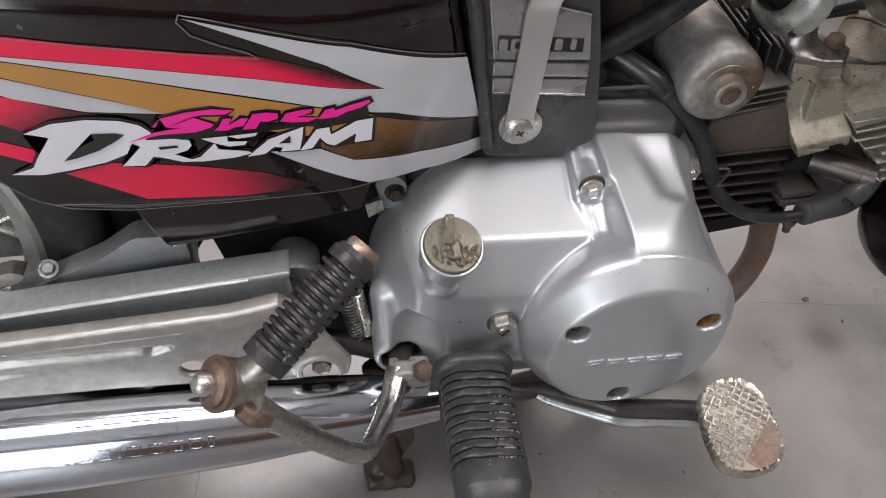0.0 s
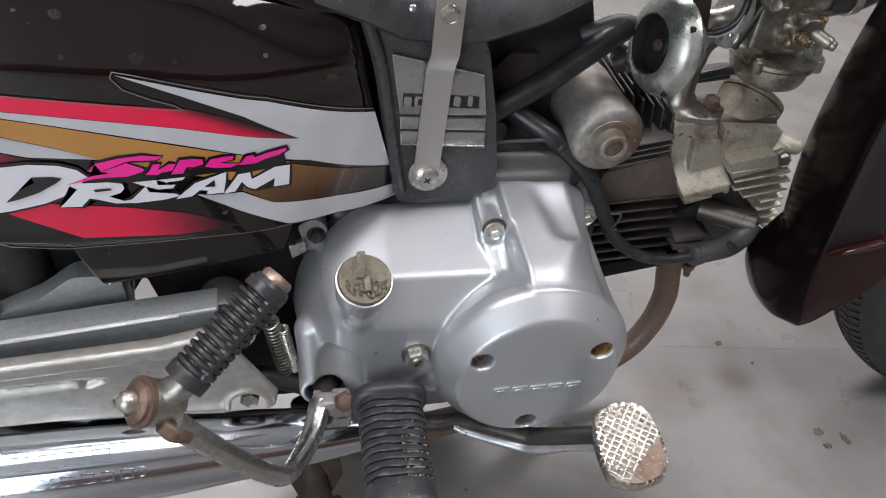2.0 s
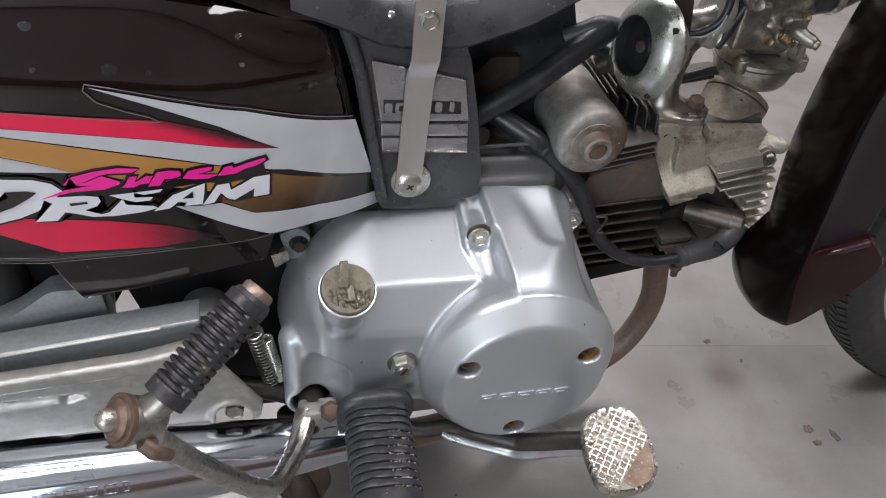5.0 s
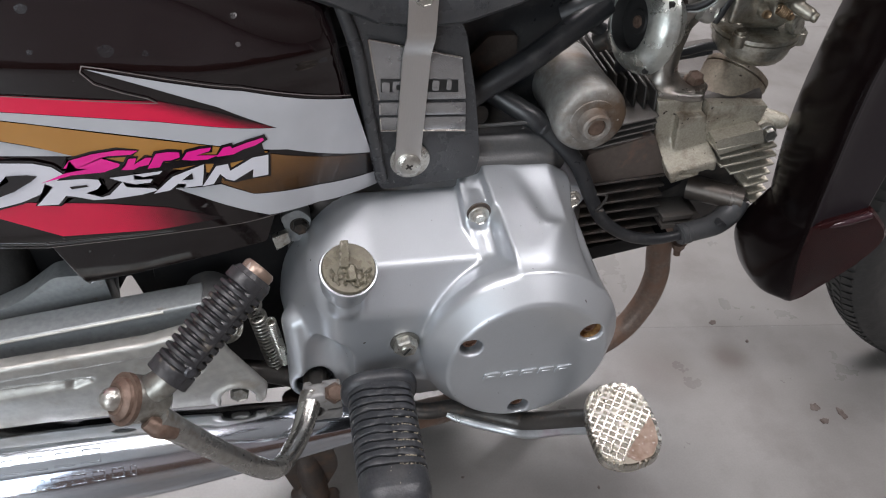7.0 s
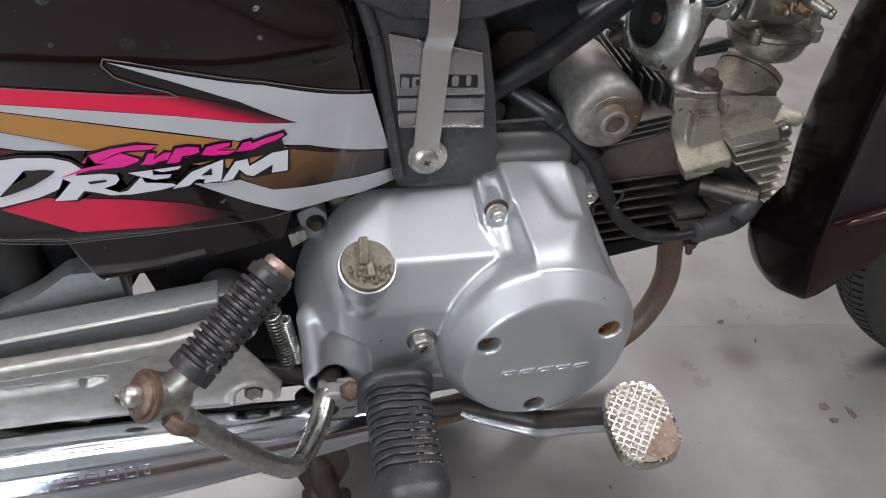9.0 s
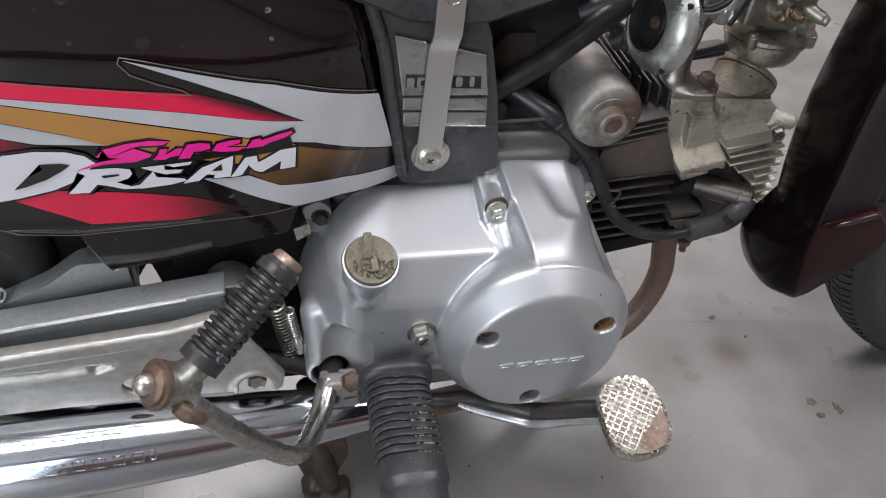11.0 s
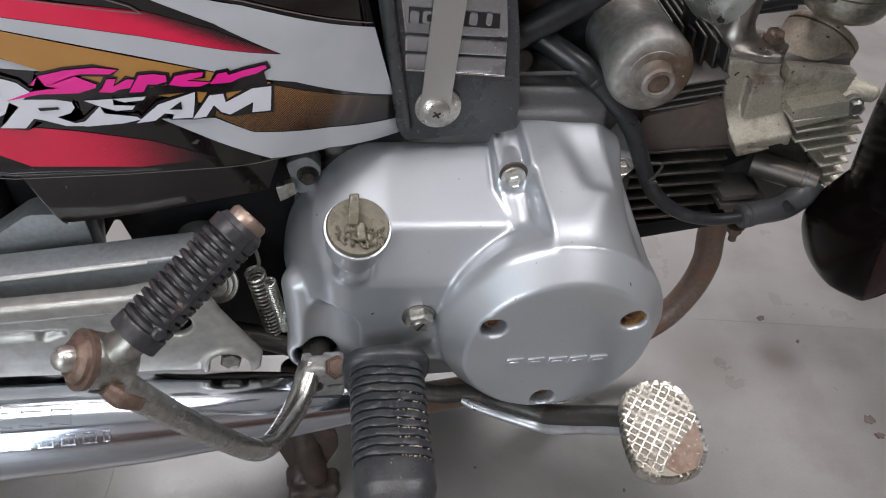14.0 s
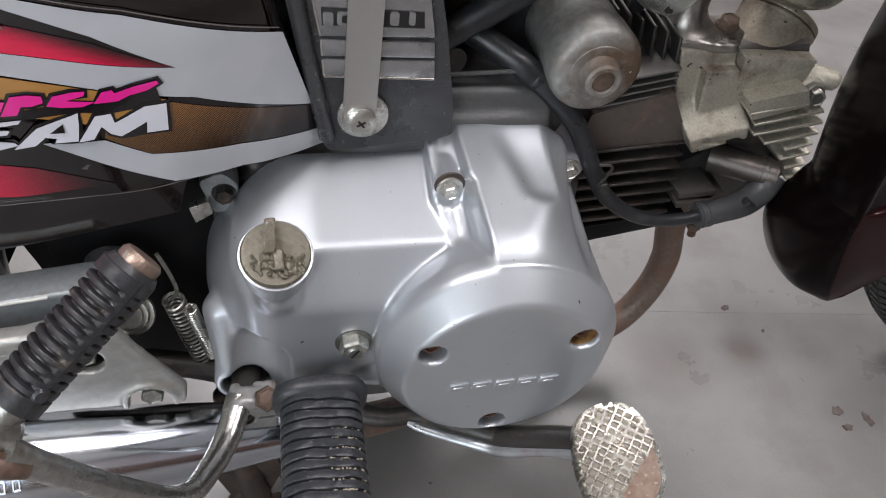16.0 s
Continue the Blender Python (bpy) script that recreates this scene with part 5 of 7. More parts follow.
part("lug", block(c.x, c.y, c.z, 0.0125, 0.0150, 0.0105, 0.0012, o.to_track_quat("X", "Z").to_matrix().to_4x4(), 1), ALU_STAINED, tower)
part("stud_boss", lathe([(0, 0.010), (0.018, 0.010), (0.020, 0.008), (0.020, 0)], (0.2585, 0.168, 0.388), (-0.1, -1, 0.1), 22), ALU, head)
part("acorn_nut", join(hex_head((0.2600, 0.1485, 0.3865), (-0.1, -1, 0.1), 0.0120, 0.008, 0.0085)), OLD_STEEL, head, "dull head nut")
part("lug", tube([(0.258, 0.166, 0.394), (0.268, 0.158, 0.395), (0.277, 0.154, 0.3945), (0.280, 0.153, 0.394)], (0.009, 0.0085, 0.0075, 0.004), 12), ALU, head)
part("plate", slab([(0.174, 0.2915), (0.219, 0.2940), (0.219, 0.2890), (0.175, 0.2860)], 0.136, 0.18, 0.0012), ALU_DARK, head)
# black plate put in for the shadow beside the plug cap
part("plate", slab([(0.168, 0.330), (0.205, 0.338), (0.200, 0.318), (0.178, 0.306), (0.168, 0.314)], 0.166, 0.20, 0.0015), FRAME_BLACK, head)
part("plate", slab([(0.174, 0.300), (0.206, 0.302), (0.205, 0.2965), (0.175, 0.2940)], 0.138, 0.18, 0.0012), ALU_DARK, head)

# spark plug boot and lead
lead = part("plug_lead", tube([(-0.018, 0.172, 0.434), (0.000, 0.160, 0.428), (0.020, 0.146, 0.420), (0.034, 0.141, 0.411), (0.047, 0.135, 0.400), (0.063, 0.127, 0.383), (0.073, 0.124, 0.366), (0.082, 0.121, 0.348), (0.098, 0.117, 0.322), (0.125, 0.114, 0.303),
                               (0.155, 0.113, 0.296), (0.186, 0.114, 0.2985)], (0.0092, 0.0092, 0.0092, 0.0090, 0.0080, 0.0074, 0.0070, 0.0068, 0.0062, 0.0056, 0.0052, 0.0050), 14, 8), CABLE, bike, "black spark plug lead")
part("wire_clip", tube([(0.083, 0.112, 0.356), (0.092, 0.110, 0.356), (0.090, 0.110, 0.346), (0.086, 0.110, 0.339), (0.093, 0.111, 0.338)], 0.0012, 8), DARK_STEEL, lead, "bent wire clip")
part("boot", tube([(0.180, 0.114, 0.2975), (0.200, 0.117, 0.300), (0.222, 0.122, 0.302), (0.238, 0.128, 0.310), (0.246, 0.132, 0.323)], (0.0092, 0.0100, 0.0112, 0.0116, 0.0108), 18, 8), GREY_BOOT, lead, "grey rubber plug boot, torn")
part("cap_elbow", tube([(0.248, 0.1295, 0.3225), (0.228, 0.144, 0.321), (0.206, 0.162, 0.318)], (0.0118, 0.0118, 0.0124), 20, 4), PLUG_CAP, lead, "scuffed brown-grey metal plug cap")
part("cap_band", lathe([(-0.002, 0.0118), (-0.0018, 0.0128), (0.0018, 0.0128), (0.002, 0.0118)], (0.240, 0.1353, 0.322), (0.80, -0.60, 0.02), 24), PLUG_CAP, lead, "grey rim round the cap")
part("tear", slab([(0.214, 0.3100), (0.219, 0.3130), (0.226, 0.3085), (0.221, 0.3060)], 0.1095, 0.118, 0.0006), CABLE, lead, "torn rubber edge")
for p, r in (((0.183, 0.114, 0.2988), 0.0104), ((0.189, 0.1155, 0.2985), 0.0104)):
    part("collar", lathe([(-0.0022, r * 0.9), (-0.0015, r), (0.0015, r), (0.0022, r * 0.9)], p, (0.95, 0.12, 0.12), 20), GREY_BOOT, lead)

# starter motor
starter = part("starter_motor", lathe([(-0.092, 0.020), (-0.090, 0.0290), (-0.084, 0.0305), (-0.028, 0.0308), (-0.0275, 0.0316), (-0.008, 0.0318), (-0.003, 0.0302), (0.0, 0.0265),
                                       (0.0004, 0.0205), (0.0012, 0.0200), (0.0014, 0.0140), (0.0030, 0.0132), (0.0100, 0.0124), (0.0116, 0.0108), (0.0116, 0.0082), (0.0085, 0.0076), (0.0085, 0)],
                                      (0.0668, 0.120, 0.4275), (0.015, -1, 0.01), 56), STARTER_MAT, bike, "weathered cylindrical starter motor")
part("terminal", tube([(0.088, 0.19, 0.462), (0.098, 0.184, 0.470), (0.101, 0.176, 0.462)], (0.009, 0.010, 0.007), 12), DARK_STEEL, starter)
part("end_screw", lathe([(0, 0.0076), (0.001, 0.0076), (0.0016, 0.0060), (0.0010, 0.003), (0.0010, 0)], (0.0668, 0.1116, 0.4275), (0, -1, 0), 16), RUST_BOLT, starter)

# frame tubes and hoses behind
part("frame_tube", tube([(-0.16, 0.165, 0.388), (-0.06, 0.150, 0.422), (-0.02, 0.150, 0.446), (0.015, 0.154, 0.466), (0.048, 0.166, 0.483), (0.085, 0.180, 0.502)], 0.0103, 18), CABLE, bike, "thick black tube")
part("engine_hanger", slab(rounded([(-0.034, 0.425), (-0.030, 0.455), (-0.012, 0.476), (0.013, 0.476), (0.015, 0.448), (0.006, 0.436), (0.004, 0.425)], 0.004), 0.180, 0.205, 0.003), GREASY, bike, "dirty brown bracket")
part("hanger_lip", tube([(-0.010, 0.183, 0.452), (-0.002, 0.182, 0.450), (0.006, 0.182, 0.443)], 0.0016, 8), OLD_STEEL, bike, "pressed bracket edge")
part("sleeve_end", lathe([(-0.003, 0.0086), (-0.002, 0.0092), (0.002, 0.0092), (0.003, 0.0086)], (0.034, 0.141, 0.411), (0.76, -0.25, -0.60), 24), CABLE, lead)
part("grommet", lathe([(0, 0.0085), (0.006, 0.0085), (0.007, 0.0070), (0.007, 0)], (-0.024, 0.152, 0.420), (0.2, -0.9, 0.2), 20), DARK_STEEL, bike, "dark round grommet")
part("case_seam", tube([(-0.060, 0.139, 0.414), (-0.029, 0.139, 0.4155), (0.021, 0.139, 0.4175), (0.050, 0.139, 0.4180)], 0.0016, 8), CASE, bike, "thin raised seam of the crankcase")
part("hose", tube([(0.050, 0.186, 0.490), (0.063, 0.182, 0.498), (0.076, 0.180, 0.504), (0.092, 0.180, 0.501), (0.106, 0.182, 0.488)], 0.0080, 14), GREY_BOOT, bike, "black hose")
part("hose", tube([(0.070, 0.185, 0.485), (0.100, 0.19, 0.468), (0.118, 0.195, 0.445), (0.122, 0.20, 0.43)], 0.006, 12), CABLE, bike, "black hose")
part("backbone", tube([(-0.30, MID + 0.02, 0.46), (-0.12, MID + 0.02, 0.50), (0.05, MID + 0.01, 0.612), (0.30, MID, 0.80)], 0.024, 20), CABLE, bike, "black painted backbone tube")

# added black sheet: keeps the gaps round the flap dark
part("flap_backing", slab([(-0.17, 0.555), (-0.17, 0.36), (-0.02, 0.40), (0.045, 0.40), (0.040, 0.46), (0.062, 0.490), (0.050, 0.53), (-0.02, 0.53), (-0.08, 0.52), (-0.13, 0.535)], 0.188, 0.196, 0.001), CABLE, bike, "black backing sheet for the dark gap behind the flap")
# added black plate: stands in for the darkness between arm and engine
part("gap_backing", slab(rounded([(-0.30, 0.40), (-0.165, 0.40), (-0.160, 0.14), (-0.182, 0.118), (-0.222, 0.118), (-0.262, 0.178), (-0.282, 0.235), (-0.30, 0.28)], 0.008), 0.128, 0.150, 0.002), FRAME_BLACK, bike, "black backing plate for the dark gap behind the engine")
# horn on its rusty stay
HC, HA = Vector((0.1080, 0.150, 0.5000)), Vector((-0.97, -0.14, 0.13)).normalized()
horn = part("horn", lathe([(-0.022, 0.0), (-0.022, 0.023), (-0.013, 0.031), (-0.004, 0.0400), (-0.001, 0.0420), (0.002, 0.0416), (0.003, 0.0408), (0.0065, 0.0400), (0.0105, 0.0370), (0.0145, 0.0320), (0.0168, 0.0270), (0.0172, 0.0250),
                           (0.0166, 0.0240)], HC, HA, 60, caps=False), HORN_MAT, bike, "dull grey disc horn")
# throat and diaphragm are black so that the horn's opening looks shaded
part("throat", lathe([(0.0167, 0.0242), (0.0155, 0.0236), (0.0060, 0.0228)], HC, HA, 40, caps=False), DARK, horn, "throat coloured black for the shade inside")
part("horn_centre", lathe([(0.0065, 0.0225), (0.0072, 0.018), (0.0060, 0.011), (0.0080, 0.0095), (0.0080, 0.0050)], HC, HA, 32), DARK, horn, "horn diaphragm coloured black for the shade inside")
part("centre_rivet", lathe([(0.0078, 0.0052), (0.0098, 0.0046), (0.0098, 0.0022), (0.0088, 0.002), (0.0088, 0)], HC, HA, 18), RUST_BOLT, horn, "brown centre rivet")
for ang in (0.75, 2.35, 3.9, 5.5):
    a, u, v = basis(HA)
    c = HC + a * 0.0060 + u * (0.0390 * math.cos(ang)) + v * (0.0390 * math.sin(ang))
    # black blocks on the rim stand in for the dark of slots
    part("rim_slot_shade", block(c.x, c.y, c.z, 0.0042, 0.0035, 0.0062, 0.0005), DARK, horn)
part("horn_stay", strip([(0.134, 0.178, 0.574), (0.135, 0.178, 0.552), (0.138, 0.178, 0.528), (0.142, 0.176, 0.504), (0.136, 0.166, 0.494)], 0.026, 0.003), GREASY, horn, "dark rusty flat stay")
# black disc on the stay, the dark of a hole as colour
part("stay_hole_shade", lathe([(0, 0.0038), (0.0008, 0.0034), (0.0008, 0)], (0.137, 0.1762, 0.534), (0, -1, 0), 14), DARK, horn)
part("bolt", join(hex_head((0.134, 0.1755, 0.556), (0, -1, 0.1), 0.0135, 0.008, 0.0085), lathe([(0.007, 0.0036), (0.012, 0.0036), (0.0125, 0.003), (0.0125, 0)], (0.134, 0.1755, 0.556), (0, -1, 0.1), 12)), ALU, horn, "dull stay bolt")

# inlet pipe: flange on the head, a bent neck, a bright upper flange against the insulator
def inlet_solid(x, y, z):
    d = rod(x, y, z, (0.158, 0.190, 0.430), (0.157, 0.190, 0.472), 0.0130)
    d = smin(d, rod(x, y, z, (0.157, 0.190, 0.472), (0.160, 0.188, 0.500), 0.0130), 0.008)
    d = smin(d, rod(x, y, z, (0.162, 0.188, 0.494), (0.184, 0.186, 0.506), 0.0150), 0.010)
    # foot with two bolt lobes
    d = smin(d, extrude(poly2(x, y, [(0.134, 0.186), (0.146, 0.170), (0.170, 0.162), (0.188, 0.158), (0.201, 0.176), (0.198, 0.200), (0.150, 0.206)]), z - 0.10 * (x - 0.17), 0.414, 0.422, 0.002), 0.022)
    return d


def inlet_flange(x, y, z):
    # oval flange leaning back, with a boss round each bolt
    u = (x - 0.181) * 0.94 - (z - 0.512) * 0.34
    w = (x - 0.181) * 0.34 + (z - 0.512) * 0.94
    q = np.minimum(np.hypot(y - 0.186, w) - 0.0225, np.minimum(np.hypot(y - 0.172, w + 0.017) - 0.0085, np.hypot(y - 0.200, w - 0.020) - 0.0085))
    d = extrude(q, u, -0.005, 0.004, 0.0015)
    d = smin(d, extrude(np.hypot(y - 0.172, w + 0.017) - 0.0082, u, -0.010, 0.0, 0.001), 0.002)
    return smin(d, extrude(np.hypot(y - 0.200, w - 0.020) - 0.0082, u, -0.010, 0.0, 0.001), 0.002)


inlet = part("inlet_pipe", nets(inlet_solid, (0.128, 0.150, 0.404), (0.220, 0.216, 0.545), 0.0019), INLET, bike, "grey cast inlet pipe")
part("upper_flange", nets(inlet_flange, (0.158, 0.158, 0.480), (0.204, 0.216, 0.546), 0.0016), PLATE, inlet, "shiny machined flange")
part("bolt", hex_head((0.1885, 0.182, 0.4240), (-0.05, -0.25, 0.96), 0.0130, 0.009, 0.0098), RUST_BOLT, inlet, "rusty brown hex bolt")
part("bolt", hex_head((0.1770, 0.171, 0.4985), (-0.92, -0.20, 0.30), 0.0115, 0.0085, 0.0085), ZINC, inlet, "zinc flange bolt")

carb = new("carburettor")
tagged(carb, "grey alloy carburettor stained brown by fuel")
carb.parent = bike
M_LEAN = pose(0, 0, 0, 0, 20, 0)
part("insulator", block(0.1905, 0.187, 0.5085, 0.0075, 0.038, 0.046, 0.004, M_LEAN, 3), CABLE, carb, "black insulator plate")


def carb_solid(x, y, z):
    d = box3(x, y, z, (0.208, 0.187, 0.507), (0.0135, 0.0200, 0.0200), 0.003)
    d = smin(d, rod_y(x, z, y, 0.2075, 0.190, 0.0160, 0.500, 0.556, 0.001), 0.003)
    d = smin(d, rod(x, y, z, (0.205, 0.190, 0.522), (0.268, 0.192, 0.532), 0.0175), 0.003)
    d = smin(d, rod(x, y, z, (0.226, 0.182, 0.494), (0.244, 0.182, 0.494), 0.0160), 0.003)
    d = smin(d, box3(x, y, z, (0.246, 0.176, 0.512), (0.012, 0.012, 0.005), 0.0015), 0.002)
    d = smin(d, rod(x, y, z, (0.252, 0.168, 0.504), (0.262, 0.158, 0.500), 0.0060), 0.002)
    d = smin(d, rod(x, y, z, (0.238, 0.170, 0.500), (0.240, 0.162, 0.500), 0.0046), 0.002)
    d = smin(d, rod(x, y, z, (0.224, 0.172, 0.500), (0.222, 0.163, 0.500), 0.0056), 0.002)
    d = smin(d, rod(x, y, z, (0.200, 0.172, 0.532), (0.199, 0.166, 0.532), 0.0072), 0.002)
    return d


part("body", nets(carb_solid, (0.184, 0.150, 0.472), (0.292, 0.214, 0.562), 0.0016), CARB, carb, "grey die-cast body")
part("bowl_rim", lathe([(-0.0045, 0.0365), (-0.0042, 0.0382), (-0.0008, 0.0384), (0.0, 0.0362), (0.0008, 0.0384), (0.0042, 0.0382), (0.0045, 0.0350)], (0.2365, 0.188, 0.4735), (-0.06, 0, 1), 44), CARB, carb, "bowl joint flange")
part("float_bowl", lathe([(0.0, 0.0355), (0.007, 0.0350), (0.0125, 0.0336), (0.0175, 0.0305), (0.0215, 0.0240), (0.0238, 0.0140), (0.0245, 0)], (0.2360, 0.188, 0.4695), (-0.06, 0, -1), 40), CARB, carb, "rounded float bowl")
for dx, dy in ((-0.028, -0.022), (0.031, -0.020), (0.034, 0.016)):
    part("bowl_ear", lathe([(-0.006, 0.0062), (-0.0052, 0.0068), (0.0052, 0.0068), (0.006, 0.0060), (0.006, 0.0045), (0.0082, 0.0043), (0.0086, 0.003), (0.0086, 0)], (0.2365 + dx, 0.188 + dy, 0.474), (-0.06, 0, 1), 16), CARB, carb)
part("drain_screw", lathe([(-0.004, 0.0062), (0.001, 0.0062), (0.0015, 0.0085), (0.005, 0.0085), (0.006, 0.0070), (0.0050, 0.0045), (0.0050, 0)], (0.258, 0.168, 0.486), (0.30, -0.80, 0.2), 20), CARB, carb, "stained brass drain boss")
part("top_cap", lathe([(-0.007, 0.0180), (-0.006, 0.0198), (0.004, 0.0198), (0.005, 0.0180), (0.012, 0.0176), (0.015, 0.0150), (0.016, 0.0105), (0.019, 0.0105), (0.019, 0)], (0.2075, 0.190, 0.550), (0, 0, 1), 12), CARB, carb, "faceted top cap", smooth=False)
part("throttle_boot", tube([(0.2075, 0.190, 0.566), (0.2085, 0.190, 0.588), (0.214, 0.188, 0.62), (0.232, 0.184, 0.66)], (0.0115, 0.0105, 0.0065, 0.006), 16), CABLE, carb, "black cable boot")
for k in range(4):
    part("boot_ring", lathe([(-0.0016, 0.0105), (0, 0.0128), (0.0016, 0.0105)], (0.2077, 0.190, 0.571 + k * 0.0048), (0.04, 0, 1), 20), CABLE, carb)
part("intake_boot", tube([(0.262, 0.192, 0.531), (0.290, 0.192, 0.540), (0.318, 0.192, 0.560), (0.338, 0.192, 0.60)], (0.0225, 0.0245, 0.0235, 0.023), 22), CABLE, carb, "black rubber intake hose")
part("hose_band", lathe([(-0.004, 0.0250), (-0.0038, 0.0262), (0.0038, 0.0262), (0.004, 0.0250)], (0.282, 0.192, 0.537), (1, 0, 0.3), 28), OLD_STEEL, carb, "steel hose band")
for p, ax, r, m in (((0.2215, 0.1600, 0.500), (-0.2, -0.9, 0.2), 0.0040, BRASS), ((0.2405, 0.1555, 0.500), (0.0, -0.9, 0.2), 0.0034, BRASS), ((0.264, 0.1555, 0.499), (0.6, -0.7, -0.1), 0.0046, CARB),
                    ((0.1988, 0.1600, 0.532), (-0.2, -0.9, 0.3), 0.0058, OLD_STEEL), ((0.236, 0.1660, 0.5150), (0, -0.7, 0.7), 0.0040, OLD_STEEL), ((0.255, 0.1680, 0.5160), (0, -0.7, 0.7), 0.0040, BRASS)):
    part("screw", lathe([(0, r), (0.003, r), (0.0042, r * 0.8), (0.0034, r * 0.35), (0.0034, 0)], p, ax, 16), m, carb)
part("screw_spring", helix((0.2315, 0.160, 0.505), (0.2385, 0.1575, 0.501), 0.0040, 0.0008, 5), BRASS, carb, "brass idle screw spring")
part("screw_spring", helix((0.2405, 0.1600, 0.500), (0.2405, 0.1550, 0.501), 0.0034, 0.0007, 4), BRASS, carb, "brass idle screw spring")
part("vent_hose", tube([(0.156, 0.168, 0.590), (0.164, 0.164, 0.562), (0.174, 0.162, 0.537), (0.171, 0.160, 0.519), (0.160, 0.162, 0.508), (0.148, 0.166, 0.503)], 0.0034, 10), CABLE, bike, "thin black hose loop")
part("wire", tube([(0.148, 0.163, 0.502), (0.158, 0.158, 0.505), (0.168, 0.156, 0.513), (0.173, 0.157, 0.524)], 0.0009, 8), WIRE, bike, "thin pale wire")
part("vent_hose", tube([(0.222, 0.190, 0.455), (0.196, 0.190, 0.455), (0.170, 0.186, 0.452), (0.140, 0.188, 0.448)], 0.0042, 10), CABLE, bike, "thin black hose")
part("vent_hose", tube([(0.205, 0.196, 0.448), (0.180, 0.196, 0.444), (0.150, 0.196, 0.440)], 0.0042, 10), CABLE, bike, "thin black hose")
for dx in (0.0, 0.014, 0.030):
    part("control_cable", tube([(0.142 + dx, 0.182, 0.660), (0.144 + dx, 0.180, 0.610), (0.152 + dx, 0.186, 0.575), (0.160 + dx, 0.20, 0.545)], 0.0048, 10), CABLE, bike, "black control cable")

# exhaust header, under-engine pipe and muffler
exhaust = new("exhaust")
tagged(exhaust, "chrome muffler on a rusty brown exhaust pipe")
exhaust.parent = bike
part("header_pipe", tube([(0.219, 0.203, 0.262), (0.2260, 0.203, 0.200), (0.234, 0.202, 0.155), (0.228, 0.200, 0.110), (0.205, 0.196, 0.070), (0.150, 0.180, 0.052), (0.070, 0.145, 0.062), (-0.02, 0.095, 0.100), (-0.090, 0.060, 0.135),
                          (-0.150, 0.045, 0.151)], 0.0140, 22), RUSTY, exhaust, "rusty brown header pipe")
part("flange", slab(rounded([(0.196, 0.254), (0.262, 0.262), (0.260, 0.248), (0.198, 0.240)], 0.004), 0.185, 0.225, 0.002), DARK_STEEL, exhaust)
part("stud_nut", join(hex_head((0.232, 0.180, 0.227), (0.1, -0.05, -1), 0.012, 0.010, 0.009), lathe([(0, 0.004), (0.018, 0.004), (0.019, 0.003), (0.019, 0)], (0.232, 0.180, 0.227), (0.1, -0.05, -1), 12)), RUST_BOLT, exhaust, "coppery flange nut")
part("muffler", lathe([(-0.36, 0.030), (-0.355, 0.040), (-0.33, 0.0425), (0.0, 0.0420), (0.08, 0.0395), (0.14, 0.0364), (0.19, 0.0315), (0.24, 0.0272), (0.30, 0.0190), (0.302, 0.0140)],
                      (-0.44, 0.041, 0.151), (1, 0.0, 0.05), 72), CHROME, exhaust, "bright chrome muffler")
# two rows of raised marks, as plain bars
for row, (x0, deg, widths) in enumerate(((-0.449, 61, (0.0165, 0.0165, 0.0165, 0.0165, 0.0165)), (-0.447, 35, (0.010, 0.003, 0.010, 0.010, 0.003, 0.012, 0.012, 0.011, 0.011, 0.005)))):
    for i, w in enumerate(widths):
        x = x0 + sum(widths[:i]) + 0.0040 * i
        a = radians(deg)
        q = pose(0, 0, 0, -deg, 0, 0)
        R = 0.0418 - 0.030 * max(0.0, x + 0.44)
        mz = 0.151 + 0.05 * (x + 0.44)
        hh = 0.0105 - 0.0025 * row
        c = Vector((x + w / 2, 0.041 - math.cos(a) * R, mz + math.sin(a) * R))
        up = Vector((0, math.sin(a), math.cos(a)))
        for dz in (-hh / 2, hh / 2):
            p = c + up * dz
            v = c + Vector(((w * 0.40) * (1 if dz > 0 else -1), 0, 0))
            part("raised_mark", block(v.x, v.y + math.cos(a) * 0.0004, v.z - math.sin(a) * 0.0004, 0.0014, 0.0009, hh, 0.0003, q, 1), CHROME, exhaust)
            part("raised_mark", block(p.x, p.y + math.cos(a) * 0.0004, p.z - math.sin(a) * 0.0004, w * 0.96, 0.0011, 0.0015, 0.0003, q, 1), CHROME, exhaust)

# swing arm, cast footrest plate, springs
arm = part("swing_arm", block(-0.455, 0.0850, 0.2505, 0.40, 0.022, 0.050, 0.003, pose(0, 0, 0, 0, -8.3, 0), 3), SILVER_DULL, bike, "silver painted swing arm")
part("flange", block(-0.455, 0.0838, 0.2738, 0.40, 0.0256, 0.0055, 0.002, pose(0, 0, 0, 0, -8.3, 0), 3), SILVER_DULL, arm)
# the crisp edge's highlight, put in as a thin bright rod
part("edge_highlight", tube([(-0.640, 0.0713, 0.2475), (-0.460, 0.0713, 0.2738), (-0.288, 0.0713, 0.2988)], 0.0014, 8, 4), PLATE, arm, "bright rod for the highlight on the flange edge")
part("pivot_eye", lathe([(-0.020, 0.0), (-0.020, 0.017), (-0.017, 0.0195), (0.012, 0.0195), (0.014, 0.018), (0.014, 0.012), (0.011, 0.0)], (-0.254, 0.092, 0.285), (0, -1, 0), 36), CASE, arm, "dull grey pivot eye")
part("gusset", slab(rounded([(-0.480, 0.250), (-0.400, 0.290), (-0.372, 0.312), (-0.335, 0.312), (-0.330, 0.255)], 0.006), 0.108, 0.128, 0.004), SILVER_DULL, arm)
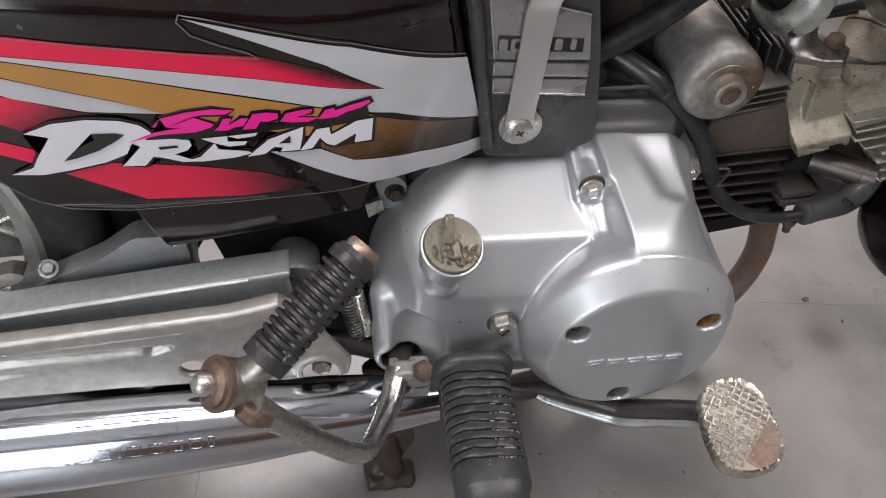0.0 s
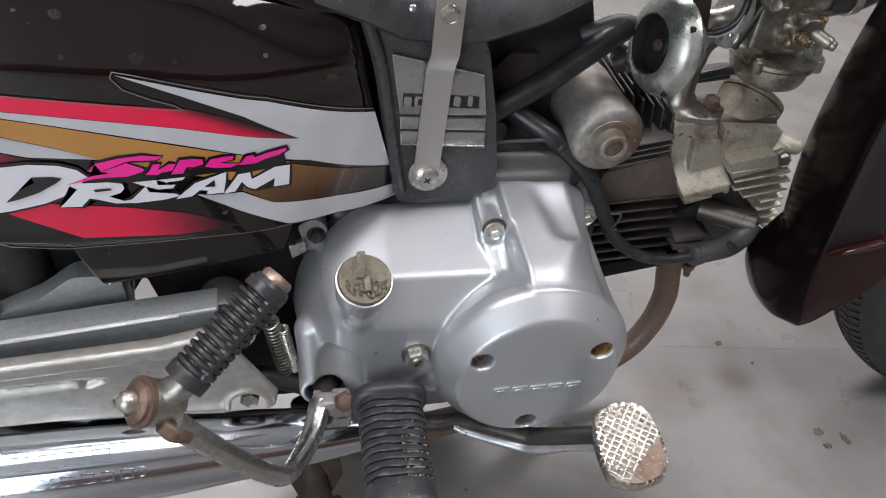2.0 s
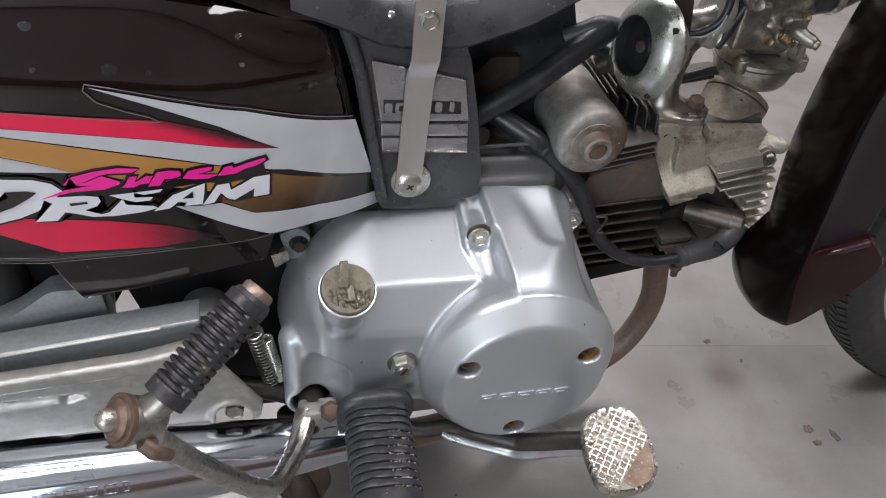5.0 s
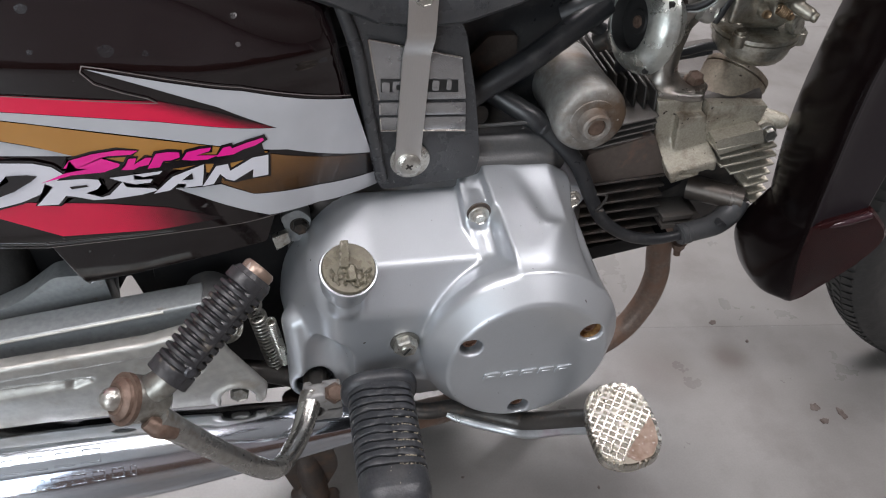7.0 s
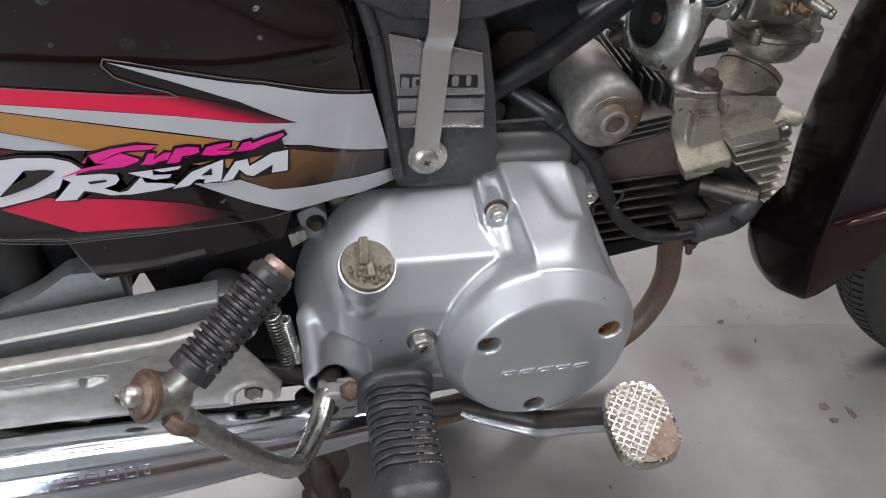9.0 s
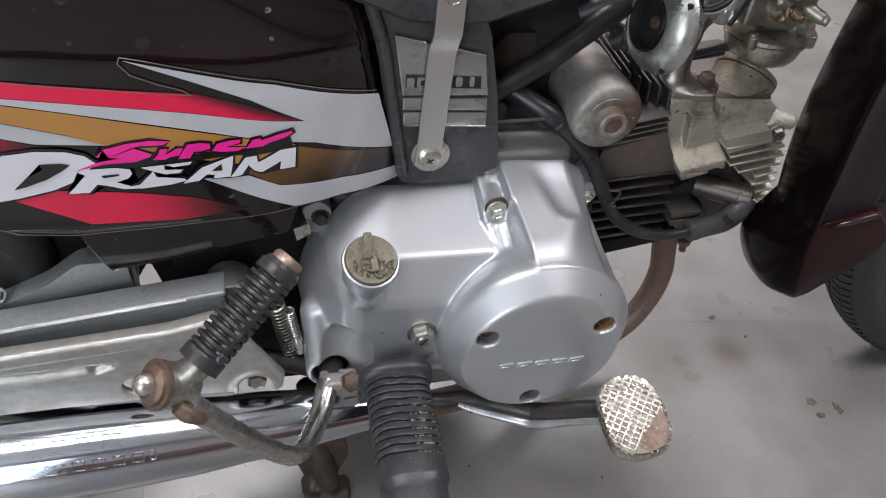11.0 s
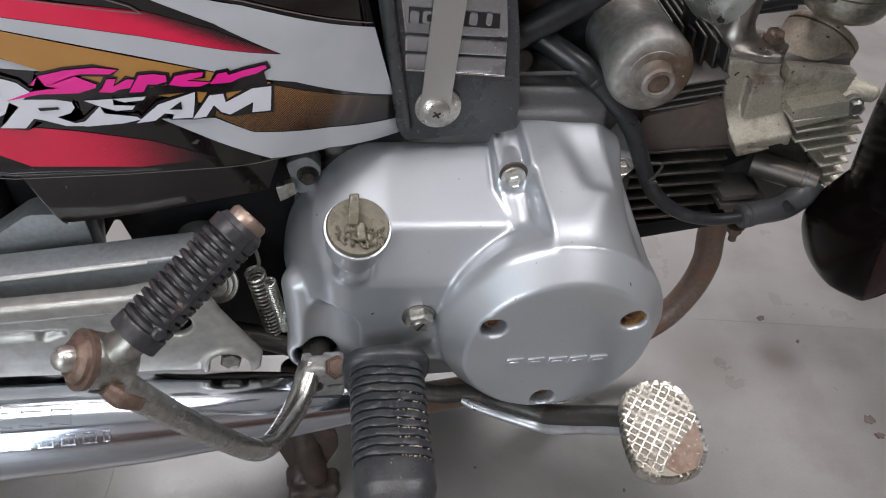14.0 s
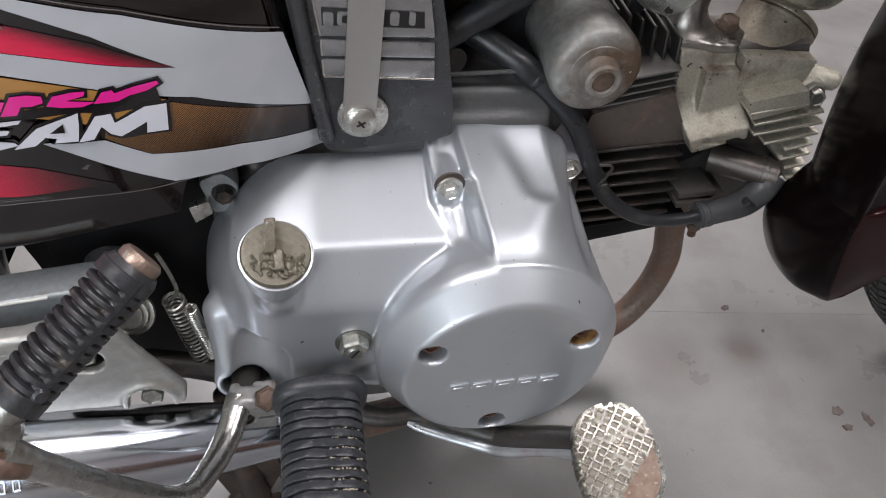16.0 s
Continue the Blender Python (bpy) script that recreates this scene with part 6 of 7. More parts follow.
part("damper_mount", lathe([(-0.03, 0.020), (0.03, 0.020), (0.034, 0.017), (0.034, 0)], (-0.352, 0.138, 0.272), (0.1, 0, 1), 28), SILVER_DULL, arm)
part("bolt", hex_head((-0.440, 0.112, 0.279), (0, -0.5, 1), 0.010, 0.005, 0.008), SILVER_DULL, arm)


def bracket_solid(x, y, z):
    o = [(-0.64, 0.252), (-0.464, 0.270), (-0.385, 0.278), (-0.304, 0.287), (-0.267, 0.297), (-0.249, 0.285), (-0.240, 0.262), (-0.224, 0.234), (-0.2125, 0.214), (-0.2150, 0.195), (-0.251, 0.196), (-0.345, 0.198), (-0.64, 0.192)]
    d = extrude(poly2(x, z, o), y, 0.053, 0.060, 0.002)
    # heavy rounded top lip over a sloping face
    d = smin(d, extrude(poly2(x, z, [(-0.66, 0.2505), (-0.464, 0.2712), (-0.304, 0.2885), (-0.267, 0.298), (-0.258, 0.286), (-0.300, 0.2730), (-0.464, 0.2560), (-0.66, 0.2360)]), y, 0.0465, 0.059, 0.003), 0.004)
    # long pressed hollow, deep along its top, with a bead below
    d = smax(d, -extrude(poly2(x, z, [(-0.494, 0.2350), (-0.480, 0.2400), (-0.420, 0.2430), (-0.352, 0.2465), (-0.365, 0.2410), (-0.420, 0.2345), (-0.480, 0.2240), (-0.492, 0.2260)]) - 0.001, y, 0.02, 0.0572, 0.003), 0.005)
    d = smin(d, rod(x, y, z, (-0.484, 0.0580, 0.2285), (-0.372, 0.0580, 0.2400), 0.0034), 0.005)
    d = smax(d, -extrude(poly2(x, z, [(-0.405, 0.2462), (-0.370, 0.2492), (-0.370, 0.2472), (-0.405, 0.2446)]), y, 0.02, 0.10, 0.0005), 0.001)
    # sunken seats of the two bolts; the lower one opens through the bottom edge
    for hx, hz, hr in ((-0.338, 0.218, 0.0095), (-0.274, 0.252, 0.0125)):
        ring = np.sqrt((x - hx) ** 2 + (z - hz) ** 2)
        d = smax(d, -extrude(ring - hr, y, 0.0, 0.0625, 0.001), 0.002)
    arch = np.minimum(np.sqrt((x + 0.2385) ** 2 + (z - 0.2030) ** 2) - 0.0145, np.maximum(np.abs(x + 0.2385) - 0.0145, z - 0.2030))
    d = smin(d, extrude(np.abs(arch - 0.0025) - 0.0022, y, 0.0505, 0.060, 0.002), 0.004)
    d = smax(d, -extrude(arch, y, 0.0, 0.0632, 0.001), 0.002)
    d = smax(d, 0.1965 - z, 0.002)
    return d


bracket = part("footrest_plate", nets(bracket_solid, (-0.62, 0.042, 0.186), (-0.204, 0.084, 0.306), 0.0019), PLATE, bike, "worn silver cast footrest plate")
part("bolt", hex_head((-0.2370, 0.064, 0.2050), (0, -1, 0.15), 0.0150, 0.012, 0.0), OLD_STEEL, bracket, "dull hex bolt")
part("bolt", hex_head((-0.273, 0.064, 0.2515), (0, -1, 0.15), 0.0125, 0.009, 0.0), OLD_STEEL, bracket)
part("pivot_nut", lathe([(0, 0.015), (0.003, 0.015), (0.003, 0.012), (0.007, 0.012), (0.007, 0.009), (0.010, 0.009), (0.010, 0)], (-0.243, 0.085, 0.262), (-0.2, -0.8, 0.6), 24), OLD_STEEL, bike, "old steel pivot collar")
spring = part("brake_spring", helix((-0.217, 0.090, 0.268), (-0.204, 0.096, 0.190), 0.0068, 0.0013, 17), OLD_STEEL, bike, "old coil spring")
part("hook", tube([(-0.222, 0.092, 0.312), (-0.216, 0.088, 0.298), (-0.213, 0.088, 0.280), (-0.217, 0.090, 0.268)], 0.0015, 8), OLD_STEEL, spring)
part("hook", tube([(-0.204, 0.096, 0.190), (-0.202, 0.095, 0.182), (-0.196, 0.094, 0.174)], 0.0015, 8), OLD_STEEL, spring)
spring2 = part("stop_spring", helix((-0.2060, 0.086, 0.262), (-0.1965, 0.092, 0.200), 0.0040, 0.0010, 26), ZINC, bike, "thin coil spring")
part("lower_rail", tube([(-0.30, 0.10, 0.20), (-0.22, 0.092, 0.19), (-0.15, 0.09, 0.165), (-0.05, 0.11, 0.145)], 0.010, 14), DARK_STEEL, bike, "dark frame rail")
part("rear_inner_fender", slab(rounded([(-0.44, 0.50), (-0.20, 0.50), (-0.19, 0.30), (-0.300, 0.18), (-0.306, 0.195), (-0.3155, 0.243), (-0.3225, 0.269), (-0.3265, 0.269), (-0.341, 0.243), (-0.355, 0.190), (-0.39, 0.19), (-0.43, 0.36)], 0.002), 0.150, 0.158, 0.002), FRAME_BLACK, bike, "black inner fender")
stand = part("centre_stand", tube([(-0.190, 0.090, 0.150), (-0.185, 0.082, 0.100), (-0.180, 0.070, 0.055), (-0.172, 0.062, 0.014)], (0.012, 0.012, 0.014, 0.012), 12), GREASY, bike, "greasy brown stand leg")
part("foot", nets(lambda x, y, z: smin(box3(x, y, z, (-0.174, 0.058, 0.0075), (0.024, 0.014, 0.0072), 0.005), rod(x, y, z, (-0.188, 0.070, 0.012), (-0.178, 0.066, 0.034), 0.010), 0.012) + 0.0016 * np.sin(x * 310) * np.sin(y * 370 + 1) * np.sin(z * 290), (-0.212, 0.036, -0.0004), (-0.140, 0.088, 0.050), 0.0026), GREASY, stand)
part("stand_plate", slab(rounded([(-0.205, 0.12), (-0.165, 0.125), (-0.150, 0.06), (-0.165, 0.02), (-0.195, 0.02), (-0.21, 0.07)], 0.01), 0.066, 0.072, 0.001), GREASY, stand)

# kick starter
kick = new("kick_starter")
tagged(kick, "worn steel kick starter lever with a ribbed black rubber")
kick.parent = bike
part("shaft", lathe([(0, 0.0112), (0.038, 0.0112), (0.039, 0.0100), (0.039, 0)], (-0.171, 0.078, 0.210), (0, -1, 0), 24), DARK_STEEL, kick, "oily kick shaft")
def clamp_solid(x, y, z):
    d = rod_y(x, y, z, -0.171, 0.2090, 0.0150, 0.029, 0.044, 0.003)
    d = smin(d, box3(x, y, z, (-0.1665, 0.0395, 0.2045), (0.0165, 0.0110, 0.0155), 0.003), 0.003)
    d = smax(d, -box3(x, y, z, (-0.1500, 0.036, 0.2035), (0.0130, 0.03, 0.0010), 0.0005), 0.001)
    d = smax(d, -rod_y(x, y, z, -0.1735, 0.2030, 0.0068, -0.1, 0.0330, 0.001), 0.001)
    return d


part("clamp", nets(clamp_solid, (-0.202, 0.000, 0.178), (-0.140, 0.062, 0.234), 0.0014), CLAMP, kick, "steel clamp")
part("bolt", hex_head((-0.1575, 0.0350, 0.2180), (0.10, -0.60, 0.80), 0.0160, 0.0120, 0.0), RUST_BOLT, kick, "rusty brown hex bolt")
part("clamp_nut", lathe([(0, 0.0058), (0.004, 0.0058), (0.004, 0.0035), (0.002, 0.003), (0.002, 0)], (-0.1735, 0.0350, 0.2030), (0, -1, 0.1), 18), DARK_STEEL, kick, "sunken dark pinch bolt")
part("lever", tube([(-0.176, 0.040, 0.214), (-0.186, 0.012, 0.206), (-0.199, -0.016, 0.210), (-0.209, -0.036, 0.223), (-0.221, -0.045, 0.240), (-0.245, -0.054, 0.278), (-0.268, -0.063, 0.320), (-0.281, -0.066, 0.342)],
                   (0.0110, 0.0100, 0.0092, 0.0092, 0.0088, 0.0085, 0.0092, 0.0105), 18, 8, 0.85), LEVER, kick, "bent grey steel lever")
part("weld", tube([(-0.270, -0.0705, 0.330), (-0.279, -0.0715, 0.338), (-0.286, -0.070, 0.345)], (0.0045, 0.0070, 0.0050), 12, 4), RUST_BOLT, kick, "rusty weld bead")
KA = Vector((-0.74, -0.34, 0.58)).normalized()
KC = Vector((-0.2905, -0.0560, 0.3505))
part("knuckle", lathe([(-0.018, 0.0110), (-0.014, 0.0150), (0.006, 0.0160), (0.009, 0.0150)], KC, KA, 30), OLD_STEEL, kick, "scuffed pivot knuckle")
part("knuckle_washer", lathe([(0.008, 0.0168), (0.0115, 0.0170), (0.0118, 0.0140), (0.014, 0.0135), (0.016, 0.0105), (0.017, 0.0100), (0.017, 0)], KC, KA, 34), RUST_BOLT, kick, "rusty washers")
part("dome_nut", lathe([(0.016, 0.0074), (0.020, 0.0074), (0.0235, 0.0060), (0.0255, 0.0035), (0.0262, 0)], KC, KA, 20), ZINC, kick, "bright domed pin end")
R0, R1 = Vector((-0.2710, -0.0535, 0.3650)), Vector((-0.2115, -0.0105, 0.4085))
part("spindle", tube([tuple(KC), tuple(KC.lerp(R0, 0.6)), tuple(R0), tuple(R0.lerp(R1, 0.3))], (0.011, 0.010, 0.0095, 0.0095), 16, 5), OLD_STEEL, kick)
L = (R1 - R0).length
RA = (R1 - R0).normalized()
RS = (Vector((0.25, -0.90, 0.10)) - RA * Vector((0.25, -0.90, 0.10)).dot(RA)).normalized()
RT = RA.cross(RS)


def kick_rubber():
    """Ribs round one side, square lugs on the other, a plain spine between them; smooth ends."""
    ns, na = 190, 72
    v, f = [], []
    e = (L - 0.022) / 11
    step = lambda q, a, w: 1 / (1 + math.exp(-max(-40, min(40, (q - a) / w))))
    for i in range(ns + 1):
        s = L * i / ns
        for k in range(na):
            a = 2 * math.pi * k / na
            side = math.sin(a)
            spine = step(math.cos(a), 0.955, 0.012)
            q = ((s - 0.011) / e + (0.0 if side > 0 else 0.18)) % 1.0
            duty = 0.78 if side > 0 else 0.58
            rib = step(q, 0.06, 0.025) * (1 - step(q, 0.06 + duty, 0.025))
            rib = max(rib, spine, step(-s, -0.010, 0.0003), step(s, L - 0.0115, 0.0003))
            r = 0.0116 + rib * (0.0027 if side > 0 else 0.0038) - 0.0006 * spine
            if s > L - 0.004:
                r = min(r, 0.0144 - 0.5 * (s - L + 0.004))
            v.append(R0 + RA * s + RS * (r * math.cos(a)) + RT * (r * math.sin(a)))
    for i in range(ns):
        for k in range(na):
            j = (k + 1) % na
            f.append((i * na + k, i * na + j, (i + 1) * na + j, (i + 1) * na + k))
    f += [tuple(range(na))[::-1], tuple(ns * na + k for k in range(na))]
    return v, f


rubber = part("rubber", kick_rubber(), RUBBER_WORN, kick, "ribbed dusty black rubber sleeve")
nib = R0 + RA * 0.013 + RS * 0.0135
part("rubber_nib", lathe([(-0.003, 0.0040), (0.001, 0.0042), (0.0022, 0.0030), (0.0024, 0)], nib, RS, 14), RUBBER, rubber, "round moulded nib")
RND = random.Random(12)
# dry mud in the grooves along the sleeve's back
for i in range(11):
    for _ in range(2 + (i > 5) * 3):
        s = 0.011 + (i + 0.90 + RND.uniform(-0.06, 0.06)) * (L - 0.022) / 11
        a = RND.uniform(0.75, 1.35)
        c = R0 + RA * s + (RS * math.cos(a) + RT * math.sin(a)) * 0.0126
        part("mud", block(c.x, c.y, c.z, 0.0013, RND.uniform(0.0020, 0.0048), 0.0016, 0.0004, Matrix((RA, RT * math.cos(a) - RS * math.sin(a), RS * math.cos(a) + RT * math.sin(a))).transposed().to_4x4(), 1), GRIME, rubber)
part("end_button", lathe([(0, 0.0112), (0.004, 0.0112), (0.0062, 0.0095), (0.0066, 0)], R1, R1 - R0, 26), PEDAL_WORN, kick, "brown worn spindle end")

# footrest with rubber
peg = part("footrest", tube([(-0.120, 0.075, 0.200), (-0.120, 0.040, 0.214), (-0.120, 0.000, 0.234), (-0.120, -0.050, 0.239)], 0.010, 16), DARK_STEEL, bike, "rider footrest")
def peg_rubber():
    """Flat-sided rubber along -y: a thick lip, ten cut grooves that wander, a plain end that rolls down."""
    st = [(-0.012, 0.55, 0), (-0.012, 1.06, 0), (-0.0105, 1.15, 0), (-0.007, 1.19, 0), (-0.003, 1.16, 0), (-0.001, 1.08, 0), (0.0, 0.99, 0)]
    for i in range(11):
        s0 = 0.0060 + i * 0.0072
        st += [(s0 - 0.0014, 1.0, 1), (s0 - 0.0009, 0.985, 1), (s0 - 0.0007, 0.86, 1), (s0 + 0.0006, 0.86, 1), (s0 + 0.0009, 0.975, 1), (s0 + 0.0020, 1.0, 1)]
    st += [(0.090, 1.0, 0), (0.0955, 1.0, 0), (0.0985, 0.97, 0), (0.101, 0.89, 0), (0.107, 0.875, 0), (0.118, 0.885, 0), (0.126, 0.86, 0), (0.128, 0.75, 0), (0.1285, 0.0, 0)]
    seg = 64
    rnd = random.Random(4)
    v, f = [], []
    for k, (s0, r, wander) in enumerate(st):
        for i in range(seg):
            a = 2 * math.pi * i / seg
            c, n = math.cos(a), math.sin(a)
            q = (abs(c) ** 2.7 + abs(n) ** 2.7) ** (-1 / 2.7)
            ds = wander * (0.0011 * math.sin(2.2 * c + 0.6) + 0.00035 * math.sin(9 * c + k // 6 * 2.1))
            v.append((-0.1215 + 0.0272 * r * q * c - 0.02 * s0, 0.010 - s0 - ds, 0.2395 + 0.0188 * r * q * n + 0.0004 * rnd.uniform(-1, 1) * wander))
    for k in range(len(st) - 1):
        for i in range(seg):
            j = (i + 1) % seg
            f.append((k * seg + i, k * seg + j, k * seg + seg + j, k * seg + seg + i))
    return v, f


rubber = part("rubber", peg_rubber(), RUBBER_PEG, peg, "ribbed black footrest rubber")
RND = random.Random(9)
# dried grime caught in the grooves of its forward half, and a few pale scuffs
for i in range(3, 11):
    gy = 0.010 - (0.0060 + i * 0.0072)
    for _ in range(7 + i):
        gx = -0.1215 + RND.uniform(0.004, 0.025)
        gz = 0.2395 + 0.0186 * (1 - min(1.0, abs(gx + 0.1215) / 0.0272) ** 2.7) ** (1 / 2.7)
        ds = 0.0011 * math.sin(2.2 * (gx + 0.1215) / 0.0285 + 0.6)
        part("grime", block(gx - 0.0002 * i, gy - ds + RND.uniform(-0.0005, 0.0005), gz - RND.uniform(0.0006, 0.0013), RND.uniform(0.0006, 0.0018), RND.uniform(0.0006, 0.0014), 0.0010, 0.0003, pose(0, 0, 0, 0, 0, RND.uniform(-25, 25)), 1), GRIME, rubber)

# brake pedal: plated pad with a diamond tread, flat arm
pedal = new("brake_pedal")
tagged(pedal, "plated brake pedal with a diamond tread worn brown")
pedal.parent = bike
PAD = rounded([(0.040, -0.0365), (0.056, -0.0285), (0.077, -0.0290), (0.0860, -0.045), (0.0865, -0.064), (0.0835, -0.088), (0.073, -0.101), (0.050, -0.1060), (0.031, -0.098), (0.0300, -0.070), (0.0340, -0.050)], 0.008)


def pad():
    bm = bmesh.new()
    f = bm.faces.new([bm.verts.new((x, y, 0.2685)) for x, y in PAD])
    e = bmesh.ops.extrude_face_region(bm, geom=[f])
    bmesh.ops.translate(bm, vec=(0, 0, -0.009), verts=[v for v in e["geom"] if isinstance(v, bmesh.types.BMVert)])
    bmesh.ops.recalc_face_normals(bm, faces=bm.faces)
    return bevel_all(bm, 0.0015, 2, 50)


# pad in a darker steel than the ridges of its tread
part("pad", pad(), PEDAL_BASE, pedal, "plated steel pedal pad")
bm = bmesh.new()
bm.faces.new([bm.verts.new((x, y, 0.2691)) for x, y in rounded([(0.0500, -0.0958), (0.0835, -0.0632), (0.0838, -0.0700), (0.0810, -0.0860), (0.0715, -0.0985), (0.0580, -0.1022)], 0.003)])
e = bmesh.ops.extrude_face_region(bm, geom=list(bm.faces))
bmesh.ops.translate(bm, vec=(0, 0, -0.002), verts=[v for v in e["geom"] if isinstance(v, bmesh.types.BMVert)])
part("worn_patch", bm, PEDAL_WORN, pedal, "brown patch worn smooth")


def in_pad(x, y, grow=0.0):
    x, y = 0.058 + (x - 0.058) * (1 + grow), -0.068 + (y + 0.068) * (1 + grow)
    return sum(((PAD[k][1] > y) != (PAD[k - 1][1] > y)) and x < (PAD[k - 1][0] - PAD[k][0]) * (y - PAD[k][1]) / (PAD[k - 1][1] - PAD[k][1]) + PAD[k][0] for k in range(len(PAD))) % 2


def tread():
    """Two sets of fine crossing ridges, left off where the tread is worn away; a toothed border."""
    v, f = [], []
    step, pitch = 0.0010, 0.0057
    for du, dv, thin in ((0.62, 0.785, 0.0011), (0.785, -0.62, 0.0010)):
        for k in range(-15, 16):
            top = 0.2699 if dv > 0 else 0.2695
            # the ridges nearest the arm are trodden flat and broad
            wide = thin + (0.0006 * min(1.0, max(0.0, k / 5 + 0.2)) if dv > 0 else 0.0003)
            run = []
            for s in range(-70, 71):
                x = 0.058 + du * s * step - dv * k * pitch
                y = -0.066 + dv * s * step + du * k * pitch
                ok = in_pad(x, y, 0.03) and (x - 0.050) * 0.70 - (y + 0.0950) * 0.72 < 0.0006
                if ok:
                    run.append((x, y))
                if (not ok or s == 70) and len(run) > 1:
                    (xa, ya), (xb, yb) = run[0], run[-1]
                    o = len(v)
                    for px, py in ((xa, ya), (xb, yb)):
                        for w, h in ((-wide, 0.2680), (-wide * 0.5, top), (wide * 0.5, top), (wide, 0.2680)):
                            v.append((px - dv * w, py + du * w, h))
                    f += [(o + q, o + q + 1, o + q + 5, o + q + 4) for q in range(3)] + [(o, o + 4, o + 7, o + 3), (o, o + 1, o + 2, o + 3), (o + 4, o + 7, o + 6, o + 5)]
                if not ok:
                    run = []
    rnd = random.Random(3)
    # teeth round the rim
    ring = [Vector(q) for q in PAD]
    for a, b in zip(ring, ring[1:] + ring[:1]):
        n = max(1, int((b - a).length / 0.0044))
        for i in range(n):
            p = a.lerp(b, (i + 0.5) / n)
            t = (b - a).normalized() * 0.0021
            m = (Vector((0.058, -0.066)) - p).normalized()
            o = len(v)
            h = 0.2698 + rnd.uniform(-0.0007, 0.0007)
            for q, z in ((p - t - m * 0.0010, 0.2630), (p + t - m * 0.0010, 0.2630), (p + t + m * 0.0024, 0.2684), (p - t + m * 0.0024, 0.2684), (p - t * 0.5 - m * 0.0004, h), (p + t * 0.5 - m * 0.0004, h)):
                v.append((q.x, q.y, z))
            f += [(o, o + 1, o + 5, o + 4), (o + 2, o + 3, o + 4, o + 5), (o + 1, o + 2, o + 5), (o + 3, o, o + 4)]
    return v, f


t = part("tread", tread(), PEDAL_MAT, pedal, "bright diamond tread", smooth=False)
tagged(t, kind="stuff")
arm = part("arm", tube([(0.066, -0.066, 0.262), (0.060, -0.036, 0.232), (0.052, -0.020, 0.214), (0.019, 0.004, 0.184), (0.006, 0.013, 0.178), (-0.020, 0.026, 0.176), (-0.043, 0.040, 0.170), (-0.075, 0.045, 0.164), (-0.12, 0.065, 0.165)],
                       (0.0080, 0.0085, 0.0090, 0.0090, 0.0088, 0.0085, 0.0080, 0.0080, 0.009), 18, 8, 0.9), DARK_STEEL, pedal, "dark greasy pedal arm")
part("edge_rod", tube([(0.067, -0.068, 0.258), (0.061, -0.042, 0.228), (0.054, -0.030, 0.2135), (0.038, -0.016, 0.196), (0.0185, -0.004, 0.1790), (0.006, 0.006, 0.170), (-0.018, 0.018, 0.168), (-0.041, 0.030, 0.1665), (-0.052, 0.036, 0.168)],
                      (0.0050, 0.0058, 0.0062, 0.0064, 0.0066, 0.0066, 0.0060, 0.0052, 0.0040), 14, 8, 0.7), ARM_PLATE, arm, "bright plated lower edge")

# ---- wheels ----
def wheel(name, ax, az, ay, label, spokes=36):
    root = new(name)
    root.parent = bike
    tagged(root, label)
    O = (ax, ay, az)
    tp = [(-0.022, 0.222), (-0.030, 0.232), (-0.036, 0.248), (-0.036, 0.260), (-0.030, 0.272), (-0.018, 0.2785), (0.0, 0.280), (0.018, 0.2785), (0.030, 0.272), (0.036, 0.260), (0.036, 0.248), (0.030, 0.232), (0.022, 0.222)]
    part("tyre", lathe(tp + [tp[0]], O, (0, 1, 0), 96, caps=False), TYRE, root, "black road tyre")
    rp = [(-0.023, 0.228), (-0.025, 0.228), (-0.025, 0.220), (-0.020, 0.217), (-0.012, 0.204), (0.0, 0.200), (0.012, 0.204), (0.020, 0.217), (0.025, 0.220), (0.025, 0.228), (0.023, 0.228), (0.018, 0.221), (0.0, 0.208), (-0.018, 0.221)]
    part("rim", lathe(rp + [rp[0]], O, (0, 1, 0), 96, caps=False), RIM, root, "grey painted rim")
    part("hub", lathe([(-0.045, 0.0), (-0.045, 0.050), (-0.038, 0.062), (0.038, 0.062), (0.045, 0.050), (0.045, 0)], O, (0, 1, 0), 40), RIM, root)
    for i in range(spokes):
        a = 2 * math.pi * (i + 0.37) / spokes
        sgn = 1 if i % 2 else -1
        b = a + (0.9 if (i // 2) % 2 else -0.9)
        p0 = Vector((ax + 0.058 * math.cos(b), ay + sgn * 0.036, az + 0.058 * math.sin(b)))
        p1 = Vector((ax + 0.203 * math.cos(a), ay + sgn * 0.006, az + 0.203 * math.sin(a)))
        d = (p1 - p0).normalized()
        part("spoke", join(lathe([(0, 0.0013), ((p1 - p0).length - 0.020, 0.0013), ((p1 - p0).length - 0.0195, 0.0034), ((p1 - p0).length, 0.0034)], p0, d, 8)), ZINC, root)
    return root


rear = wheel("rear_wheel", -0.675, 0.280, 0.165, "rear wheel with a grey rim and bright spokes")
front = wheel("front_wheel", 0.695, 0.280, 0.165, "front wheel with a treaded black tyre")
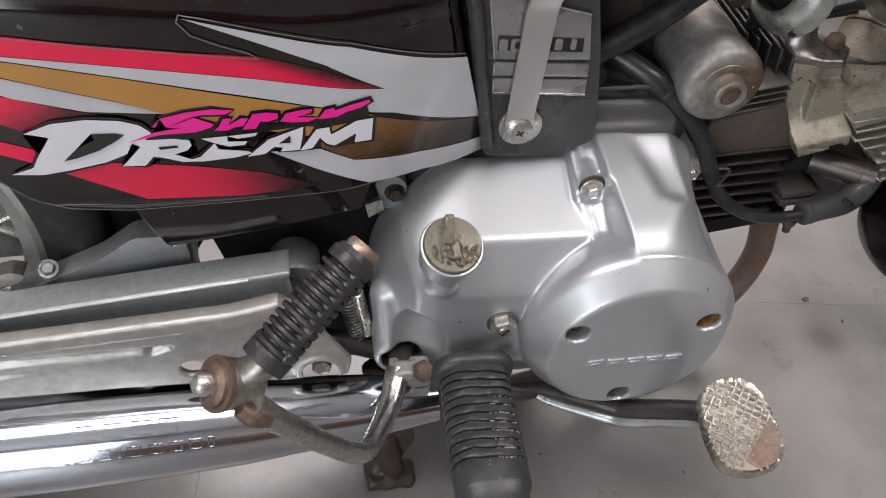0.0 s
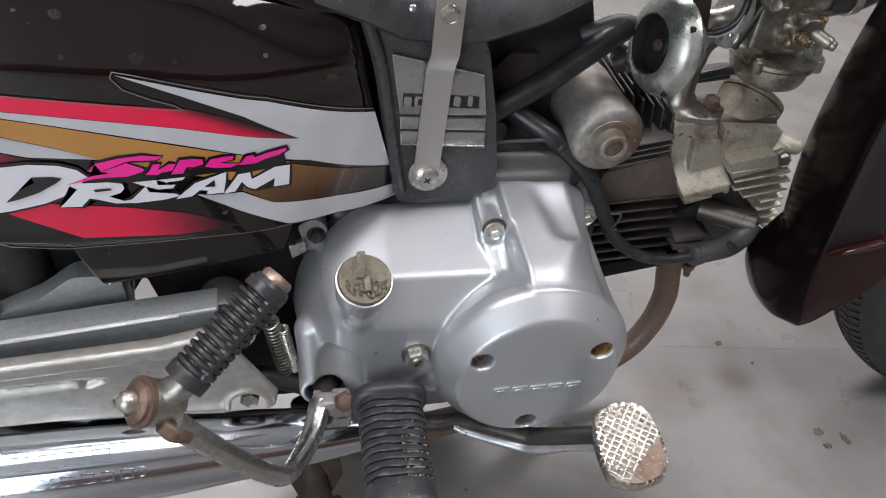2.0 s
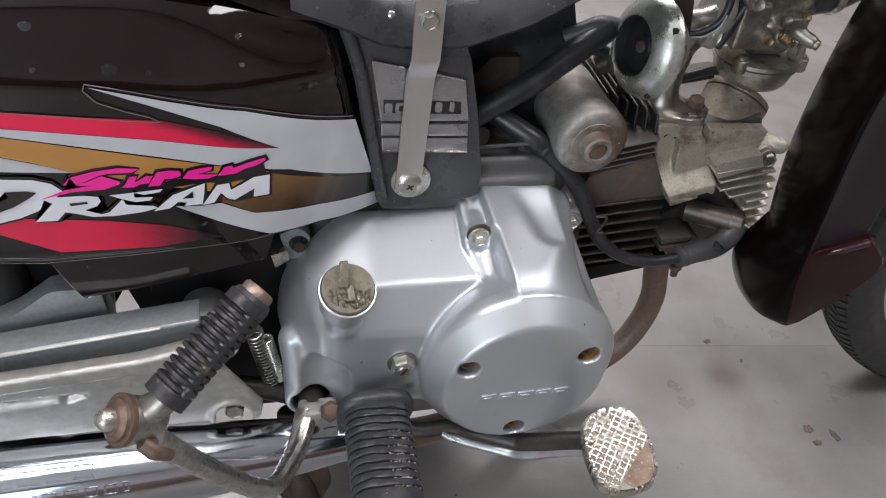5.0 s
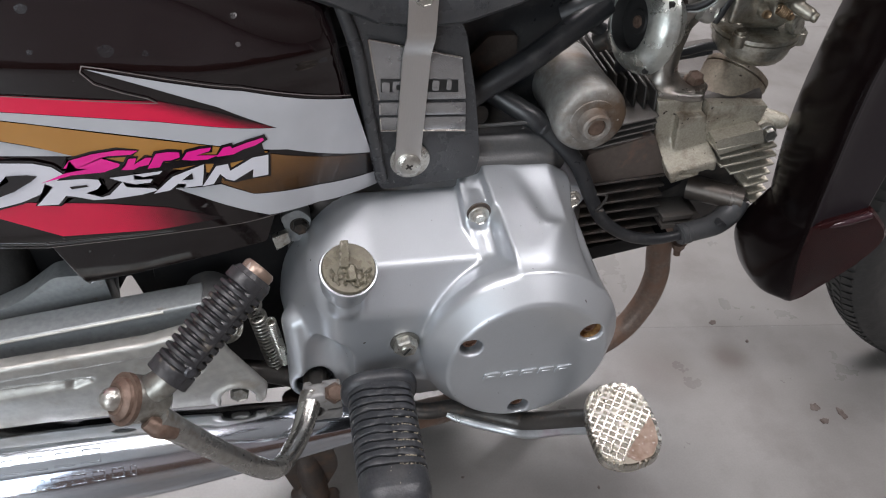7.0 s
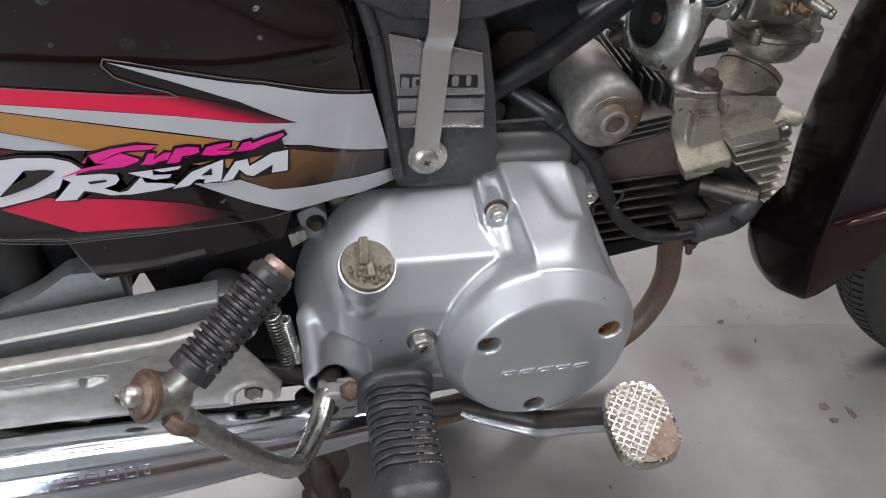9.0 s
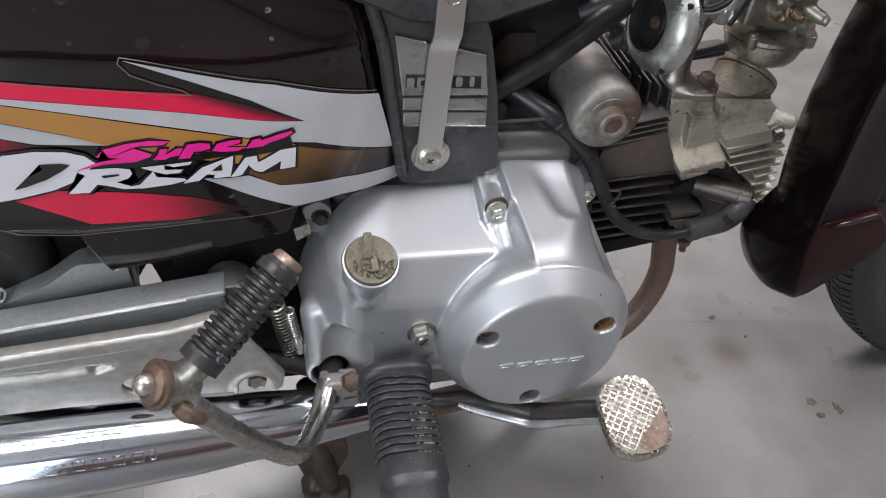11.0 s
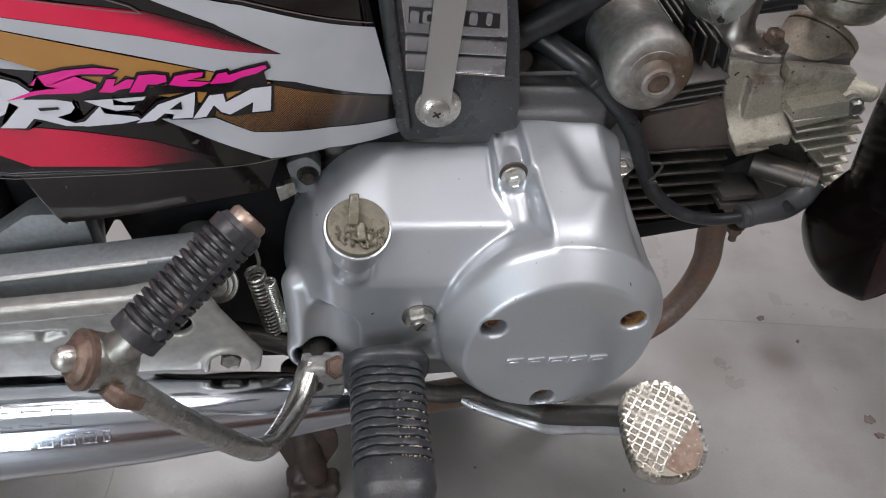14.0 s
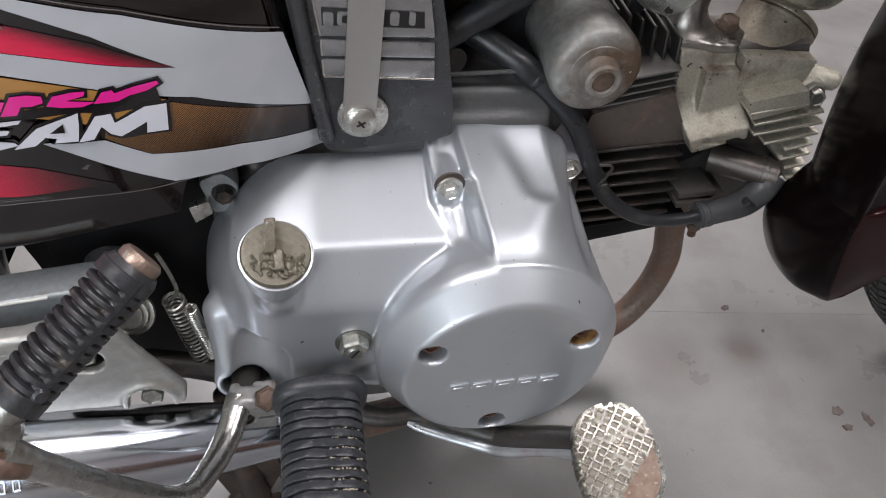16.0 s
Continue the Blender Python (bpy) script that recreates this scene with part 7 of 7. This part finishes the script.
# block tread of the front tyre, where it faces the engine
def tread_blocks():
    v, f = [], []
    for i in range(64):
        a0 = math.pi * (0.55 + 0.95 * i / 64)
        for s in (-1, 1):
            for w0, w1, sk in ((0.004, 0.016, 0.010), (0.018, 0.030, -0.012)):
                o = len(v)
                for h in (0.0, 0.0028):
                    for w, da in ((w0, 0), (w1, sk), (w1, sk + 0.026), (w0, 0.026)):
                        rr = 0.2795 - 0.9 * (w ** 2) / 0.11 + h
                        v.append((0.695 + rr * math.cos(a0 + da), 0.165 + s * w, 0.280 + rr * math.sin(a0 + da)))
                f += [(o + k, o + (k + 1) % 4, o + 4 + (k + 1) % 4, o + 4 + k) for k in range(4)] + [(o + 4, o + 5, o + 6, o + 7)]
    return v, f


tb = part("tread_block", tread_blocks(), TYRE, front, "tread blocks", smooth=False)
tagged(tb, kind="stuff")
case = part("chain_case", slab(rounded([(-0.74, 0.36), (-0.44, 0.335), (-0.40, 0.31), (-0.40, 0.22), (-0.44, 0.19), (-0.74, 0.17)], 0.03), 0.215, 0.250, 0.008, 3), CASE_PAINT, bike, "grey green painted chain case")
for z in (0.235, 0.300):
    part("case_ridge", block(-0.59, 0.2145, z, 0.30, 0.006, 0.008, 0.002, pose(0, 0, 0, 0, -3, 0)), CASE_PAINT, case)
part("axle_adjuster", slab(rounded([(-0.58, 0.250), (-0.462, 0.292), (-0.452, 0.288), (-0.458, 0.280), (-0.58, 0.236)], 0.003), 0.098, 0.112, 0.001), OLD_STEEL, bike, "flat adjuster arm")

# ---- leg shield ----
def sheet(grid, thick=(0.004, 0.003, 0.0)):
    """A thin curved sheet through a grid of points, closed all round."""
    n, m = len(grid) - 1, len(grid[0]) - 1
    off = Vector(thick)
    v = [p for row in grid for p in row] + [p + off for row in grid for p in row]
    k = (n + 1) * (m + 1)
    f = []
    for i in range(n):
        for j in range(m):
            q = (i * (m + 1) + j, (i + 1) * (m + 1) + j, (i + 1) * (m + 1) + j + 1, i * (m + 1) + j + 1)
            f += [q, tuple(k + w for w in q[::-1])]
    for i in range(n):
        for j in (0, m):
            p, q = i * (m + 1) + j, (i + 1) * (m + 1) + j
            f.append((p, q, q + k, p + k))
    for j in range(m):
        for i in (0, n):
            p, q = i * (m + 1) + j, i * (m + 1) + j + 1
            f.append((p, q, q + k, p + k))
    return v, f


# inner edge, fold and outer edge of the shield, from the top down to the tip of its lower lip
SHIELD = [((0.330, 0.130, 0.800), (0.300, 0.045, 0.800), (0.400, 0.060, 0.800)), ((0.295, 0.134, 0.660), (0.270, 0.045, 0.650), (0.352, 0.050, 0.660)),
          ((0.272, 0.135, 0.545), (0.249, 0.045, 0.530), (0.318, 0.046, 0.545)), ((0.266, 0.135, 0.463), (0.247, 0.045, 0.474), (0.312, 0.044, 0.485)),
          ((0.268, 0.135, 0.396), (0.252, 0.045, 0.404), (0.308, 0.042, 0.420)), ((0.278, 0.135, 0.330), (0.255, 0.044, 0.356), (0.306, 0.041, 0.373)),
          ((0.256, 0.134, 0.290), (0.257, 0.043, 0.326), (0.330, 0.040, 0.345)), ((0.262, 0.122, 0.256), (0.264, 0.043, 0.296), (0.316, 0.040, 0.315)),
          ((0.268, 0.092, 0.246), (0.271, 0.045, 0.274), (0.296, 0.041, 0.291)), ((0.273, 0.060, 0.257), (0.276, 0.047, 0.263), (0.282, 0.043, 0.272))]


def shield_row(I, F, O, inset):
    I, F, O = Vector(I), Vector(F), Vector(O)
    w = min(1.0, (I - F).length / 0.08)
    bow = lambda s: Vector((-0.007, 0, -0.005)) * math.sin(math.pi * s) * w
    back = Vector((0.001, inset, 0))
    knots = [I + Vector((0.004, 0.004, 0)) * w, I, I.lerp(F, 0.3) + bow(0.3), I.lerp(F, 0.65) + bow(0.65), I.lerp(F, 0.90) + bow(0.85), F * 0.80 + I.lerp(F, 0.90) * 0.1 + F.lerp(O, 0.12) * 0.1,
             F.lerp(O, 0.13) + back * 0.6, F.lerp(O, 0.30) + back, F.lerp(O, 0.70) + back, O + back]
    return smooth_line(knots, 4)


def shield_grid(rows, insets):
    lines = [shield_row(*r, k) for r, k in zip(rows, insets)]
    cols = [smooth_line([ln[j] for ln in lines], 6) for j in range(len(lines[0]))]
    return [[c[i] for c in cols] for i in range(len(cols[0]))]


FOLD_COL = 21
upper = shield_grid(SHIELD[:6], [0.007] * 6)
lower = shield_grid(SHIELD[5:6] + SHIELD[5:], [0.0075, -0.001, -0.002, -0.002, -0.001, 0.0])
shield = part("leg_shield", sheet([r[:FOLD_COL] for r in upper]), GLOSS_SCUFFED, bike, "glossy black maroon leg shield")
# outer face in the paler copy, which carries its reflection as colour
part("outer_face", sheet([r[FOLD_COL - 1:] for r in upper]), SHIELD_SHEEN, shield, "purple-black outer face, paler for its even reflection")
F5, O5 = Vector(SHIELD[5][1]), Vector(SHIELD[5][2])
# tapered bead added to draw the highlight on the lip's top edge
part("highlight_bead", tube([F5.lerp(O5, 0.30) + Vector((0, 0.0005, -0.0030)), F5.lerp(O5, 0.62) + Vector((0, -0.0010, -0.0020)), O5 + Vector((0, -0.0008, -0.0018))], (0.0016, 0.0032, 0.0034), 12, 6), LIP_GLOSS, shield, "bead added for the highlight along the lip")
part("lower_band", sheet([r[:FOLD_COL] for r in lower]), GLOSS_SCUFFED, shield)
part("lower_lip", sheet([r[FOLD_COL - 1:] for r in lower]), MAROON, shield, "maroon rolled lower lip")

# ---- floor: tiles and marks ----
stain(0.383, 0.253, 0.0055, 1)
stain(0.415, 0.214, 0.0028, 2)
stain(0.448, 0.098, 0.0065, 3, sy=1.3)
stain(0.449, 0.077, 0.0060, 4)
stain(0.478, 0.084, 0.0060, 5, sy=1.6)
stain(0.135, 0.033, 0.0020, 6)
stain(-0.013, 0.069, 0.0018, 7)
lay_tiles()
